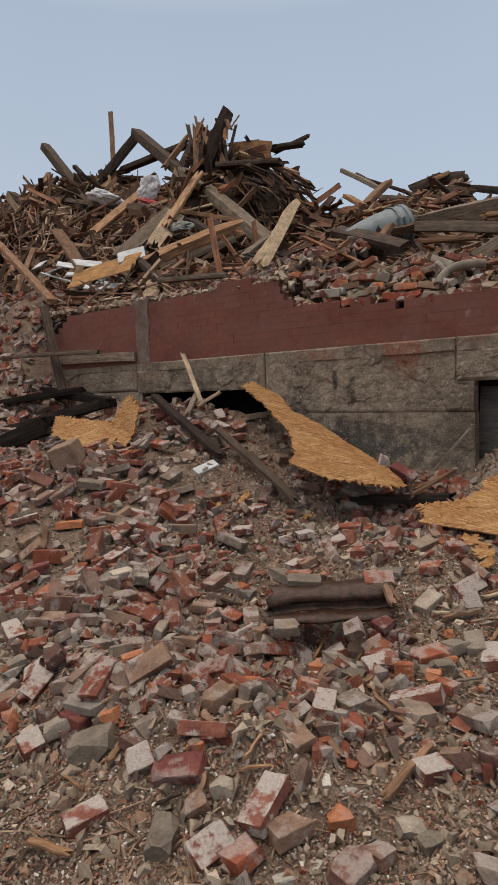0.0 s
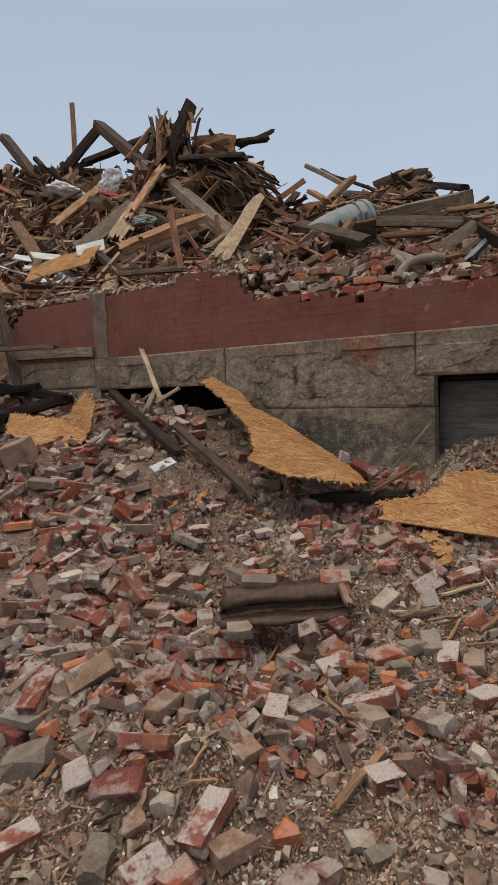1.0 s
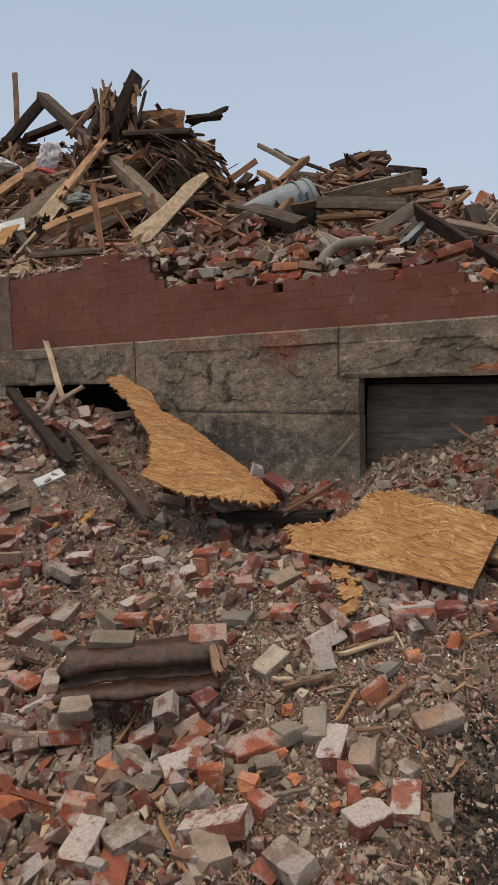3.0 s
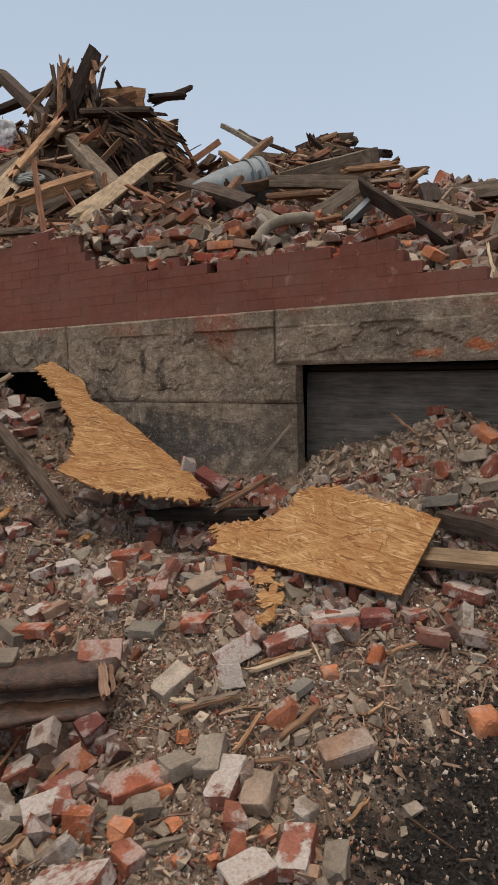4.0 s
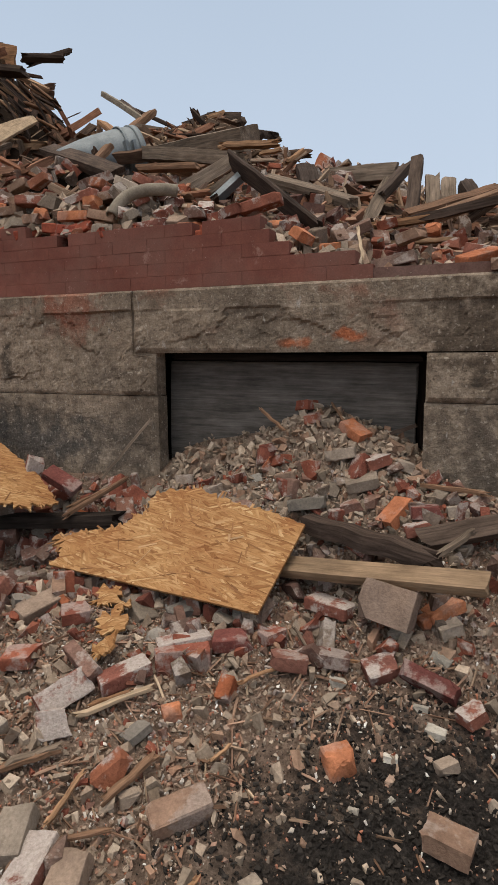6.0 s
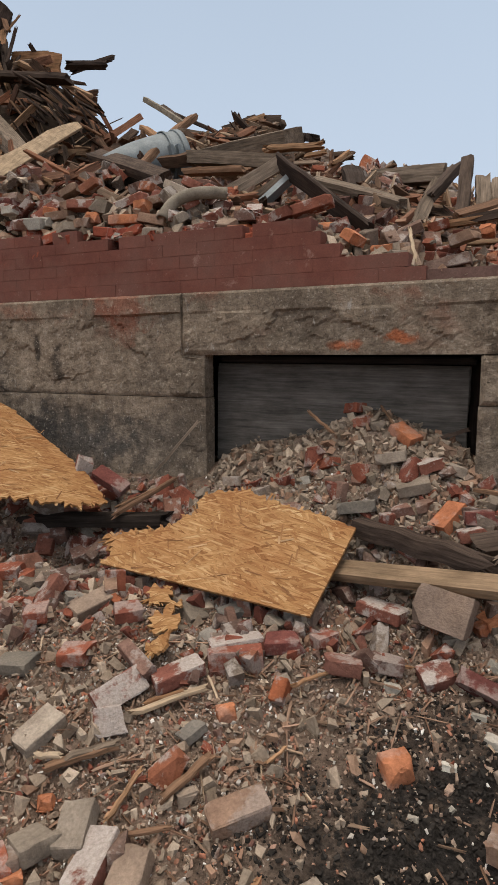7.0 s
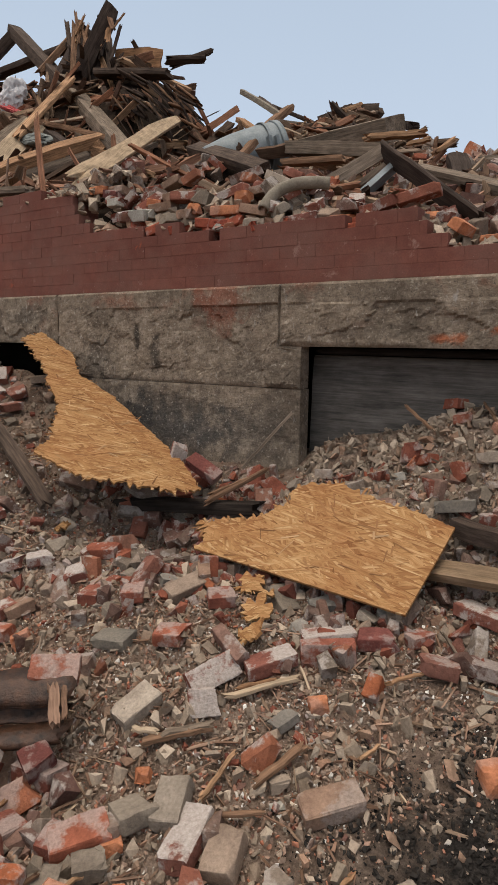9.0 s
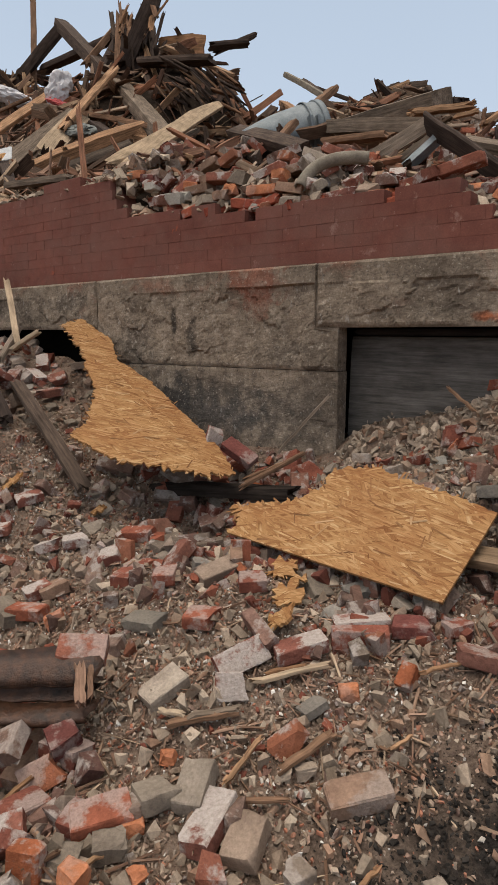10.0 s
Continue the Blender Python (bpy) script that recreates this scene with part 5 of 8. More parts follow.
timber("plank", (-8.07, 10.00, 4.78), (-7.69, 10.10, 4.62), 0.197, 0.030, M_WOOD_DARK, "dark brown lath hanging down the heap", jag=0.2, group="hanging laths")
timber("plank", (-7.73, 10.00, 5.20), (-7.38, 10.10, 4.99), 0.207, 0.030, M_WOOD_DARK, "dark brown lath hanging down the heap", jag=0.2, group="hanging laths")
timber("plank", (-6.79, 10.00, 4.82), (-6.65, 10.10, 4.70), 0.226, 0.030, M_WOOD_BROWN, "dark brown lath hanging down the heap", jag=0.2, group="hanging laths")
timber("plank", (-6.91, 10.00, 4.59), (-6.57, 10.10, 4.45), 0.210, 0.030, M_WOOD_BROWN, "dark brown lath hanging down the heap", jag=0.2, group="hanging laths")
timber("plank", (-7.73, 10.00, 5.15), (-7.47, 10.10, 4.99), 0.177, 0.030, M_WOOD_DARK, "dark brown lath hanging down the heap", jag=0.2, group="hanging laths")
timber("plank", (-7.05, 10.00, 4.91), (-6.90, 10.10, 4.72), 0.228, 0.030, M_WOOD_DARK, "dark brown lath hanging down the heap", jag=0.2, group="hanging laths")
timber("plank", (-6.75, 10.00, 4.81), (-6.41, 10.10, 4.54), 0.257, 0.030, M_WOOD_BROWN, "dark brown lath hanging down the heap", jag=0.2, group="hanging laths")
timber("plank", (-7.33, 10.00, 5.00), (-6.91, 10.10, 4.67), 0.203, 0.030, M_WOOD_DARK, "dark brown lath hanging down the heap", jag=0.2, group="hanging laths")
timber("plank", (-7.97, 10.00, 4.94), (-7.72, 10.10, 4.57), 0.206, 0.030, M_WOOD_BROWN, "dark brown lath hanging down the heap", jag=0.2, group="hanging laths")
timber("plank", (-7.34, 10.00, 4.73), (-7.13, 10.10, 4.38), 0.222, 0.030, M_WOOD_DARK, "dark brown lath hanging down the heap", jag=0.2, group="hanging laths")
timber("plank", (-8.01, 10.00, 5.30), (-7.75, 10.10, 5.15), 0.246, 0.030, M_WOOD_DARK, "dark brown lath hanging down the heap", jag=0.2, group="hanging laths")
timber("plank", (-6.71, 10.00, 4.56), (-6.55, 10.10, 4.21), 0.178, 0.030, M_WOOD_DARK, "dark brown lath hanging down the heap", jag=0.2, group="hanging laths")
timber("plank", (-6.79, 10.00, 4.80), (-6.43, 10.10, 4.58), 0.223, 0.030, M_WOOD_DARK, "dark brown lath hanging down the heap", jag=0.2, group="hanging laths")
timber("plank", (-7.25, 10.00, 4.71), (-7.00, 10.10, 4.43), 0.186, 0.030, M_WOOD_DARK, "dark brown lath hanging down the heap", jag=0.2, group="hanging laths")
timber("plank", (-8.04, 10.00, 4.94), (-7.72, 10.10, 4.78), 0.124, 0.030, M_WOOD_DARK, "dark brown lath hanging down the heap", jag=0.2, group="hanging laths")
timber("plank", (-6.74, 10.00, 4.77), (-6.47, 10.10, 4.62), 0.124, 0.030, M_WOOD_DARK, "dark brown lath hanging down the heap", jag=0.2, group="hanging laths")
timber("plank", (-7.24, 10.00, 4.57), (-7.04, 10.10, 4.23), 0.244, 0.030, M_WOOD_DARK, "dark brown lath hanging down the heap", jag=0.2, group="hanging laths")
timber("plank", (-7.32, 10.00, 4.94), (-6.97, 10.10, 4.59), 0.211, 0.030, M_WOOD_DARK, "dark brown lath hanging down the heap", jag=0.2, group="hanging laths")
timber("plank", (-7.63, 10.00, 4.71), (-7.49, 10.10, 4.53), 0.175, 0.030, M_WOOD_DARK, "dark brown lath hanging down the heap", jag=0.2, group="hanging laths")
timber("plank", (-7.48, 10.00, 4.90), (-7.08, 10.10, 4.51), 0.163, 0.030, M_WOOD_BROWN, "dark brown lath hanging down the heap", jag=0.2, group="hanging laths")
timber("plank", (-7.37, 10.00, 4.82), (-7.00, 10.10, 4.46), 0.167, 0.030, M_WOOD_BROWN, "dark brown lath hanging down the heap", jag=0.2, group="hanging laths")
timber("plank", (-7.37, 10.00, 5.01), (-6.94, 10.10, 4.61), 0.224, 0.030, M_WOOD_DARK, "dark brown lath hanging down the heap", jag=0.2, group="hanging laths")
timber("plank", (-7.12, 10.00, 4.64), (-6.82, 10.10, 4.38), 0.235, 0.030, M_WOOD_DARK, "dark brown lath hanging down the heap", jag=0.2, group="hanging laths")
timber("plank", (-7.25, 10.00, 4.75), (-7.00, 10.10, 4.43), 0.179, 0.030, M_WOOD_DARK, "dark brown lath hanging down the heap", jag=0.2, group="hanging laths")
timber("plank", (-7.99, 10.00, 5.07), (-7.53, 10.10, 4.84), 0.169, 0.030, M_WOOD_DARK, "dark brown lath hanging down the heap", jag=0.2, group="hanging laths")
timber("plank", (-7.81, 10.00, 4.98), (-7.45, 10.10, 4.78), 0.241, 0.030, M_WOOD_DARK, "dark brown lath hanging down the heap", jag=0.2, group="hanging laths")
timber("plank", (-8.11, 10.00, 4.91), (-7.80, 10.10, 4.53), 0.252, 0.030, M_WOOD_BROWN, "dark brown lath hanging down the heap", jag=0.2, group="hanging laths")
timber("pipe", (-6.84, 11.85, 5.36), (-5.62, 11.20, 4.55), 0.085, 0.085, M_HOSE, "straight grey pipe poking out of the heap", jag=0.01, chips=0.0)
timber("plank", (-6.75, 12.20, 5.38), (-5.98, 11.60, 4.81), 0.130, 0.050, M_WOOD_DARK, "dark splintered lath above the heap", jag=0.4)
timber("plank", (-6.49, 12.20, 5.19), (-5.10, 11.60, 4.41), 0.130, 0.060, M_WOOD_DARK, "dark thin plank on the crest of the heap", jag=0.4)
timber("plank", (-5.77, 10.80, 4.21), (-5.61, 11.40, 4.73), 0.260, 0.100, M_WOOD_BROWN, "brown plank propped on the heap")
timber("plank", (-6.16, 10.80, 4.47), (-5.57, 10.40, 4.08), 0.160, 0.070, M_WOOD_TAN, "tan plank end on the crest of the heap")
timber("plank", (-5.30, 10.40, 4.14), (-4.71, 10.60, 4.03), 0.220, 0.100, M_WOOD_GREY, "grey plank lying on the crest of the heap")
timber("beam", (-5.85, 13.00, 4.97), (-5.15, 13.00, 5.08), 0.340, 0.200, M_WOOD_DARK, "dark curved timber on the crest of the heap", jag=0.2)
timber("beam", (-5.36, 13.00, 5.09), (-4.67, 13.00, 5.00), 0.300, 0.180, M_WOOD_DARK, "dark broken beam on the crest of the heap", jag=0.15)
timber("plank", (-5.29, 12.70, 4.99), (-5.00, 12.90, 5.12), 0.200, 0.080, M_WOOD_TAN, "tan splintered piece on a dark beam", jag=0.5)
timber("plank", (-4.70, 12.00, 4.47), (-4.57, 12.40, 4.78), 0.120, 0.060, M_WOOD_GREY, "grey stick propped under a beam")
timber("beam", (-4.38, 12.40, 4.58), (-3.57, 11.60, 4.16), 0.200, 0.120, M_WOOD_DARK, "dark beam on the crest of the heap")
timber("beam", (-3.88, 8.60, 3.10), (-2.45, 8.00, 2.94), 0.260, 0.220, M_WOOD_GREY, "large squared weathered beam across the heap", jag=0.02, chips=0.05, twist=20)
timber("beam", (-3.37, 7.60, 2.80), (-2.18, 7.20, 2.49), 0.160, 0.120, M_WOOD_GREY, "long weathered beam beside a steel drum", jag=0.1)
timber("plank", (-3.00, 6.90, 2.44), (-2.31, 6.70, 2.33), 0.140, 0.050, M_WOOD_BROWN, "reddish brown lath in the heap")
timber("beam", (-2.30, 6.20, 2.00), (-1.91, 6.50, 2.30), 0.120, 0.100, M_WOOD_GREY, "weathered beam leaning over rubble")
timber("stick", (-2.00, 5.90, 1.84), (-1.75, 6.10, 2.09), 0.060, 0.040, M_WOOD_GREY, "weathered stick leaning over rubble")
timber("plank", (-1.76, 6.00, 2.13), (-1.00, 5.52, 1.53), 0.150, 0.030, M_WOOD_DARK, "broad dark board sliding off the heap", twist=-55, jag=0.04)
timber("plank", (-1.86, 5.60, 1.74), (-0.96, 5.45, 1.43), 0.070, 0.050, M_WOOD_GREY, "weathered grey batten above the brick courses")
timber("beam", (-1.66, 6.40, 2.02), (-1.10, 6.30, 1.72), 0.090, 0.080, M_WOOD_GREY, "weathered plank lying on the heap", twist=20)
timber("plank", (-2.62, 7.60, 2.77), (-2.07, 7.80, 2.78), 0.100, 0.050, M_WOOD_TAN, "tan splintered board behind a beam", jag=0.3)
timber("stick", (-2.12, 7.40, 2.59), (-1.91, 7.40, 2.60), 0.050, 0.030, M_WOOD_TAN, "tan splinter sticking up", jag=0.3)
timber("stick", (-1.82, 7.20, 2.42), (-1.72, 7.40, 2.58), 0.070, 0.030, M_WOOD_TAN, "tan splinter sticking up above the heap", jag=0.25)
timber("stick", (-1.81, 7.20, 2.42), (-1.81, 7.20, 2.55), 0.030, 0.020, M_WOOD_BROWN, "thin splinter sticking up above the heap", jag=0.1)
timber("stick", (-1.47, 7.60, 2.45), (-1.37, 7.60, 2.48), 0.050, 0.020, M_WOOD_BROWN, "thin splinter sticking up above the heap", jag=0.2)
timber("joist", (-1.47, 7.20, 2.27), (-0.89, 7.20, 2.25), 0.140, 0.130, M_WOOD_GREY, "weathered joist with nail holes on the heap", jag=0.03)
timber("post", (-0.92, 6.20, 1.68), (-0.90, 6.80, 2.09), 0.090, 0.070, M_WOOD_GREY, "weathered post end leaning out of the heap", twist=40)
timber("post", (-0.90, 6.50, 1.91), (-0.77, 6.90, 2.21), 0.080, 0.060, M_WOOD_DARK, "dark post end leaning out of the heap")
timber("post", (-0.66, 6.30, 1.69), (-0.68, 6.70, 2.19), 0.085, 0.080, M_WOOD_DARK, "dark square post end sticking up", jag=0.03)
timber("post", (-0.56, 6.60, 1.82), (-0.59, 6.80, 2.10), 0.100, 0.080, M_WOOD_GREY, "grey broken post end sticking up")
timber("post", (-0.48, 6.80, 1.85), (-0.51, 7.00, 2.10), 0.110, 0.080, M_WOOD_GREY, "grey broken post end sticking up")
timber("post", (-0.27, 6.60, 1.81), (-0.40, 7.00, 2.06), 0.100, 0.100, M_WOOD_DARK, "dark broken post end")
timber("plank", (-1.18, 5.75, 1.56), (-0.48, 6.00, 1.66), 0.070, 0.040, M_WOOD_TAN, "long tan split plank above the stone ledge", jag=0.3)
timber("pipe", (-0.63, 5.95, 1.64), (-0.07, 6.10, 1.75), 0.050, 0.050, M_WOOD_DARK, "long thin dark bar lying on the heap", jag=0.02)
timber("plank", (-0.67, 6.20, 1.72), (-0.11, 6.50, 1.90), 0.120, 0.060, M_WOOD_BROWN, "reddish brown plank lying on the heap", twist=25)
timber("plank", (-0.51, 6.00, 1.65), (-0.10, 6.30, 1.83), 0.100, 0.060, M_WOOD_BROWN, "brown plank lying on the heap", twist=15)
timber("plank", (-1.67, 6.40, 2.10), (-0.98, 6.20, 1.83), 0.120, 0.060, M_WOOD_GREY, "weathered board lying on the heap", twist=20)
timber("plank", (-1.26, 6.00, 1.80), (-0.97, 6.00, 1.73), 0.060, 0.040, M_WOOD_BROWN, "brown batten lying on the heap")
timber("plank", (-1.72, 6.00, 1.82), (-1.19, 5.80, 1.65), 0.060, 0.040, M_WOOD_GREY, "grey batten lying on the heap")
timber("plank", (-1.64, 7.20, 2.37), (-1.45, 6.80, 2.06), 0.160, 0.080, M_WOOD_DARK, "dark angled board end on the heap")
timber("plank", (-4.39, 7.40, 2.90), (-3.15, 6.80, 2.39), 0.170, 0.100, M_WOOD_DARK, "dark plank in front of a steel drum", twist=30)
timber("plank", (-3.59, 7.00, 2.55), (-3.52, 7.20, 2.77), 0.130, 0.060, M_WOOD_BROWN, "short brown board against a steel drum", jag=0.05)
timber("stick", (-0.80, 5.50, 1.56), (-0.72, 5.30, 1.35), 0.018, 0.010, M_WOOD_PALE, "pale splinter above the brick course", jag=0.05)

# ---- timbers on the slope ----
timber("plank", (-5.10, 4.81, 0.87), (-3.69, 4.28, 0.32), 0.100, 0.050, M_WOOD_DARK, "dark weathered plank lying on the rubble slope")
timber("plank", (-3.98, 4.54, 0.55), (-2.92, 4.28, 0.00), 0.095, 0.030, M_WOOD_DARK, "grey-brown weathered plank lying on the rubble slope")
timber("beam", (-7.59, 4.30, 0.42), (-5.94, 4.90, 0.82), 0.160, 0.120, M_WOOD_BLACK, "charred black beam lying on the rubble")
timber("beam", (-7.05, 4.00, 0.29), (-6.29, 4.35, 0.59), 0.260, 0.200, M_WOOD_BLACK, "thick charred black beam lying on the rubble")
timber("beam", (-7.56, 4.95, 1.01), (-5.83, 4.85, 0.80), 0.140, 0.100, M_WOOD_BLACK, "charred beam lying below the stone ledge")
timber("beam", (-7.87, 4.40, 0.81), (-6.40, 4.90, 0.97), 0.120, 0.080, M_WOOD_BLACK, "charred beam lying on the rubble")
timber("plank", (-7.72, 4.75, 1.44), (-6.19, 5.00, 1.41), 0.090, 0.050, M_WOOD_GREY, "weathered plank resting against the wall")
timber("plank", (-7.29, 5.17, 1.37), (-5.77, 5.17, 1.33), 0.050, 0.110, M_WOOD_GREY, "weathered board lying along the stone ledge", jag=0.02)
timber("post", (-7.45, 5.10, 2.08), (-6.84, 4.90, 0.92), 0.100, 0.080, M_WOOD_DARK, "dark post leaning against the broken wall end")
timber("plank", (-8.40, 4.90, 1.54), (-7.60, 5.00, 1.38), 0.080, 0.050, M_WOOD_GREY, "weathered plank lying on the rubble")
timber("stick", (-4.96, 5.12, 1.32), (-4.50, 4.90, 0.78), 0.050, 0.025, M_WOOD_PALE, "pale pointed lath leaning against the wall", jag=0.12)
timber("stick", (-4.52, 4.85, 0.74), (-4.27, 4.95, 0.89), 0.060, 0.030, M_WOOD_PALE, "pale piece of lath lying on rubble")
timber("plank", (-4.62, 4.80, 0.64), (-4.62, 5.00, 0.92), 0.070, 0.030, M_WOOD_GREY, "short grey board end among bricks")
timber("plank", (-0.92, 4.62, -0.03), (-0.04, 4.42, 0.08), 0.100, 0.045, M_WOOD_SAWN, "pale sawn board lying on rubble beside strand board", jag=0.02, chips=0.03, bow=0.0015, twist=25)
timber("beam", (-0.85, 4.85, 0.11), (-0.21, 4.58, 0.08), 0.120, 0.080, M_WOOD_DARK, "burnt splintered timber lying on rubble", jag=0.3, chips=0.6, bow=0.02)
timber("plank", (-0.34, 4.75, 0.11), (0.01, 4.85, 0.20), 0.100, 0.050, M_WOOD_DARK, "dark stained board lying on rubble", twist=45)
timber("stick", (-0.25, 4.60, 0.10), (-0.11, 4.70, 0.20), 0.030, 0.020, M_WOOD_GREY, "grey stick lying on rubble")
timber("beam", (-2.85, 4.72, -0.06), (-1.87, 4.85, 0.03), 0.110, 0.070, M_WOOD_BLACK, "black charred beam behind the strand board")
timber("stick", (-2.11, 4.98, 0.20), (-1.87, 5.14, 0.54), 0.022, 0.015, M_WOOD_GREY, "thin grey lath leaning on the stone wall", jag=0.03)
timber("stick", (-2.19, 4.72, 0.03), (-1.94, 5.00, 0.22), 0.040, 0.020, M_WOOD_BROWN, "brown split lath lying on rubble", jag=0.1)
timber("stick", (-2.22, 4.80, 0.06), (-2.00, 4.98, 0.18), 0.030, 0.020, M_WOOD_BROWN, "brown split lath lying on rubble", jag=0.1)
timber("stick", (-1.29, 5.32, 0.60), (-1.09, 5.20, 0.49), 0.018, 0.012, M_WOOD_BROWN, "thin brown stick in the opening")
timber("stick", (-0.90, 5.38, 0.64), (-0.77, 5.25, 0.52), 0.014, 0.010, M_WOOD_BROWN, "thin brown stick in the opening")
timber("stick", (-0.65, 5.35, 0.45), (-0.43, 5.30, 0.54), 0.015, 0.020, M_WOOD_DARK, "dark stick across the corner of the opening")
timber("stick", (-0.46, 5.10, 0.28), (-0.06, 5.00, 0.28), 0.025, 0.020, M_WOOD_BROWN, "brown lath lying beside the wall")
timber("stick", (-0.75, 5.20, 0.30), (-0.35, 5.05, 0.27), 0.020, 0.015, M_WOOD_GREY, "grey lath lying on rubble")
timber("stick", (-0.79, 4.42, -0.20), (-0.63, 4.28, -0.26), 0.012, 0.010, M_WOOD_GREY, "thin grey stick lying on rubble")
timber("stick", (-1.30, 4.34, -0.23), (-1.27, 4.46, -0.14), 0.040, 0.012, M_WOOD_TAN, "broken tan board end under the strand board", jag=0.05)
timber("timber", (-1.70, 3.30, -0.20), (-1.60, 3.22, -0.27), 0.040, 0.030, M_SPLINTER, "splintered brown timber end beside the rusty channel", jag=0.05, chips=0.5)
timber("timber", (-1.67, 3.32, -0.21), (-1.58, 3.24, -0.26), 0.022, 0.018, M_SPLINTER, "splintered brown timber end beside the rusty channel", jag=0.05, chips=0.5)

timber("stick", (-1.318, 3.696, -0.311), (-1.109, 3.903, -0.261), 0.030, 0.013, M_WOOD_PALE, "white-painted splintered lath lying on bricks", jag=0.08, chips=0.35)
timber("stick", (-1.149, 3.360, -0.412), (-1.151, 3.547, -0.358), 0.018, 0.008, M_WOOD_TAN, "tan splinter lying on the dirt", jag=0.08, chips=0.35)
timber("stick", (-1.043, 3.467, -0.387), (-0.975, 3.690, -0.341), 0.030, 0.013, M_WOOD_BROWN, "brown splintered lath lying on the dirt", jag=0.08, chips=0.35)
timber("stick", (-1.427, 3.410, -0.363), (-1.267, 3.585, -0.342), 0.035, 0.016, M_WOOD_BROWN, "brown splintered lath lying on rubble", jag=0.08, chips=0.35)
timber("stick", (-0.852, 4.015, -0.263), (-0.737, 4.136, -0.228), 0.016, 0.008, M_WOOD_TAN, "tan splinter lying on the dirt", jag=0.08, chips=0.35)
timber("stick", (-0.813, 3.725, -0.361), (-0.786, 3.829, -0.354), 0.012, 0.008, M_WOOD_TAN, "tan splinter lying on the dirt", jag=0.08, chips=0.35)
timber("stick", (-1.152, 3.305, -0.427), (-0.951, 3.416, -0.398), 0.020, 0.009, M_WOOD_BROWN, "brown splintered lath lying on rubble", jag=0.08, chips=0.35)
timber("stick", (-0.762, 4.374, -0.177), (-0.605, 4.195, -0.230), 0.012, 0.008, M_WOOD_GREY, "thin grey stick lying on rubble", jag=0.08, chips=0.35)
timber("stick", (-0.622, 4.252, -0.212), (-0.469, 4.279, -0.230), 0.014, 0.008, M_WOOD_TAN, "tan splinter lying on rubble", jag=0.08, chips=0.35)
timber("stick", (-0.702, 3.265, -0.435), (-0.677, 3.399, -0.423), 0.014, 0.008, M_WOOD_TAN, "tan splinter lying on black soil", jag=0.08, chips=0.35)
timber("stick", (-1.500, 2.694, -0.451), (-1.489, 2.812, -0.446), 0.030, 0.013, M_WOOD_BROWN, "brown board end stuck between bricks", jag=0.08, chips=0.35)
timber("stick", (-1.981, 3.041, -0.499), (-2.005, 3.176, -0.466), 0.018, 0.008, M_WOOD_TAN, "tan splinter between bricks", jag=0.08, chips=0.35)
timber("stick", (-1.730, 3.024, -0.546), (-1.700, 3.105, -0.460), 0.020, 0.009, M_WOOD_BROWN, "brown splinter between bricks", jag=0.08, chips=0.35)
timber("stick", (-1.492, 3.437, -0.348), (-1.392, 3.464, -0.344), 0.025, 0.011, M_WOOD_PALE, "short pale board end on rubble", jag=0.08, chips=0.35)
timber("stick", (-1.385, 3.455, -0.347), (-1.268, 3.603, -0.337), 0.030, 0.013, M_WOOD_GREY, "grey-brown weathered lath lying on rubble", jag=0.08, chips=0.35)
timber("stick", (-1.477, 2.251, -0.432), (-1.798, 2.508, -0.505), 0.028, 0.013, M_WOOD_PALE, "pale split lath lying on bricks", jag=0.08, chips=0.35)
timber("stick", (-1.531, 2.293, -0.437), (-1.312, 2.184, -0.483), 0.030, 0.013, M_WOOD_BROWN, "brown splintered lath lying on bricks", jag=0.08, chips=0.35)
timber("stick", (-1.113, 2.123, -0.527), (-1.107, 2.516, -0.517), 0.035, 0.016, M_WOOD_BROWN, "brown splintered lath lying on gravel", jag=0.08, chips=0.35)
timber("stick", (-1.922, 2.932, -0.534), (-1.977, 3.163, -0.473), 0.015, 0.008, M_WOOD_TAN, "tan splinter between bricks", jag=0.08, chips=0.35)
timber("stick", (-1.909, 2.710, -0.517), (-1.654, 2.665, -0.449), 0.028, 0.013, M_WOOD_PALE, "pale board end lying on bricks", jag=0.08, chips=0.35)
timber("stick", (-1.442, 2.673, -0.471), (-1.226, 2.548, -0.493), 0.020, 0.009, M_WOOD_TAN, "tan lath lying on rubble", jag=0.08, chips=0.35)
timber("stick", (-2.026, 1.331, -0.605), (-1.849, 1.394, -0.613), 0.030, 0.013, M_WOOD_TAN, "tan splintered lath lying on the dirt", jag=0.08, chips=0.35)
timber("stick", (-1.612, 1.731, -0.552), (-1.663, 1.824, -0.483), 0.020, 0.009, M_WOOD_BROWN, "brown splinter standing between bricks", jag=0.08, chips=0.35)
timber("stick", (-1.580, 1.629, -0.574), (-1.408, 1.504, -0.566), 0.020, 0.009, M_WOOD_BROWN, "brown splinter lying against a stone", jag=0.08, chips=0.35)
timber("stick", (-1.764, 1.675, -0.572), (-1.690, 1.757, -0.536), 0.012, 0.008, M_WOOD_DARK, "thin dark stick lying on the dirt", jag=0.08, chips=0.35)
timber("stick", (-2.201, 1.595, -0.587), (-2.048, 1.587, -0.573), 0.012, 0.008, M_WOOD_TAN, "tan splinter lying on the dirt", jag=0.08, chips=0.35)
timber("stick", (-2.060, 1.698, -0.536), (-2.073, 1.785, -0.498), 0.030, 0.013, M_WOOD_TAN, "tan board end between stones", jag=0.08, chips=0.35)
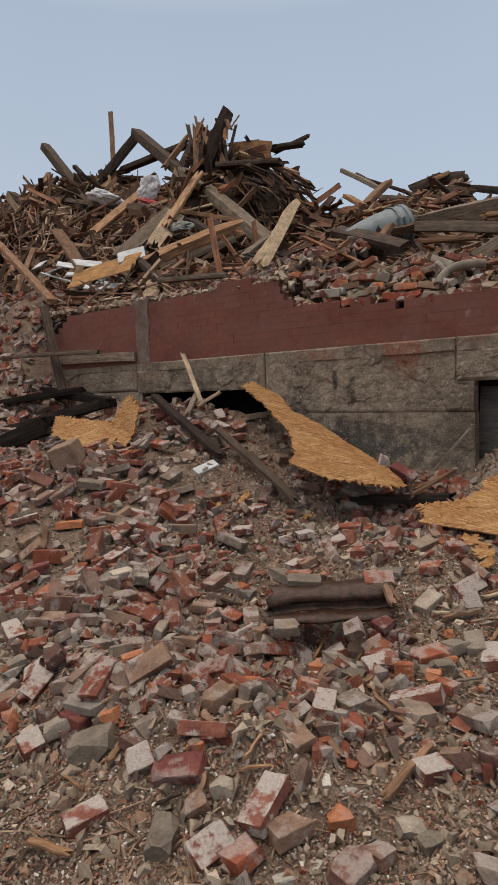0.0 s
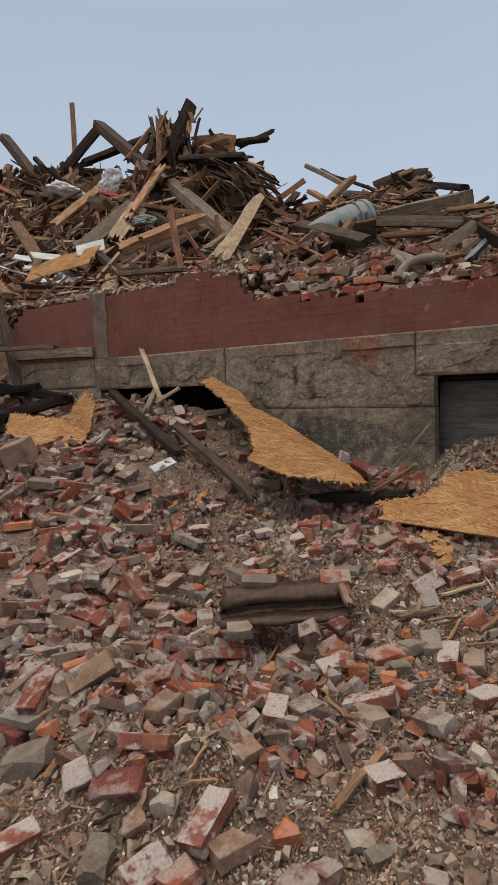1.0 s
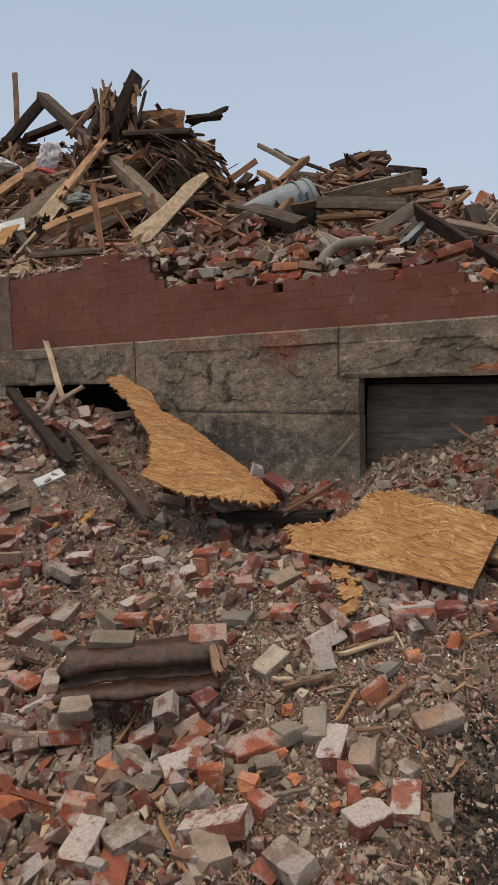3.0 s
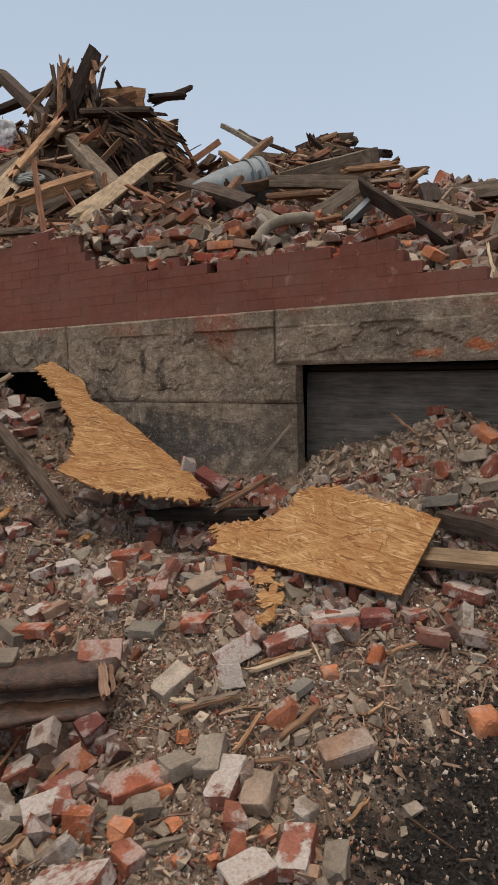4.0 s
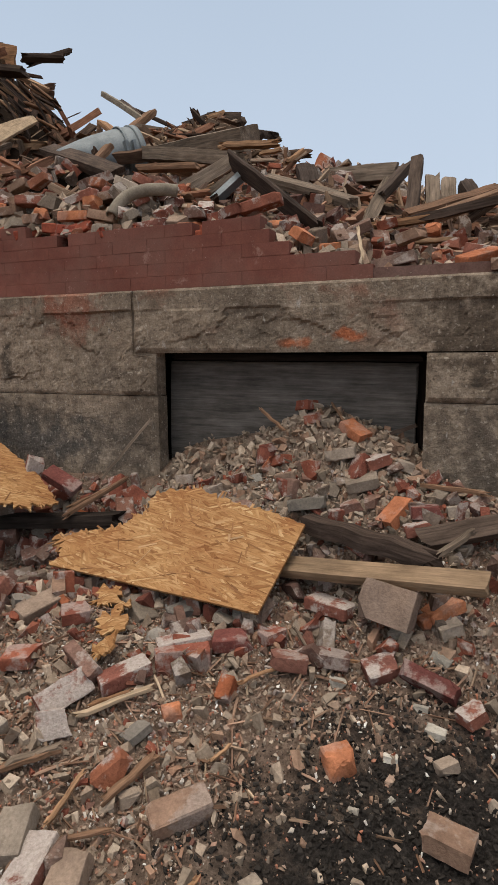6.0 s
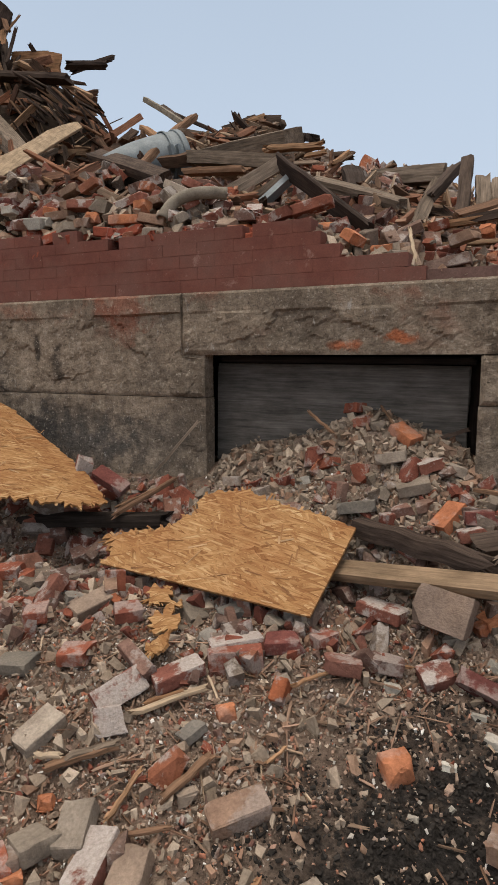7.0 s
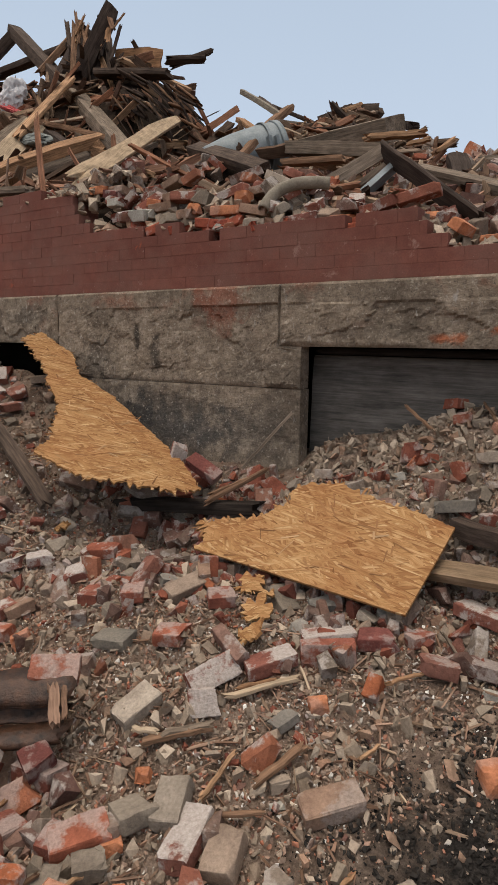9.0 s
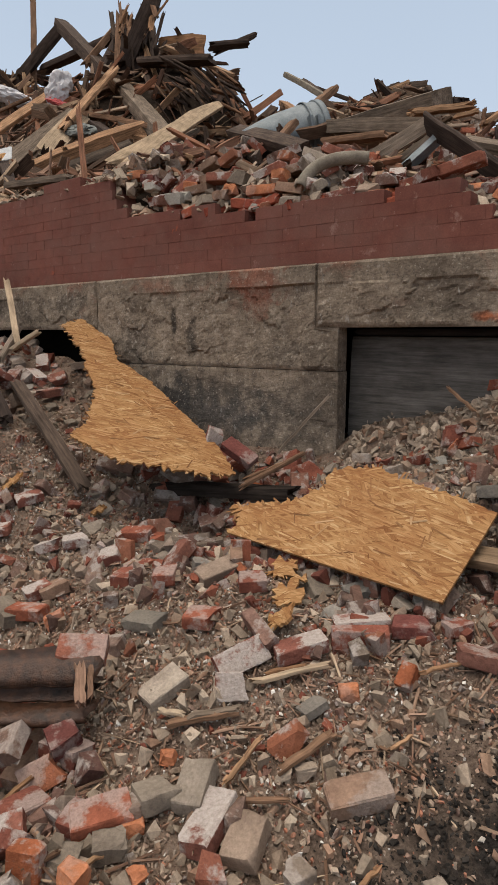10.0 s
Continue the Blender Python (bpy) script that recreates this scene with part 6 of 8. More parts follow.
timber("stick", (-1.577, 2.818, -0.438), (-1.668, 3.104, -0.452), 0.015, 0.008, M_WOOD_TAN, "tan splinter between bricks", jag=0.08, chips=0.35)
timber("stick", (-3.925, 2.659, -0.234), (-4.270, 2.903, -0.080), 0.040, 0.018, M_WOOD_BROWN, "brown board end stuck between bricks", jag=0.08, chips=0.35)
timber("stick", (-3.949, 2.848, -0.158), (-3.688, 2.750, -0.259), 0.040, 0.018, M_WOOD_GREY, "grey board end between bricks", jag=0.08, chips=0.35)
timber("stick", (-1.550, 1.872, -0.460), (-1.446, 1.949, -0.448), 0.012, 0.008, M_WOOD_TAN, "tan splinter lying on rubble", jag=0.08, chips=0.35)
timber("stick", (-2.739, 3.052, -0.388), (-2.456, 3.115, -0.423), 0.025, 0.011, M_WOOD_DARK, "dark thin board under rubble", jag=0.08, chips=0.35)
timber("stick", (-1.989, 2.543, -0.489), (-2.152, 2.798, -0.491), 0.030, 0.013, M_WOOD_GREY, "grey board end between bricks", jag=0.08, chips=0.35)
timber("stick", (-1.543, 1.896, -0.445), (-1.534, 2.019, -0.372), 0.012, 0.008, M_WOOD_TAN, "tan splinter lying on rubble", jag=0.08, chips=0.35)
timber("stick", (-1.613, 2.723, -0.445), (-1.426, 2.695, -0.475), 0.012, 0.008, M_WOOD_TAN, "tan splinter lying on rubble", jag=0.08, chips=0.35)
timber("stick", (-2.357, 1.822, -0.486), (-2.225, 1.964, -0.381), 0.012, 0.008, M_WOOD_TAN, "tan splinter lying on rubble", jag=0.08, chips=0.35)
timber("stick", (-1.265, 2.934, -0.449), (-1.263, 3.056, -0.447), 0.014, 0.008, M_WOOD_TAN, "tan splinter lying on rubble", jag=0.08, chips=0.35)
timber("stick", (-1.389, 2.862, -0.450), (-1.343, 2.955, -0.440), 0.014, 0.008, M_WOOD_BROWN, "brown splinter lying on rubble", jag=0.08, chips=0.35)
timber("stick", (-1.159, 2.902, -0.436), (-1.071, 2.995, -0.430), 0.020, 0.009, M_WOOD_GREY, "grey lath lying on rubble", jag=0.08, chips=0.35)
timber("stick", (-1.299, 3.748, -0.294), (-1.180, 3.855, -0.273), 0.020, 0.009, M_WOOD_TAN, "tan lath lying beside a brick", jag=0.08, chips=0.35)

# ---- steel drum ----
def steel_drum(a, b, r0, r1):
    thing = tagged(new("steel_drum"), "dented grey galvanized steel drum lying on its side in debris", "drum")
    thing.matrix_world = along(a, b)
    length = (Vector(b) - Vector(a)).length

    def shell(name, knots, label="", segs=36):
        bm = bmesh.new()
        rings = []
        for x, rad in knots:
            rings.append([bm.verts.new((x, rad * math.cos(2 * math.pi * k / segs) * (1 + 0.05 * noise.noise(Vector((x * 3, math.cos(6.283 * k / segs) * 1.5, math.sin(6.283 * k / segs) * 1.5)))),
                                        rad * math.sin(2 * math.pi * k / segs) * (1 + 0.05 * noise.noise(Vector((x * 3 + 9, math.cos(6.283 * k / segs) * 1.5, math.sin(6.283 * k / segs) * 1.5)))))) for k in range(segs)])
        for p, q in zip(rings, rings[1:]):
            for k in range(segs):
                bm.faces.new((p[k], q[k], q[(k + 1) % segs], p[(k + 1) % segs]))
        bmesh.ops.recalc_face_normals(bm, faces=bm.faces[:])
        return part(name, bm, M_ZINC, thing, label, smooth=True)

    h = length / 2
    n = 12
    shell("body", [(-h, 0.02)] + [(-h + length * i / n, r0 + (r1 - r0) * math.sin(i / n * 1.571)) for i in range(n + 1)] + [(h - 0.001, 0.02)])
    for x, w, extra in ((h - 0.02, 0.03, 0.014), (h - 0.17, 0.012, 0.008)):
        shell("band", [(x - w, r1), (x - w, r1 + extra), (x + w, r1 + extra), (x + w, r1 - 0.02)], "raised steel band")
    for x in (h - 0.12, h - 0.2):
        bm = bmesh.new()
        box(bm, x - 0.015, x + 0.015, -r1 * 0.98 - 0.05, -r1 * 0.8, -0.12, 0.08)
        part("bracket", bm, M_ZINC, thing)
    return thing


steel_drum((-4.14, 7.25, 2.73), (-3.70, 7.90, 2.90), 0.10, 0.27)


# ---- rusty channel half buried in the slope ----
def rusty_channel(a, b):
    thing = tagged(new("steel_channel"), "rusty brown steel channel half buried in brick rubble", "steel channel")
    thing.matrix_world = along(a, b, 12)
    half = (Vector(b) - Vector(a)).length / 2

    def strip(name, prof, th, seed):
        bm = bmesh.new()
        n = 26
        rows = []
        for i in range(n + 1):
            x = -half + 2 * half * i / n
            row = []
            for y, z in prof + [(y, z - th) for y, z in reversed(prof)]:
                k = noise.noise(Vector((x * 7, y * 14, seed)))
                edge = 0.06 * noise.noise(Vector((y * 30, seed, 4))) if i in (0, n) else 0
                row.append(bm.verts.new((x + edge, y + k * 0.011, z + k * 0.014 + 0.005 * noise.noise(Vector((x * 40, y * 40, seed))))))
            rows.append(row)
        m = len(rows[0])
        for p, q in zip(rows, rows[1:]):
            for k in range(m):
                bm.faces.new((p[k], q[k], q[(k + 1) % m], p[(k + 1) % m]))
        bm.faces.new(rows[0])
        bm.faces.new(rows[-1][::-1])
        bmesh.ops.recalc_face_normals(bm, faces=bm.faces[:])
        part(name, bm, M_RUST, thing, smooth=True)

    strip("web", [(-0.04, 0.006), (-0.012, 0.012), (0.004, 0.028), (-0.004, 0.046), (-0.03, 0.058), (-0.034, 0.066), (-0.018, 0.084), (0.008, 0.102), (0.03, 0.11), (0.08, 0.112)], 0.008, 1)
    strip("flange", [(-0.128, -0.014), (-0.126, -0.005), (-0.115, 0.002), (-0.09, 0.006), (-0.0405, 0.005)], 0.008, 2)
    return thing


rusty_channel((-2.20, 2.93, -0.33), (-1.68, 3.35, -0.31))


def concrete_block(x, y, z, s, yaw):
    """A squarish cast block, chipped at its corners."""
    bm = chipped(77, s, s * 0.9, s * 0.85, 3, 0.008, 0.12, 0.002)
    ob = new("concrete_block", mesh_of(bm, "concrete_block", M_CHUNK))
    ob.matrix_world = pose(x, y, z, 12, -18, yaw)
    return tagged(ob, "squarish grey concrete block lying among bricks", "concrete block")


def plywood_piece(centre, w, d, rot):
    bm = timber_bm(78, w, d, 0.02, 0.06, 6, 0.02, 0.1)
    ob = new("plywood_sheet", mesh_of(bm, "plywood_sheet", M_WOOD_HONEY, True))
    ob.matrix_world = pose(*centre, *rot)
    return tagged(ob, "torn yellow plywood sheet lying on the heap", "plywood")


# ---- clay pipe bend on the wall top ----
def bent_pipe(points, radius):
    cu = bpy.data.curves.new("pipe", "CURVE")
    cu.dimensions = "3D"
    sp = cu.splines.new("NURBS")
    sp.points.add(len(points) - 1)
    for p, q in zip(sp.points, points):
        p.co = (*q, 1)
    sp.use_endpoint_u, sp.order_u = True, 3
    cu.bevel_depth, cu.bevel_resolution, cu.resolution_u = radius, 5, 10
    ob = bpy.data.objects.new("tmp", cu)
    me = bpy.data.meshes.new_from_object(ob)
    bpy.data.objects.remove(ob)
    me.polygons.foreach_set("use_smooth", [True] * len(me.polygons))
    me.materials.clear()
    pipe = new("drain_pipe", finish(me, M_HOSE))
    so = pipe.modifiers.new("thickness", "SOLIDIFY")
    so.thickness, so.offset = 0.008, -1
    return tagged(pipe, "bent grey clay drain pipe lying on loose bricks", "pipe")


bent_pipe([(-2.17, 5.26, 1.68), (-2.16, 5.32, 1.77), (-2.08, 5.38, 1.83), (-1.97, 5.44, 1.85), (-1.87, 5.50, 1.84)], 0.036)


# ---- gutter, white boards, plastic bag, sheeting ----
def gutter(a, b, w=0.09):
    bm = bmesh.new()
    length = (Vector(b) - Vector(a)).length
    prof = [(-w / 2, 0.04), (-w / 2, 0), (w / 2, 0), (w / 2, 0.04), (w / 2 - 0.004, 0.04), (w / 2 - 0.004, 0.004), (-w / 2 + 0.004, 0.004), (-w / 2 + 0.004, 0.04)]
    ends = [[bm.verts.new((s * length / 2, y, z)) for y, z in prof] for s in (-1, 1)]
    for k in range(8):
        bm.faces.new((ends[0][k], ends[1][k], ends[1][(k + 1) % 8], ends[0][(k + 1) % 8]))
    bm.faces.new(ends[0][::-1])
    bm.faces.new(ends[1])
    ob = new("metal_channel", mesh_of(bm, "metal_channel", M_ZINC))
    ob.matrix_world = along(a, b, -40)
    return tagged(ob, "light grey sheet metal channel under a dark board", "metal channel")


def crumpled(name, centre, size, mat, seed, label, category, flat=1.0, rot=(0, 0, 0), amp=0.35):
    bm = bmesh.new()
    bmesh.ops.create_icosphere(bm, subdivisions=4, radius=0.5)
    for v in bm.verts:
        p = v.co * 3.1 + Vector((seed, 0, 0))
        k = 1 + amp * noise.noise(p) + amp * 0.7 * abs(noise.noise(p * 2.3)) - amp * 0.4 * abs(noise.noise(p * 5))
        v.co = Vector((v.co.x * size[0] * k, v.co.y * size[1] * k, v.co.z * size[2] * k * flat))
    ob = new(name, mesh_of(bm, name, mat))
    ob.matrix_world = pose(*centre, *rot)
    return tagged(ob, label, category)


def white_board(centre, w, d, rot, seed):
    ob = new("white_board", mesh_of(chipped(seed, w, d, 0.014, 3, 0.003, 0.6, 0.006), "white_board", M_BOARD))
    ob.matrix_world = pose(*centre, *rot)
    return tagged(ob, "broken piece of white board lying on splintered laths", "board piece", "white board pieces")


gutter((-1.80, 5.85, 1.83), (-1.65, 6.0, 2.02), 0.07)
bag = crumpled("plastic_bag", (-10.2, 9.6, 5.2), (0.5, 0.36, 0.6), M_PLASTIC, 3, "crumpled white plastic bag with a red stripe caught in debris", "plastic bag", 1.0, (10, 20, 30))
patch = crumpled("stripe", (0, 0, 0), (0.64, 0.42, 0.14), M_REDPLASTIC, 3, "red stripe", "", 1.0)
patch.parent, patch.matrix_basis = bag, pose(0.1, 0, -0.2)
crumpled("plastic_bag", (-11.6, 9.6, 5.35), (0.8, 0.4, 0.35), M_PLASTIC, 8, "flattened white plastic sheet caught in debris", "plastic bag", 0.8, (0, 15, 60))
crumpled("sheeting", (-8.3, 8.5, 3.9), (0.7, 0.4, 0.22), M_FOIL, 5, "crumpled grey sheeting under planks", "sheeting", 0.8, (20, 10, 0))
crumpled("sheeting", (-5.2, 6.5, 2.3), (0.7, 0.4, 0.3), M_TAR, 6, "crumpled black sheeting between bricks and planks", "sheeting", 0.8, (20, 10, 0))
crumpled("sheeting", (-4.9, 7.2, 2.55), (1.2, 0.5, 0.4), M_TAR, 7, "crumpled black sheeting beside the steel drum", "sheeting", 0.6, (10, 10, 20))
white_board((-9.35, 6.50, 2.99), 0.42, 0.30, (20, -15, 20), 8000)
white_board((-8.87, 6.50, 3.03), 0.30, 0.25, (27, 8, 50), 8001)
white_board((-8.25, 6.50, 2.96), 0.50, 0.25, (34, 1, 70), 8002)
white_board((-7.65, 6.50, 2.85), 0.60, 0.40, (41, -6, 10), 8003)
white_board((-7.29, 6.50, 2.94), 0.40, 0.25, (48, -13, 40), 8004)
white_board((-9.16, 6.50, 2.88), 0.50, 0.12, (25, 10, 80), 8005)
white_board((-8.52, 6.50, 2.84), 0.45, 0.14, (32, 3, 35), 8006)
white_board((-9.63, 6.50, 3.15), 0.25, 0.20, (39, -4, 0), 8007)
white_board((-8.21, 6.50, 2.67), 0.40, 0.20, (46, -11, 60), 8008)
r_board = random.Random(41)
for i in range(22):
    x, y = r_board.uniform(-9.9, -7.2), r_board.uniform(6.1, 6.7)
    white_board((x, y, heap(x, y) + r_board.uniform(0.16, 0.3)), r_board.uniform(0.12, 0.34), r_board.uniform(0.05, 0.16), (r_board.uniform(10, 60), r_board.uniform(-25, 25), r_board.uniform(0, 180)), 8020 + i)
concrete_block(-4.88, 3.55, 0.37, 0.24, 30)
plywood_piece((-7.7, 6.3, 2.74), 1.4, 0.38, (52, -4, 6))


# ---- loose bricks and stones laid one by one ----
BRICK_KINDS = {"brick": (M_BRICK, "broken red brick with mortar crumbs lying on rubble"), "limed": (M_BRICK_LIMED, "red brick with white lime mortar on its face"),
               "orange": (M_BRICK_ORANGE, "broken bright orange brick lying on dirt"), "dark": (M_BRICK_DARK, "dark red brick lying on rubble"),
               "tan": (M_BRICK_TAN, "dusty tan brick lying on rubble"), "grey": (M_CHUNK, "brick coated in grey mortar lying on rubble"), "white": (M_BOARD, "white-faced brick lying on gravel")}
STONE_KINDS = {"stone": (M_CHUNK, "broken pale grey stone lying on rubble"), "slab": (M_BLUESTONE, "flat piece of dark grey stone lying on bricks"),
               "wedge": (M_CHUNK, "wedge-shaped buff stone lying on the dirt"),
               "chip": (M_PALE_STONE, "small white stone chip lying on the dirt")}
taken = []
loose_seed = [2000]


def battered(me, seed, amp=0.0035):
    """Uneven faces and knocked edges on a brick or stone."""
    bm = bmesh.new()
    bm.from_mesh(me)
    for _ in range(2):
        bmesh.ops.subdivide_edges(bm, edges=[e for e in bm.edges if e.calc_length() > 0.03], cuts=1)
        bmesh.ops.triangulate(bm, faces=bm.faces[:])
    off = Vector((seed * 1.37, seed * 0.71, 0))
    bm.normal_update()
    for v in bm.verts:
        p = v.co + off
        v.co += v.normal * amp * (noise.noise(p * 28) + 0.7 * noise.noise(p * 70) - 0.2)
    bm.to_mesh(me)
    bm.free()
    me.polygons.foreach_set("use_smooth", [True] * len(me.polygons))
    me.set_sharp_from_angle(angle=radians(28))


def laid(kind, a, b, roll=0):
    """A brick or stone whose length runs from a to b."""
    loose_seed[0] += 1
    seed = loose_seed[0]
    r = random.Random(seed)
    a, b = Vector(a), Vector(b)
    length = (b - a).length * 0.93
    if kind in BRICK_KINDS:
        mat, label = BRICK_KINDS[kind]
        if kind == "orange" and length < 0.12:
            bm = chipped(seed, length * 0.86, length * 0.8, length * 0.7, 6, 0.009, 0.26, 0.003)
        elif length > 0.14:
            bm = brick_bm(seed, length)
        else:
            bm = brick_bm(seed, max(length * 1.1, 0.06), True)
            if length < 0.09:
                bmesh.ops.scale(bm, vec=(1, 0.75, 0.85), verts=bm.verts[:])
        ob = tagged(new("brick", mesh_of(bm, "brick", mat)), label, "brick", "loose bricks")
    else:
        mat, label = STONE_KINDS[kind]
        shape = {"stone": (1, 0.72, 0.6), "slab": (1, 0.7, 0.3), "wedge": (1.0, 0.55, 0.4), "chip": (1.0, 0.6, 0.5)}[kind]
        length *= 0.85
        bm = chipped(seed, length * shape[0], length * shape[1], length * shape[2], 4 if length > 0.07 else 3, 0.002, 0.27, 0.003)
        ob = tagged(new("stone", mesh_of(bm, "stone", mat)), label, "stone", "loose stones")
    battered(ob.data, seed)
    ob.matrix_world = Matrix.Translation((0, 0, -0.008)) @ along(a, b, roll + r.uniform(-10, 10))
    c = (a + b) / 2
    taken.append((c.x, c.y, max(0.05, length * 0.5)))
    return ob


laid("limed", (-1.977, 1.440, -0.605), (-1.921, 1.590, -0.584))
laid("limed", (-2.476, 1.584, -0.563), (-2.458, 1.686, -0.544), 20)
laid("grey", (-2.463, 1.695, -0.537), (-2.411, 1.773, -0.506))
laid("stone", (-2.303, 1.693, -0.580), (-2.123, 1.817, -0.506))
laid("slab", (-2.268, 1.872, -0.455), (-2.497, 1.850, -0.471))
laid("dark", (-2.316, 1.804, -0.502), (-2.447, 1.794, -0.494))
laid("orange", (-2.270, 1.843, -0.486), (-2.192, 1.878, -0.452))
laid("limed", (-2.778, 1.797, -0.522), (-2.784, 1.927, -0.436), 20)
laid("brick", (-2.651, 1.883, -0.458), (-2.538, 1.912, -0.428))
laid("stone", (-2.541, 1.978, -0.406), (-2.638, 2.103, -0.364))
laid("tan", (-2.277, 1.993, -0.368), (-2.150, 2.139, -0.259), 40)
laid("limed", (-2.071, 1.940, -0.411), (-2.144, 2.144, -0.365), 20)
laid("limed", (-1.642, 1.959, -0.380), (-1.854, 1.901, -0.411), 30)
laid("tan", (-1.817, 2.007, -0.354), (-1.815, 2.141, -0.338))
laid("brick", (-1.942, 2.007, -0.355), (-1.904, 2.051, -0.338))
laid("brick", (-2.081, 2.216, -0.388), (-1.881, 2.239, -0.295), 20)
laid("chip", (-2.132, 2.540, -0.510), (-2.081, 2.625, -0.516))
laid("stone", (-1.747, 2.071, -0.372), (-1.693, 2.154, -0.379))
laid("dark", (-1.865, 1.758, -0.517), (-1.667, 1.838, -0.470), 20)
laid("limed", (-1.980, 1.734, -0.520), (-1.912, 1.803, -0.486), 40)
laid("orange", (-1.781, 1.860, -0.450), (-1.715, 1.901, -0.432))
laid("stone", (-1.621, 1.806, -0.520), (-1.535, 1.853, -0.491))
laid("tan", (-1.656, 1.721, -0.560), (-1.608, 1.771, -0.528), 20)
laid("wedge", (-1.598, 1.521, -0.592), (-1.703, 1.685, -0.580))
laid("limed", (-1.472, 1.558, -0.557), (-1.441, 1.696, -0.534), 30)
laid("brick", (-1.369, 1.611, -0.560), (-1.354, 1.731, -0.554))
laid("limed", (-1.392, 1.736, -0.536), (-1.417, 1.942, -0.463))
laid("tan", (-1.326, 1.768, -0.546), (-1.273, 1.897, -0.541))
laid("orange", (-1.234, 1.938, -0.558), (-1.163, 2.011, -0.550))
laid("tan", (-1.395, 2.086, -0.431), (-1.601, 2.145, -0.372))
laid("limed", (-1.510, 2.363, -0.460), (-1.594, 2.543, -0.461))
laid("brick", (-1.492, 2.490, -0.473), (-1.454, 2.617, -0.469))
laid("stone", (-1.159, 2.613, -0.509), (-1.304, 2.718, -0.488))
laid("brick", (-0.917, 2.709, -0.463), (-1.077, 2.768, -0.491))
laid("stone", (-1.237, 2.418, -0.537), (-1.208, 2.482, -0.523))
laid("limed", (-1.086, 2.338, -0.533), (-1.021, 2.441, -0.533))
laid("chip", (-1.284, 2.039, -0.515), (-1.320, 2.088, -0.495))
laid("chip", (-1.234, 2.068, -0.525), (-1.211, 2.121, -0.532))
laid("brick", (-1.396, 3.012, -0.427), (-1.302, 3.161, -0.415))
laid("orange", (-1.230, 2.942, -0.453), (-1.316, 2.924, -0.456))
laid("limed", (-1.086, 3.157, -0.443), (-1.131, 3.351, -0.412))
laid("limed", (-1.555, 2.805, -0.438), (-1.460, 2.935, -0.415), 20)
laid("tan", (-1.741, 3.060, -0.519), (-1.819, 3.257, -0.453))
laid("brick", (-1.556, 3.199, -0.408), (-1.727, 3.186, -0.426))
laid("brick", (-2.047, 3.071, -0.464), (-2.181, 2.992, -0.452))
laid("stone", (-2.261, 2.865, -0.460), (-2.255, 3.013, -0.459))
laid("limed", (-1.902, 3.009, -0.551), (-1.808, 3.085, -0.493))
laid("orange", (-1.717, 2.793, -0.475), (-1.851, 2.824, -0.510))
laid("slab", (-2.834, 2.624, -0.442), (-3.104, 2.518, -0.398), 20)
laid("brick", (-2.694, 2.104, -0.362), (-2.757, 2.309, -0.420))
laid("brick", (-2.727, 2.319, -0.430), (-2.663, 2.441, -0.457), 10)
laid("tan", (-3.222, 2.091, -0.325), (-3.036, 2.212, -0.324))
laid("brick", (-3.014, 2.225, -0.323), (-2.993, 2.375, -0.365))
laid("limed", (-2.864, 2.067, -0.347), (-2.859, 2.166, -0.334))
laid("limed", (-3.124, 1.980, -0.383), (-3.333, 2.049, -0.359))
laid("stone", (-2.952, 2.006, -0.406), (-2.849, 2.038, -0.377))
laid("tan", (-2.473, 2.664, -0.473), (-2.619, 2.593, -0.467))
laid("tan", (-2.669, 2.999, -0.420), (-2.788, 2.927, -0.405))
laid("brick", (-2.514, 2.802, -0.446), (-2.644, 2.981, -0.428))
laid("slab", (-2.594, 3.317, -0.425), (-2.808, 3.238, -0.367))
laid("brick", (-3.835, 2.278, -0.361), (-3.831, 2.455, -0.315))
laid("brick", (-3.662, 2.595, -0.324), (-3.481, 2.706, -0.304))
laid("orange", (-3.640, 2.432, -0.387), (-3.665, 2.554, -0.351))
laid("grey", (-3.370, 2.779, -0.286), (-3.317, 2.923, -0.275))
laid("brick", (-2.852, 3.125, -0.363), (-2.862, 3.330, -0.324))
laid("brick", (-2.775, 3.351, -0.343), (-2.857, 3.554, -0.308))
laid("tan", (-3.294, 3.180, -0.275), (-3.236, 3.330, -0.261))
laid("limed", (-3.525, 2.860, -0.234), (-3.550, 3.076, -0.188))
laid("brick", (-3.321, 3.400, -0.236), (-3.250, 3.485, -0.228))
laid("grey", (-3.522, 3.441, -0.126), (-3.394, 3.621, -0.146), 90)
laid("brick", (-3.924, 3.052, -0.105), (-3.832, 3.170, -0.096))
laid("orange", (-4.238, 2.979, -0.082), (-4.052, 3.099, -0.066))
laid("tan", (-3.860, 3.323, -0.059), (-4.059, 3.233, -0.019))
laid("limed", (-3.726, 3.481, -0.056), (-3.933, 3.413, -0.012))
laid("brick", (-3.990, 2.736, -0.192), (-3.981, 2.847, -0.154))
laid("tan", (-4.214, 2.656, -0.164), (-4.224, 2.824, -0.116))
laid("limed", (-4.567, 2.803, -0.064), (-4.439, 2.967, -0.023))
laid("brick", (-4.884, 2.973, 0.082), (-4.916, 3.151, 0.149))
laid("brick", (-4.606, 3.028, 0.050), (-4.638, 3.235, 0.110))
laid("brick", (-4.149, 2.462, -0.252), (-4.091, 2.578, -0.211))
laid("dark", (-3.912, 2.528, -0.271), (-3.862, 2.669, -0.258))
laid("tan", (-3.810, 2.724, -0.244), (-3.763, 2.806, -0.217))
laid("brick", (-3.187, 2.649, -0.365), (-3.141, 2.789, -0.359))
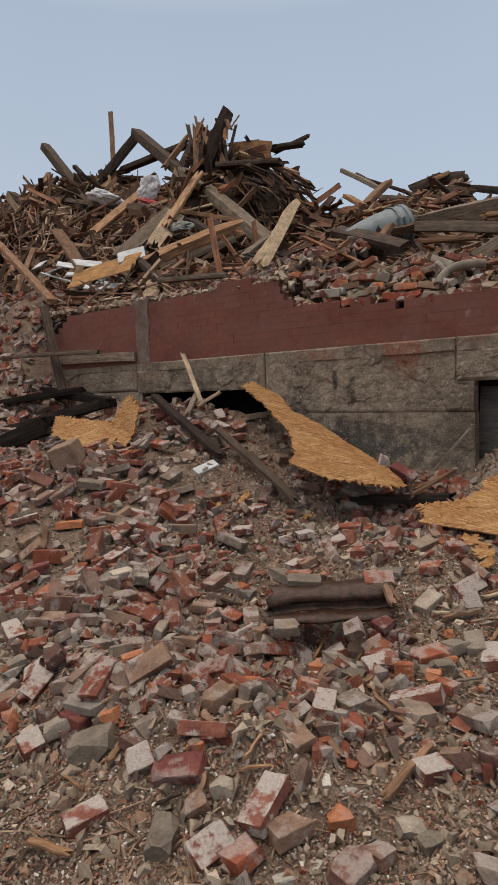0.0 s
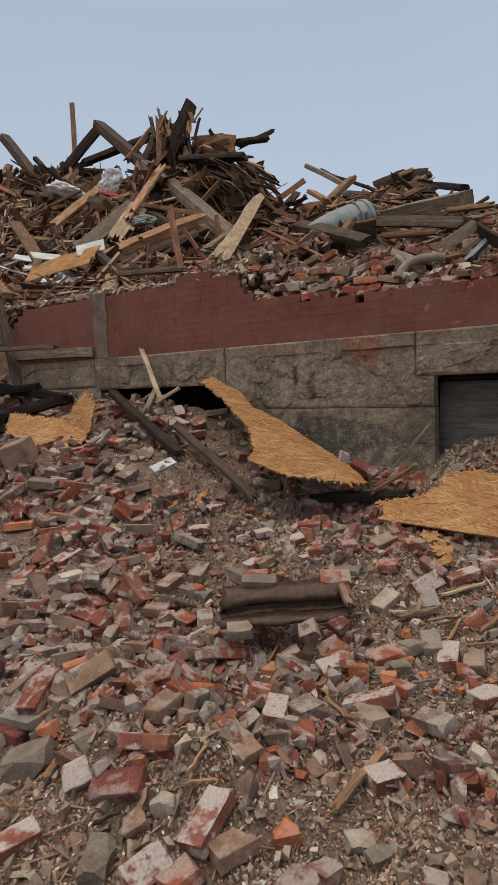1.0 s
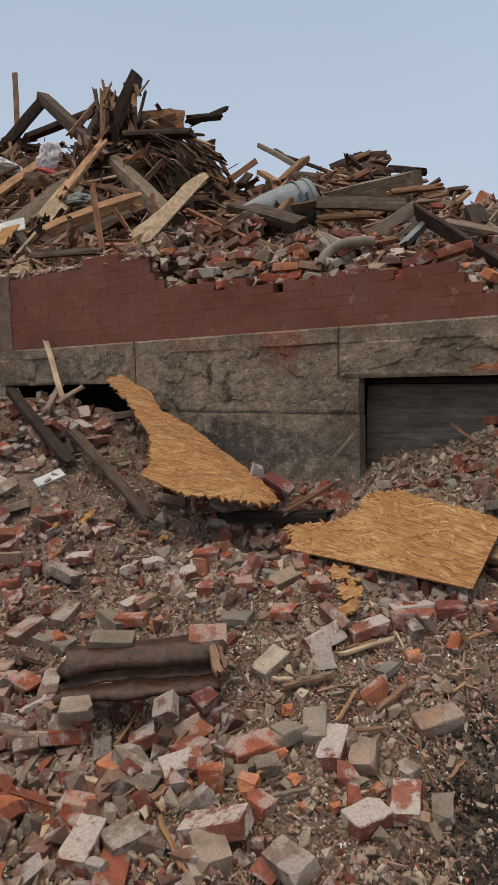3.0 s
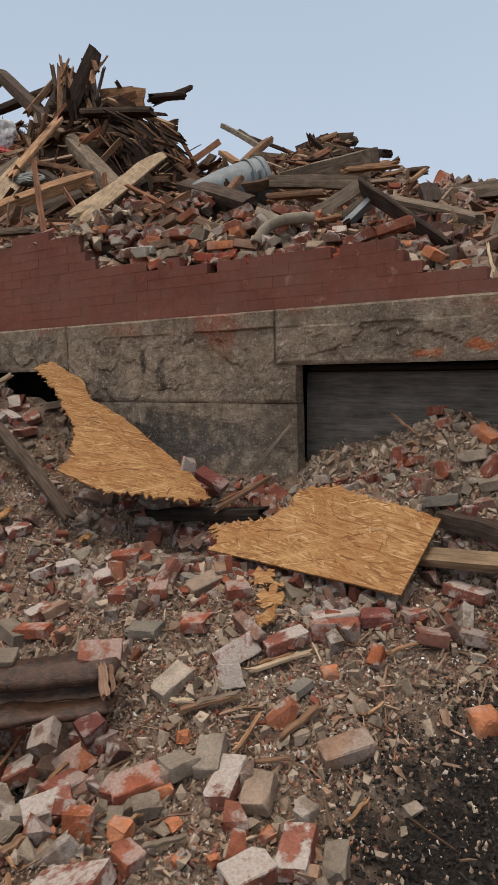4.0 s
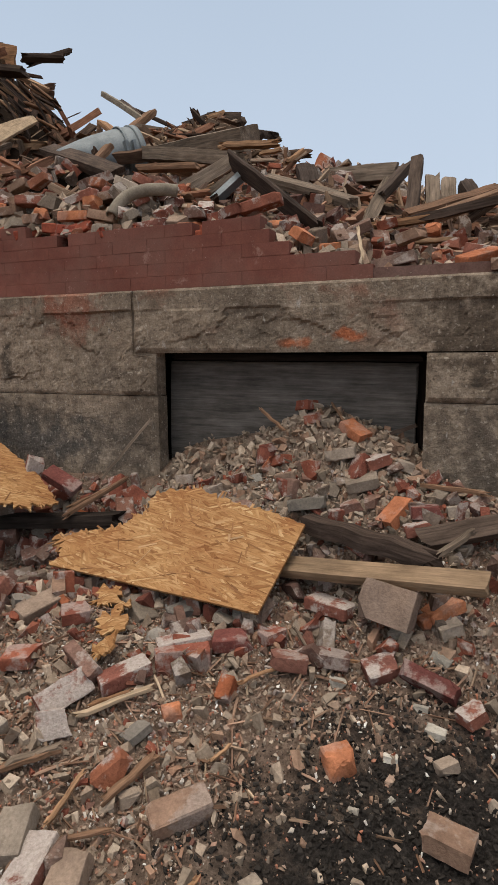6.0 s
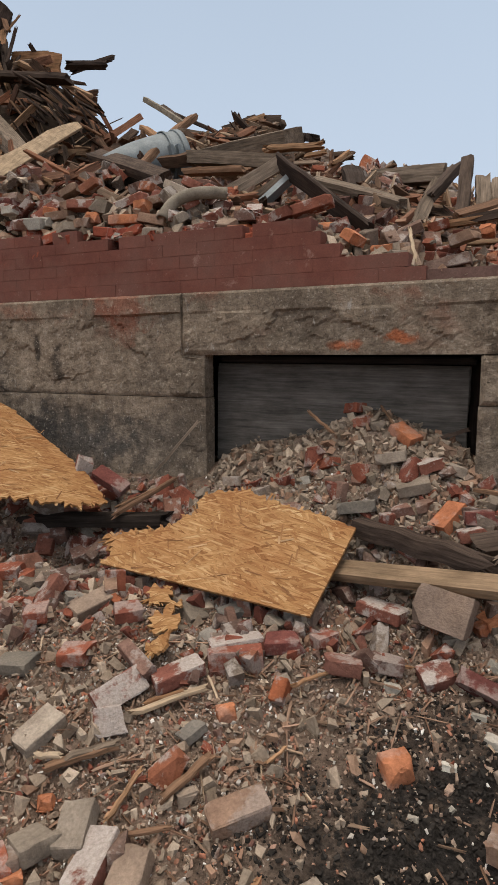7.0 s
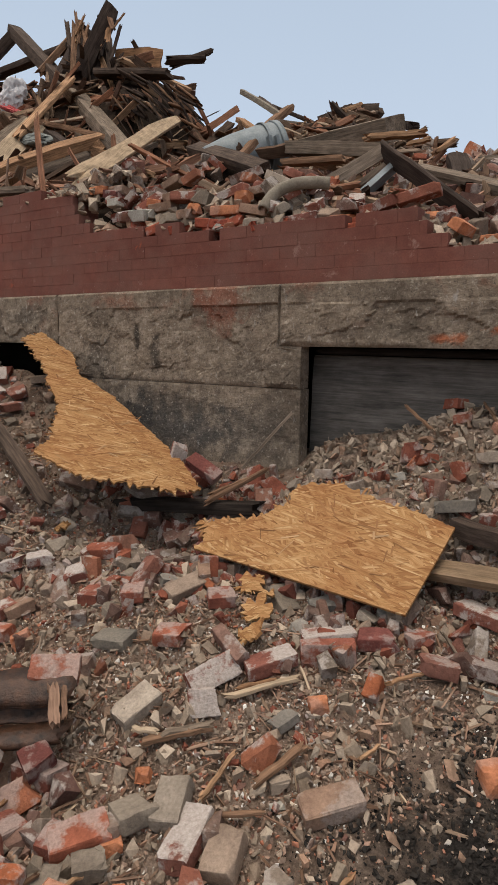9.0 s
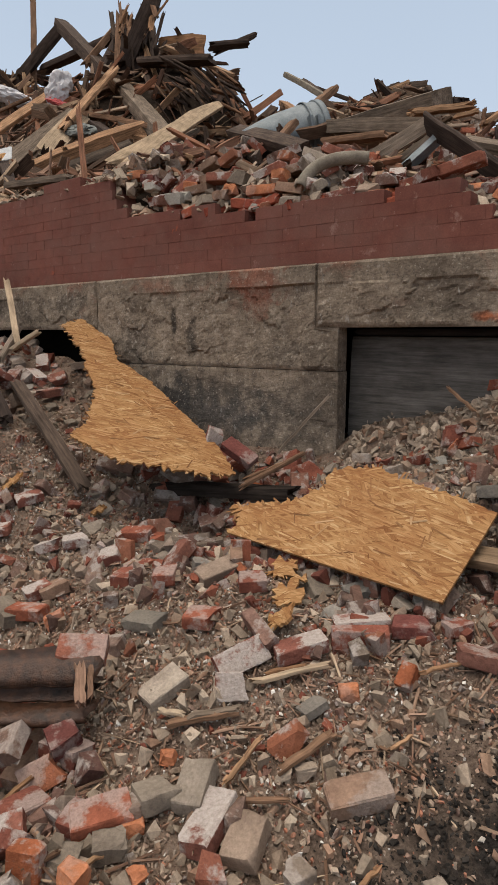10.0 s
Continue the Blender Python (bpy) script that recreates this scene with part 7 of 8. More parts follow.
laid("tan", (-2.826, 1.697, -0.535), (-2.854, 1.800, -0.517))
laid("orange", (-2.755, 1.654, -0.561), (-2.723, 1.733, -0.551))
laid("grey", (-3.014, 1.853, -0.454), (-2.980, 1.927, -0.428))
laid("limed", (-2.838, 3.906, -0.218), (-2.747, 3.971, -0.183))
laid("limed", (-2.733, 3.981, -0.183), (-2.653, 4.083, -0.169))
laid("grey", (-2.443, 3.519, -0.354), (-2.659, 3.567, -0.330))
laid("tan", (-2.528, 3.702, -0.313), (-2.481, 3.812, -0.285))
laid("dark", (-2.831, 2.558, -0.437), (-2.796, 2.677, -0.434))
laid("limed", (-4.241, 4.715, 0.504), (-4.242, 4.527, 0.623))
laid("limed", (-4.130, 4.856, 0.531), (-4.339, 4.890, 0.596))
laid("brick", (-4.451, 4.880, 0.623), (-4.649, 4.959, 0.685))
laid("grey", (-4.068, 5.069, 0.633), (-3.882, 5.188, 0.660))
laid("limed", (-4.275, 4.958, 0.610), (-4.439, 5.078, 0.699))
laid("white", (-3.807, 4.051, 0.207), (-3.729, 4.248, 0.274), 35)
laid("chip", (-1.262, 1.678, -0.615), (-1.213, 1.742, -0.607))
laid("brick", (-1.070, 1.752, -0.561), (-1.053, 1.873, -0.551))
laid("stone", (-1.029, 2.034, -0.555), (-0.953, 2.122, -0.564))
laid("brick", (-0.704, 2.019, -0.524), (-0.758, 2.002, -0.522))
laid("brick", (-0.982, 1.900, -0.544), (-1.049, 1.920, -0.552))
laid("stone", (-0.944, 2.014, -0.562), (-0.897, 2.099, -0.555))
laid("chip", (-1.168, 1.776, -0.598), (-1.177, 1.824, -0.587))
laid("grey", (-3.809, 3.813, 0.087), (-3.679, 3.912, 0.129))
laid("grey", (-3.482, 3.422, -0.148), (-3.653, 3.414, -0.101))
laid("limed", (-3.199, 4.001, -0.051), (-3.153, 4.158, -0.027))
laid("limed", (-3.190, 3.782, -0.163), (-3.064, 3.896, -0.149))
laid("brick", (-2.523, 3.546, -0.332), (-2.359, 3.612, -0.322))
laid("orange", (-2.316, 3.573, -0.345), (-2.264, 3.648, -0.316))
laid("limed", (-2.580, 3.658, -0.319), (-2.546, 3.781, -0.290))
laid("brick", (-2.027, 3.512, -0.350), (-1.847, 3.606, -0.301), 10)
laid("grey", (-1.562, 3.437, -0.348), (-1.525, 3.594, -0.293), 20)
laid("brick", (-1.714, 3.814, -0.224), (-1.591, 3.846, -0.210))
laid("slab", (-1.780, 3.754, -0.254), (-1.970, 3.721, -0.274))
laid("limed", (-1.392, 3.613, -0.309), (-1.315, 3.686, -0.311), 60)
laid("orange", (-1.388, 3.338, -0.411), (-1.337, 3.366, -0.399))
laid("brick", (-1.571, 2.901, -0.438), (-1.555, 3.055, -0.454))
laid("brick", (-1.687, 3.066, -0.486), (-1.602, 3.148, -0.421), 60)
laid("brick", (-1.383, 2.996, -0.429), (-1.413, 3.083, -0.416))
laid("orange", (-1.469, 2.804, -0.460), (-1.441, 2.844, -0.458))
laid("stone", (-1.607, 2.812, -0.456), (-1.518, 2.863, -0.446))
laid("grey", (-1.300, 3.020, -0.447), (-1.247, 3.077, -0.441))
laid("orange", (-1.293, 3.104, -0.445), (-1.243, 3.156, -0.445))
laid("grey", (-1.305, 3.176, -0.413), (-1.258, 3.274, -0.410))
laid("brick", (-1.310, 3.139, -0.419), (-1.279, 3.188, -0.418))
laid("grey", (-1.180, 3.240, -0.428), (-1.246, 3.384, -0.389))
laid("grey", (-0.976, 3.208, -0.449), (-1.020, 3.344, -0.415))
laid("limed", (-0.760, 3.045, -0.452), (-0.812, 3.211, -0.442))
laid("wedge", (-0.652, 3.077, -0.452), (-0.700, 3.219, -0.443))
laid("limed", (-0.902, 2.933, -0.455), (-0.835, 3.069, -0.452))
laid("orange", (-1.156, 3.008, -0.450), (-1.149, 3.061, -0.456))
laid("orange", (-1.057, 2.913, -0.446), (-1.046, 2.949, -0.442))
laid("orange", (-0.983, 2.968, -0.451), (-0.964, 3.009, -0.451))
laid("brick", (-1.138, 2.860, -0.447), (-1.222, 2.877, -0.441))
laid("limed", (-1.205, 4.050, -0.201), (-1.032, 4.188, -0.188))
laid("limed", (-1.316, 3.833, -0.265), (-1.184, 3.989, -0.223))
laid("brick", (-1.178, 3.992, -0.225), (-0.993, 4.113, -0.218), 90)
laid("dark", (-1.019, 4.178, -0.196), (-0.885, 4.229, -0.183))
laid("brick", (-0.846, 4.249, -0.188), (-0.797, 4.330, -0.182))
laid("brick", (-0.649, 4.201, -0.222), (-0.776, 4.158, -0.209))
laid("brick", (-0.511, 4.275, -0.226), (-0.627, 4.247, -0.211))
laid("limed", (-0.544, 4.468, -0.120), (-0.752, 4.543, -0.121))
laid("tan", (-0.880, 3.466, -0.391), (-0.740, 3.597, -0.358))
laid("slab", (-1.106, 3.680, -0.336), (-1.063, 3.782, -0.308))
laid("orange", (-1.050, 3.819, -0.298), (-0.984, 3.871, -0.286))
laid("stone", (-1.012, 3.512, -0.396), (-0.961, 3.565, -0.389))
laid("orange", (-0.486, 3.841, -0.353), (-0.399, 3.922, -0.348))
laid("chip", (-0.842, 3.882, -0.347), (-0.815, 3.912, -0.345))
laid("brick", (-0.800, 3.249, -0.432), (-0.862, 3.271, -0.434))
laid("orange", (-0.909, 3.130, -0.462), (-0.889, 3.180, -0.466))
laid("chip", (-0.971, 3.457, -0.420), (-0.941, 3.503, -0.416))
laid("stone", (-0.573, 3.407, -0.440), (-0.539, 3.463, -0.436))
laid("chip", (-0.495, 4.201, -0.277), (-0.566, 4.182, -0.267))
laid("limed", (-0.441, 4.243, -0.241), (-0.342, 4.309, -0.216), 30)
laid("dark", (-0.113, 4.220, -0.256), (-0.323, 4.283, -0.224), 50)
laid("chip", (-0.152, 4.362, -0.225), (-0.240, 4.403, -0.201))
laid("slab", (-0.265, 4.375, -0.050), (-0.530, 4.445, -0.030), -62)
laid("orange", (-0.261, 4.514, -0.114), (-0.160, 4.595, -0.060))
laid("orange", (-0.292, 4.479, -0.134), (-0.242, 4.528, -0.105))
laid("stone", (-0.224, 4.474, -0.152), (-0.132, 4.525, -0.119))
laid("tan", (-0.036, 3.710, -0.393), (-0.161, 3.726, -0.378))
laid("limed", (-0.097, 4.135, -0.283), (-0.041, 4.196, -0.259))
laid("chip", (-0.136, 4.096, -0.329), (-0.219, 4.098, -0.315))
laid("chip", (-0.206, 4.167, -0.296), (-0.270, 4.159, -0.282))
laid("stone", (-0.160, 3.951, -0.358), (-0.100, 4.004, -0.342))
laid("chip", (-0.292, 3.871, -0.386), (-0.277, 3.913, -0.379))
laid("chip", (-0.344, 3.743, -0.394), (-0.381, 3.741, -0.394))
laid("chip", (-0.278, 3.802, -0.393), (-0.260, 3.832, -0.391))
laid("chip", (-0.271, 3.967, -0.360), (-0.325, 3.957, -0.355))
laid("grey", (-1.848, 4.015, -0.171), (-1.770, 4.219, -0.131), 20)
laid("brick", (-1.642, 4.049, -0.139), (-1.563, 4.120, -0.137))
laid("brick", (-1.324, 3.857, -0.251), (-1.492, 3.916, -0.191), 60)
laid("limed", (-1.447, 3.669, -0.296), (-1.358, 3.857, -0.247), 60)
laid("chip", (-1.003, 3.813, -0.326), (-1.046, 3.812, -0.322))
laid("stone", (-0.859, 4.031, -0.273), (-0.911, 4.072, -0.250))
laid("stone", (-0.404, 4.422, -0.168), (-0.335, 4.447, -0.156))
laid("brick", (-0.713, 4.911, 0.186), (-0.627, 4.925, 0.210))
laid("orange", (-0.499, 4.839, 0.141), (-0.424, 4.968, 0.239))
laid("limed", (-0.405, 4.815, 0.137), (-0.297, 4.843, 0.162))
laid("dark", (-0.394, 4.889, 0.204), (-0.270, 4.933, 0.210))
laid("stone", (-0.257, 4.944, 0.201), (-0.147, 4.980, 0.215))
laid("limed", (-0.639, 5.090, 0.369), (-0.541, 5.138, 0.401))
laid("grey", (-0.854, 5.137, 0.388), (-0.697, 5.148, 0.418))
laid("grey", (-0.716, 4.994, 0.271), (-0.560, 5.032, 0.314))
laid("orange", (-0.671, 5.227, 0.471), (-0.803, 5.293, 0.545))
laid("brick", (-1.123, 5.462, 0.605), (-0.983, 5.365, 0.629))
laid("brick", (-1.007, 5.292, 0.556), (-0.929, 5.288, 0.571))
laid("slab", (-0.991, 4.912, 0.174), (-0.772, 4.949, 0.213))
laid("stone", (-1.093, 5.049, 0.266), (-0.972, 5.063, 0.295))
laid("chip", (-1.262, 5.097, 0.244), (-1.167, 5.097, 0.275))
laid("chip", (-1.701, 5.460, 0.350), (-1.610, 5.461, 0.390))
laid("stone", (-1.539, 5.443, 0.345), (-1.420, 5.418, 0.388))
laid("brick", (-1.214, 5.185, 0.399), (-1.139, 5.174, 0.420))
laid("brick", (-0.604, 4.936, 0.218), (-0.533, 4.945, 0.235))
laid("brick", (-1.708, 5.156, 0.200), (-1.599, 5.153, 0.215))
laid("brick", (-1.475, 5.077, 0.170), (-1.375, 5.079, 0.208))
laid("stone", (-0.924, 5.273, 0.537), (-0.838, 5.289, 0.553))
laid("brick", (-0.123, 4.957, 0.218), (-0.097, 4.980, 0.228))
laid("limed", (-2.50, 4.86, 0.21), (-2.47, 4.88, 0.33), 60)
laid("dark", (-2.43, 4.90, 0.25), (-2.23, 4.93, 0.14), 20)
laid("stone", (-0.481, 5.225, 0.419), (-0.564, 5.225, 0.456))
laid("grey", (-0.427, 5.143, 0.352), (-0.504, 5.124, 0.378))


# along the wall top
laid("limed", (-3.401, 5.400, 1.857), (-3.286, 5.400, 1.940))
laid("tan", (-3.126, 5.360, 1.802), (-2.911, 5.360, 1.805))
laid("dark", (-3.580, 5.400, 1.966), (-3.439, 5.400, 1.939))
laid("limed", (-3.330, 5.500, 1.919), (-3.167, 5.500, 1.949))
laid("tan", (-3.079, 5.450, 1.869), (-2.885, 5.450, 1.896))
laid("orange", (-2.574, 5.310, 1.717), (-2.340, 5.310, 1.704))
laid("limed", (-2.633, 5.450, 1.832), (-2.406, 5.450, 1.885))
laid("grey", (-2.353, 5.310, 1.725), (-2.155, 5.310, 1.679))
laid("grey", (-2.293, 5.270, 1.624), (-2.152, 5.270, 1.606))
laid("stone", (-2.790, 5.400, 1.863), (-2.633, 5.400, 1.811))
laid("chip", (-3.239, 5.270, 1.754), (-3.055, 5.270, 1.744))
laid("limed", (-2.386, 5.520, 1.902), (-2.252, 5.520, 1.860))
laid("grey", (-2.357, 5.600, 1.986), (-2.165, 5.600, 1.895))
laid("limed", (-2.252, 5.650, 2.001), (-2.113, 5.650, 1.932))
laid("limed", (-2.085, 5.600, 1.886), (-1.990, 5.600, 1.919))
laid("limed", (-2.059, 5.310, 1.614), (-1.824, 5.310, 1.631))
laid("orange", (-1.744, 5.310, 1.592), (-1.603, 5.310, 1.586))
laid("brick", (-1.758, 5.420, 1.692), (-1.656, 5.420, 1.691))
laid("orange", (-2.459, 5.400, 1.802), (-2.349, 5.400, 1.809))
laid("orange", (-2.768, 5.310, 1.762), (-2.667, 5.310, 1.755))
laid("brick", (-2.431, 5.260, 1.609), (-2.353, 5.260, 1.614))
laid("limed", (-2.345, 5.260, 1.567), (-2.241, 5.260, 1.551))
laid("chip", (-2.523, 5.250, 1.622), (-2.434, 5.250, 1.608))
laid("brick", (-3.030, 5.600, 2.013), (-2.890, 5.600, 2.069))
laid("limed", (-3.474, 5.320, 1.892), (-3.342, 5.320, 1.861))
laid("tan", (-2.830, 5.300, 1.725), (-2.702, 5.300, 1.722))
laid("brick", (-0.677, 5.300, 1.318), (-0.454, 5.300, 1.359))
laid("orange", (-0.545, 5.280, 1.285), (-0.490, 5.280, 1.291))
laid("tan", (-0.489, 5.300, 1.276), (-0.424, 5.300, 1.285))
laid("tan", (-0.593, 5.500, 1.471), (-0.455, 5.500, 1.509))
laid("orange", (-0.971, 5.420, 1.442), (-0.838, 5.420, 1.445))
laid("tan", (-0.834, 5.460, 1.448), (-0.717, 5.460, 1.444))
laid("orange", (-0.412, 5.420, 1.373), (-0.353, 5.420, 1.379))
laid("orange", (-0.472, 5.600, 1.537), (-0.379, 5.600, 1.531))
laid("orange", (-1.698, 5.360, 1.606), (-1.616, 5.360, 1.583))
laid("brick", (-1.666, 5.500, 1.661), (-1.492, 5.500, 1.678))
laid("limed", (-1.768, 5.500, 1.729), (-1.674, 5.500, 1.693))
laid("stone", (-1.224, 5.360, 1.525), (-1.171, 5.360, 1.541))
laid("stone", (-1.117, 5.360, 1.467), (-1.048, 5.360, 1.444))
laid("stone", (-1.144, 5.340, 1.505), (-1.095, 5.340, 1.486))
laid("stone", (-0.449, 5.340, 1.376), (-0.404, 5.340, 1.356))
laid("stone", (-0.394, 5.360, 1.330), (-0.345, 5.360, 1.310))
laid("stone", (-0.677, 5.400, 1.459), (-0.642, 5.400, 1.468))
laid("orange", (-3.718, 5.400, 1.992), (-3.576, 5.400, 1.990))
laid("tan", (-3.596, 5.450, 1.990), (-3.429, 5.450, 1.982))
laid("chip", (-3.466, 5.300, 1.863), (-3.337, 5.300, 1.868))
laid("chip", (-3.196, 5.300, 1.761), (-3.044, 5.300, 1.764))
laid("brick", (-3.234, 5.500, 1.922), (-3.130, 5.500, 1.945))
laid("tan", (-3.823, 5.360, 1.923), (-3.678, 5.360, 1.926))
laid("grey", (-3.199, 5.600, 2.002), (-3.068, 5.600, 2.049))
# bricks on and under the rusty channel
laid("grey", (-2.170, 3.050, -0.185), (-2.010, 3.170, -0.195), 20)
laid("brick", (-1.830, 3.300, -0.185), (-1.690, 3.410, -0.190), 30)
laid("brick", (-2.080, 2.810, -0.360), (-1.980, 2.890, -0.355))
laid("brick", (-1.790, 3.110, -0.365), (-1.720, 3.020, -0.390), 40)
laid("dark", (-1.690, 3.200, -0.365), (-1.590, 3.160, -0.365), 25)


# ---- the rest of the rubble ----
def clear_of(x, y, s):
    return all((x - a) ** 2 + (y - b) ** 2 > (c + s) ** 2 * 0.38 for a, b, c in taken)


def soil_at(x, y):
    """How deep in the patch of black soil a place lies."""
    return max(ease(0.95, 0.45, math.hypot(x - a, (y - b) * 0.85) / c) for a, b, c in SOIL_AND_SHADE[:1])


def brick_density(x, y):
    """How thickly bricks lie: thick in the front band and on the slope, thin on the trodden patches."""
    d = 0.68 + 0.8 * noise.noise(Vector((x * 1.25, y * 1.25, 3)))
    d += 0.25 * math.exp(-((x + 0.3) / 0.4) ** 2 - ((y - 4.9) / 0.3) ** 2)
    d -= 0.6 * math.exp(-((x + 1.25) / 0.5) ** 2 - ((y - 5.1) / 0.3) ** 2)
    d -= 0.85 * math.exp(-((x + 0.35) / 0.8) ** 2 - ((y - 3.45) / 0.75) ** 2)
    d -= 1.2 * math.exp(-((x + 1.85) / 0.4) ** 2 - ((y - 1.35) / 0.5) ** 2)
    d -= 0.8 * math.exp(-((x + 3.5) / 0.65) ** 2 - ((y - 4.2) / 0.6) ** 2)
    d -= 0.28 * ease(-2.6, -1.6, x) * ease(2.5, 3.2, y) * ease(4.9, 4.5, y)
    for cx, cy, rx, ry, k in ((-1.75, 3.75, 0.55, 0.35, 0.45), (-1.1, 2.9, 0.3, 0.4, 0.3), (-0.85, 1.75, 0.4, 0.5, 1.2), (-1.7, 3.3, 0.3, 0.2, 0.4), (-0.3, 1.3, 0.5, 0.6, 0.9), (-2.3, 3.75, 0.4, 0.3, 0.3), (-2.2, 1.4, 0.5, 0.28, 1.6), (-0.95, 1.9, 0.4, 0.4, 1.0), (-1.95, 1.15, 0.4, 0.35, 1.5)):
        d -= k * math.exp(-((x - cx) / rx) ** 2 - ((y - cy) / ry) ** 2)
    for cx, cy, rx, ry, k in ((-2.45, 4.5, 0.3, 0.12, 1.2), (-1.8, 2.93, 0.24, 0.1, 1.6), (-1.3, 3.85, 0.5, 0.25, 0.4), (-2.5, 3.2, 0.45, 0.3, 0.4)):
        d -= k * math.exp(-((x - cx) / rx) ** 2 - ((y - cy) / ry) ** 2)
    return d - 1.3 * soil_at(x, y)


pools = {k: [mesh_of(brick_bm(4000 + 31 * i + len(k), L, i % 3 != 0), "brick", m) for i, L in enumerate((0.222, 0.12, 0.16, 0.222, 0.10, 0.14))]
         for k, m in (("brick", M_BRICK), ("limed", M_BRICK_LIMED), ("orange", M_BRICK_ORANGE), ("dark", M_BRICK_DARK), ("tan", M_BRICK_TAN), ("grey", M_CHUNK))}
count = 0
tries = 0
while count < 110 and tries < 12000:
    tries += 1
    x, y = rng.uniform(-5.2, 0.6), rng.uniform(1.0, 5.0)
    if rng.random() > brick_density(x, y) or not clear_of(x, y, 0.055):
        continue
    kind = rng.choices(("brick", "limed", "orange", "dark", "tan", "grey"), (5, 5, 1.1, 1.4, 1.6, 1.4))[0]
    ob = new("brick", rng.choice(pools[kind]))
    ob.matrix_world = resting(x, y, ground_z(x, y) + rng.uniform(0.015, 0.045), ground_tilt(x, y), rng.uniform(0, 360), rng.gauss(0, 17), rng.gauss(0, 20) + (90 if rng.random() < 0.18 else 0))
    tagged(ob, BRICK_KINDS[kind][1], "brick", "loose bricks")
    taken.append((x, y, 0.075))
    count += 1

stone_pool = [mesh_of(chipped(5000 + i, rng.uniform(0.05, 0.13), rng.uniform(0.045, 0.08), rng.uniform(0.035, 0.06), 5, 0.0025, 0.38, 0.0025), "stone", M_CHUNK if i % 4 else M_BLUESTONE) for i in range(20)]
count = 0
tries = 0
while count < 240 and tries < 9000:
    tries += 1
    x, y = rng.uniform(-5.2, 0.6), rng.uniform(1.0, 5.1)
    if rng.random() > brick_density(x, y) + 0.15 or not clear_of(x, y, 0.045):
        continue
    ob = new("stone", rng.choice(stone_pool))
    ob.matrix_world = resting(x, y, ground_z(x, y) + rng.uniform(0.005, 0.02), ground_tilt(x, y), rng.uniform(0, 360), rng.gauss(0, 12), rng.gauss(0, 12))
    tagged(ob, "broken grey stone lying among bricks", "stone", "loose stones")
    taken.append((x, y, 0.05))
    count += 1


def spin():
    return Euler((rng.uniform(0, 6.28), rng.uniform(0, 6.28), rng.uniform(0, 6.28)))


# brick bits over the slope
bit_pool = [template(brick_bm(6000 + i, 0.1 + 0.03 * (i % 3), True)) for i in range(6)] + [template(shard_bm(6040 + i, 0.14, 0.1, 0.075)) for i in range(12)]
pieces = []
while len(pieces) < 11000:
    x, y = (rng.uniform(-3.6, 0.6), rng.uniform(1.2, 5.15)) if rng.random() < 0.55 else (rng.uniform(-9.5, 2.6), rng.uniform(-0.8, 5.15))
    if rng.random() > brick_density(x, y) + 0.3:
        continue
    s = rng.uniform(0.1, 0.36) if rng.random() < 0.8 else rng.uniform(0.4, 0.95)
    pieces.append((rng.choice(bit_pool), Matrix.LocRotScale((x, y, ground_z(x, y) + 0.024 * s), spin(), (s, s, s))))
while len(pieces) < 14000:
    x, y = rng.uniform(-2.3, 0.4), rng.uniform(1.2, 4.5)
    if rng.random() < 0.9 * soil_at(x, y):
        continue
    s = 0.06 + 0.2 * rng.random() ** 2
    pieces.append((rng.choice(bit_pool), Matrix.LocRotScale((x, y, ground_z(x, y) + 0.012 * s), spin(), (s, s, s))))
while len(pieces) < 14700:
    x, y = rng.uniform(-12, -4.6), rng.uniform(2.4, 7)
    pieces.append((rng.choice(bit_pool), Matrix.LocRotScale((x, y, max(ground_z(x, y), heap(x, y) if y > 5.5 else -9) + 0.02), spin(), (1, 1, 1))))
tagged(scatter("brick_rubble", pieces, M_BRICK_BITS), "scattered broken brick pieces and chips over the slope", "rubble", kind="stuff")

# stone chips, thick in front of the cellar opening
pieces = []
while len(pieces) < 21000:
    if rng.random() < 0.1:
        x, y = rng.gauss(-0.9, 0.5), rng.uniform(4.6, 5.42)
        if y > 5.14 and not -1.85 < x < -0.4:
            continue
    else:
        x, y = (rng.uniform(-3.9, 0.7), rng.uniform(0.9, 5.15)) if rng.random() < 0.8 else (rng.uniform(-8, 1.6), rng.uniform(0.5, 5.15))
    if rng.random() < 0.92 * soil_at(x, y):
        continue
    s = rng.uniform(0.009, 0.028) if rng.random() < 0.92 else rng.uniform(0.028, 0.07)
    pieces.append((rng.choice(lump_pool), Matrix.LocRotScale((x, y, ground_z(x, y) + 0.25 * s), spin(), (s * 1.15, s * rng.uniform(0.6, 1), s * rng.uniform(0.4, 0.8)))))
while len(pieces) < 22500:
    x, y = rng.uniform(-3.4, 0.3), rng.uniform(1.4, 4.6)
    if rng.random() < 0.97 * soil_at(x, y):
        continue
    s = rng.uniform(0.025, 0.06)
    pieces.append((rng.choice(lump_pool), Matrix.LocRotScale((x, y, ground_z(x, y) + 0.2 * s), spin(), (s * 1.15, s * rng.uniform(0.6, 1), s * rng.uniform(0.4, 0.8)))))
while len(pieces) < 23400:
    x, y = rng.uniform(-1.82, -0.3), rng.uniform(4.75, 5.36)
    s = rng.uniform(0.014, 0.05)
    pieces.append((rng.choice(lump_pool), Matrix.LocRotScale((x, y, ground_z(x, y) + 0.2 * s), spin(), (s * 1.3, s, s * 0.7))))
tagged(scatter("stone_rubble", pieces, M_CHIPS), "grey mortar lumps and stone chips strewn over the dirt", "rubble", kind="stuff")

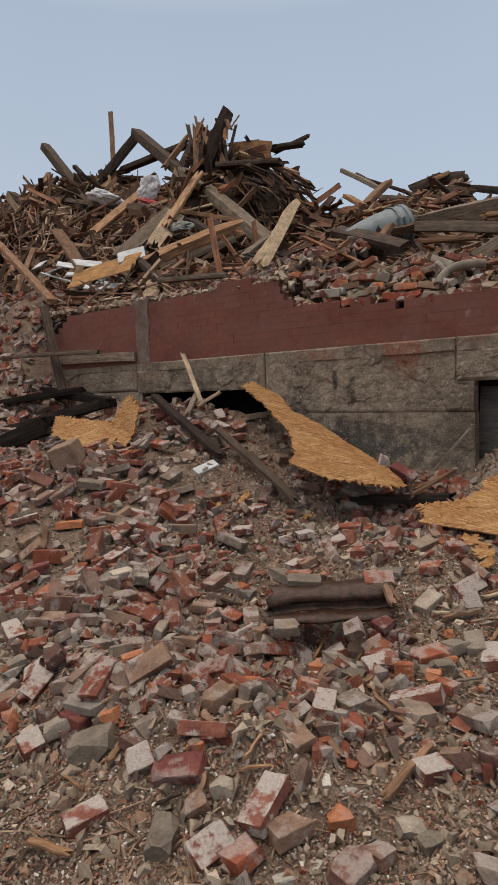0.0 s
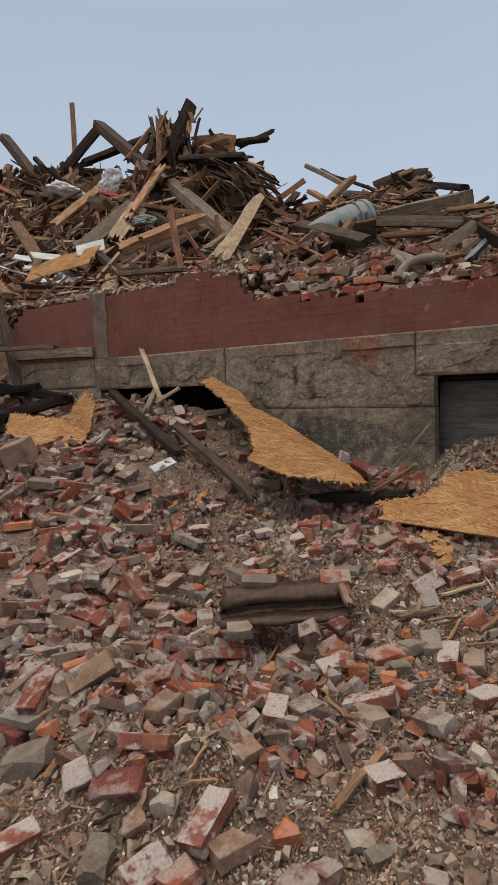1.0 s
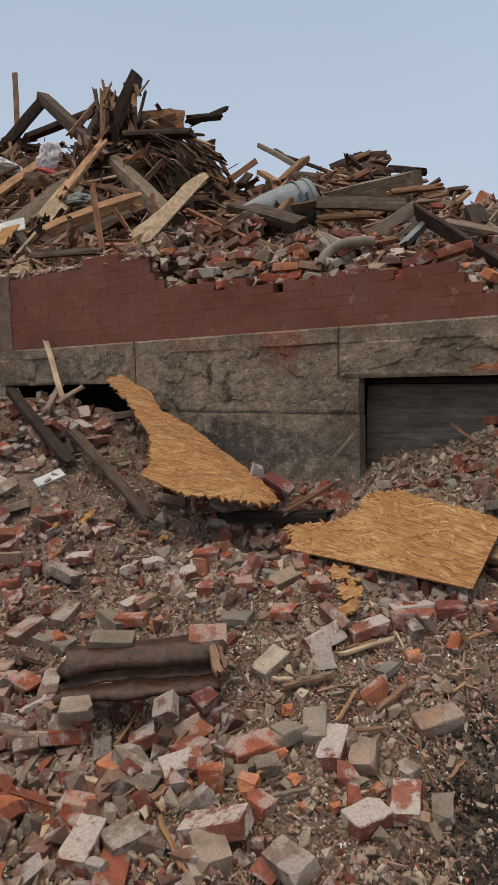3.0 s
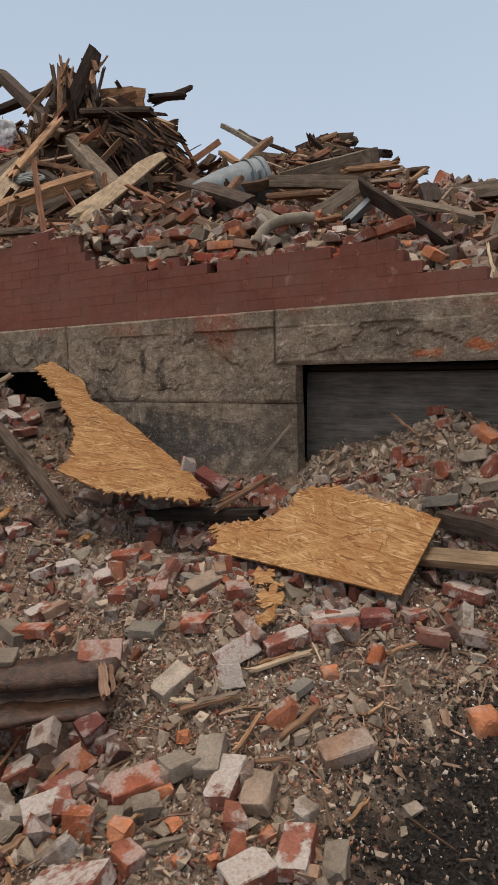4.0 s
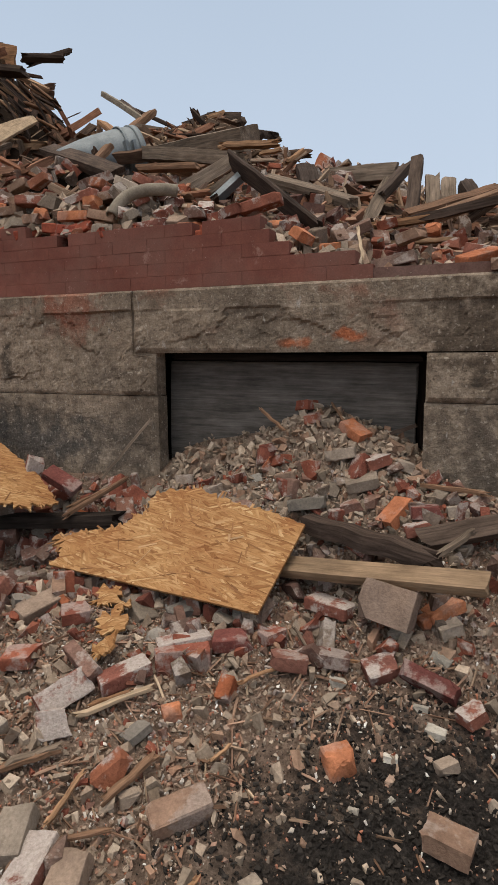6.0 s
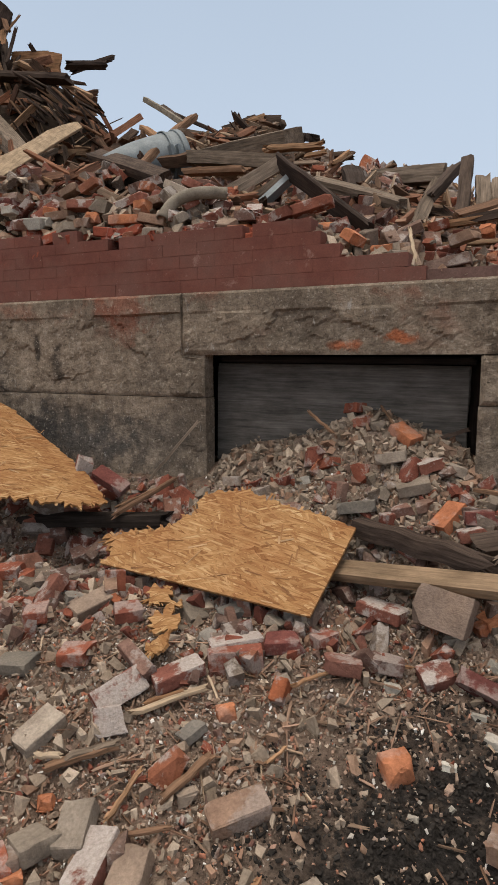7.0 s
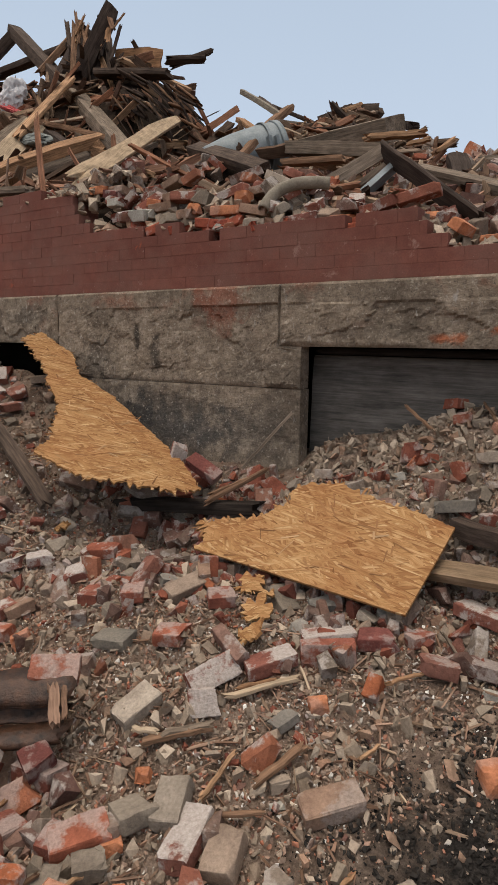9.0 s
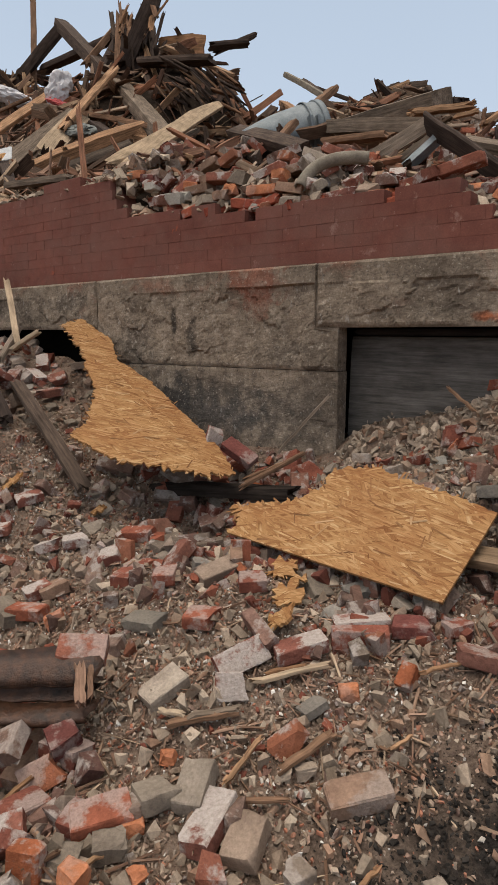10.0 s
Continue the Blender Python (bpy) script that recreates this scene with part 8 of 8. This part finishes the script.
# gravel and crumbs
grit_pool = [template(shard_bm(7000 + i, 1, 0.8, 0.7)) for i in range(16)]
pieces = []
while len(pieces) < 150000:
    x, y = (rng.uniform(-3.6, 0.6), rng.uniform(0.9, 5.1)) if rng.random() < 0.8 else (rng.uniform(-6.5, 1.0), rng.uniform(0.7, 5.2))
    if rng.random() < 0.85 * soil_at(x, y):
        continue
    s = 0.0045 + 0.014 * rng.random() ** 2.6
    pieces.append((rng.choice(grit_pool), Matrix.LocRotScale((x, y, ground_z(x, y) + 0.28 * s), spin(), (s * 1.3, s, s * 0.8))))
tagged(scatter("gravel", pieces, M_GRAVEL), "fine gravel, mortar grit and brick crumbs", "gravel", kind="stuff")

# clods of black soil
pieces = []
while len(pieces) < 11000:
    x, y = rng.uniform(-1.1, 1.0), rng.uniform(2.4, 4.4)
    if rng.random() > soil_at(x, y):
        continue
    s = 0.004 + 0.018 * rng.random() ** 2.5
    pieces.append((rng.choice(grit_pool), Matrix.LocRotScale((x, y, ground_z(x, y) + 0.25 * s), spin(), (s * 1.2, s, s * 0.8))))
tagged(scatter("soil_clods", pieces, M_SOIL), "crumbly clods of black soil", "soil", kind="stuff")

# splinters
sliver_pool = [template(timber_bm(7100 + i, 1, 1, 1, 0.3, 2, 0.0, 0.5)) for i in range(5)]
pieces = []
while len(pieces) < 4300:
    x, y = (rng.uniform(-6.5, 1.0), rng.uniform(0.8, 5.1)) if rng.random() < 0.6 else (rng.uniform(-2.6, 0.3), rng.uniform(1.2, 4.4))
    if rng.random() < 0.92 * soil_at(x, y) or (x > -1.3 and y < 2.5 and rng.random() < 0.55):
        continue
    L = rng.uniform(0.02, 0.07) if rng.random() < 0.8 else rng.uniform(0.07, 0.24)
    pieces.append((rng.choice(sliver_pool), resting(x, y, ground_z(x, y) + 0.012, ground_tilt(x, y), rng.uniform(0, 360), rng.gauss(0, 12), rng.uniform(0, 90), (L, rng.uniform(0.003, 0.012), rng.uniform(0.002, 0.007)))))
tagged(scatter("splinters", pieces, M_SPLINTER, True), "thin wood splinters and lath scraps over the rubble", "splinters", kind="stuff")

# whole and half bricks between and below those
whole_pool = [template(brick_bm(6100 + i, (0.222, 0.13, 0.17, 0.222, 0.11)[i % 5], i % 5 in (1, 2, 4))) for i in range(15)]
pieces = []
while len(pieces) < 1080:
    x, y = (rng.uniform(-9.0, 2.8), rng.uniform(-1.0, 5.1)) if len(pieces) < 800 else (rng.uniform(-6.2, -1.9), rng.uniform(1.6, 5.0))
    if rng.random() > (brick_density(x, y) - 0.2) * ease(-1.2, 0.6, y) or not clear_of(x, y, 0.03):
        continue
    pieces.append((rng.choice(whole_pool), resting(x, y, ground_z(x, y) + rng.uniform(-0.01, 0.045) + 0.05 * rng.random() * ease(-1.9, -2.6, x), ground_tilt(x, y), rng.uniform(0, 360), rng.gauss(0, 15), rng.gauss(0, 17) + (90 if rng.random() < 0.2 else 0))))
while len(pieces) < 1580:
    x, y = rng.uniform(-11.5, -6.9), rng.uniform(3.8, 6.4)
    z = max(ground_z(x, y), heap(x, y) if y > 5.45 else -9)
    pieces.append((rng.choice(whole_pool), resting(x, y, z + rng.uniform(0, 0.05), ground_tilt(x, y), rng.uniform(0, 360), rng.gauss(0, 24), rng.gauss(0, 28))))
while len(pieces) < 1645:
    x, y = rng.uniform(-4.2, 1.6), 5.26 + abs(rng.gauss(0, 0.45))
    if (x < -3.6 and y < 5.5) or not clear_of(x, y, 0.06):
        continue
    z = top_z(x, y) + 0.04 + 0.12 * rng.random() ** 2
    pieces.append((rng.choice(whole_pool), resting(x, y, z, Vector((0, -0.15, 1)).normalized(), rng.uniform(0, 360), rng.gauss(0, 16), rng.gauss(0, 20))))
tagged(scatter("brick_rubble", pieces, M_BRICK_BITS), "whole and broken bricks bedded in the rubble", "rubble", kind="stuff")

# bricks and mortar on the wall top and the near edge of the heap
count = 0
while count < 46:
    x, y = rng.uniform(-3.6, 0.4), 5.26 + abs(rng.gauss(0, 0.2))
    if not clear_of(x, y, 0.06):
        continue
    kind = rng.choices(("brick", "limed", "orange", "grey", "tan"), (1.4, 8, 1.5, 3.5, 2.5))[0]
    ob = new("brick", rng.choice(pools[kind]))
    z = top_z(x, y) + 0.045 + 0.08 * rng.random() ** 2
    ob.matrix_world = resting(x, y, z, Vector((0, -0.15, 1)).normalized(), rng.uniform(0, 360), rng.gauss(0, 14), rng.gauss(0, 18))
    tagged(ob, "broken brick lying on the wall top", "brick", "bricks on the wall top")
    count += 1
pieces = []
while len(pieces) < 2600:
    x, y = rng.uniform(-8.5, 1.6), 5.25 + abs(rng.gauss(0, 0.5))
    s = rng.uniform(0.02, 0.09)
    z = top_z(x, y) + 0.25 * s
    pieces.append((rng.choice(lump_pool), Matrix.LocRotScale((x, y, z), spin(), (s * 1.3, s, s * 0.7))))
tagged(scatter("stone_rubble", pieces, M_CHIPS), "grey mortar lumps heaped on the wall top", "rubble", kind="stuff")
pieces = []
while len(pieces) < 1600:
    x, y = rng.uniform(-16, 1.6), rng.uniform(5.5, 9.5)
    if rng.random() < ease(6.0, 9.5, y):
        continue
    s = rng.uniform(0.5, 1.5)
    pieces.append((rng.choice(bit_pool), Matrix.LocRotScale((x, y, heap(x, y) + 0.04), spin(), (s, s, s))))
tagged(scatter("brick_rubble", pieces, M_BRICK_BITS), "broken bricks lying over the heap", "rubble", kind="stuff")

# loose wood over the heap
wood_pool = [template(timber_bm(7200 + i, 1, 1, 1, 0.06 + 0.03 * (i % 4), 4, 0.01, 0.35)) for i in range(10)]


def heap_wood(n, x0, x1, y0, y1, lo, hi, w, tilt, lift):
    out = []
    while len(out) < n:
        x, y = rng.uniform(x0, x1), rng.uniform(y0, y1)
        crest = slope_line(x, [(-20, 12.0), (-4.5, 12.0), (-1.5, 8.0), (0.5, 7.0), (6, 7.0)])
        if y > crest - (0.3 if lo < 1 else 1.2):
            continue
        if -4.9 < x < -3.2 and 6.1 < y < 8.2 and rng.random() < 0.8:
            continue
        L = rng.uniform(lo, hi)
        out.append((rng.choice(wood_pool), resting(x, y, heap(x, y) + rng.uniform(0, lift), heap_tilt(x, y), rng.uniform(0, 360), rng.gauss(0, tilt), rng.uniform(0, 180),
                                                   (L, rng.uniform(0.25, 1.3) * w, rng.uniform(0.008, 0.03) if rng.random() < 0.86 else w * 0.5))))
    return out


pieces = heap_wood(1150, -18, -6.0, 5.9, 12.5, 0.2, 1.4, 0.14, 26, 0.24)
pieces += heap_wood(800, -7.0, -2.5, 6.2, 11.4, 0.2, 0.9, 0.11, 15, 0.13)
pieces += heap_wood(620, -4.0, 1.6, 5.75, 7.4, 0.12, 0.6, 0.07, 14, 0.07)
pieces += heap_wood(130, -12.0, -7.0, 9.2, 11.6, 0.25, 0.8, 0.1, 16, 0.06)
plank_pool = [mesh_of(timber_bm(7300 + i, 0.5 + 0.13 * i, 0.06 + 0.028 * (i * 5 % 7), 0.018 + 0.01 * (i % 3), 0.15, 5, 0.012, 0.4), "plank", M_WOODMIX, True) for i in range(10)]
for _, m in heap_wood(290, -15, -4.5, 5.8, 10.0, 1, 1, 1, 15, 0.22):
    ob = new("plank", rng.choice(plank_pool))
    ob.matrix_world = Matrix.LocRotScale(m.translation, m.to_quaternion(), (1, 1, 1))
    tagged(ob, "broken weathered plank lying on the debris heap", "plank", "planks on the heap")
tagged(scatter("broken_wood", pieces, M_WOODMIX, True), "tangle of broken planks, laths and beams over the heap", "wood debris", kind="stuff")
pieces = heap_wood(1200, -8, 1.6, 5.7, 9.5, 0.1, 0.5, 0.03, 20, 0.08)
pieces += heap_wood(1500, -17, -6, 5.6, 9.4, 0.2, 1.0, 0.05, 22, 0.22)
tagged(scatter("splinters", pieces, M_LATH, True), "splintered laths over the heap", "splinters", kind="stuff")
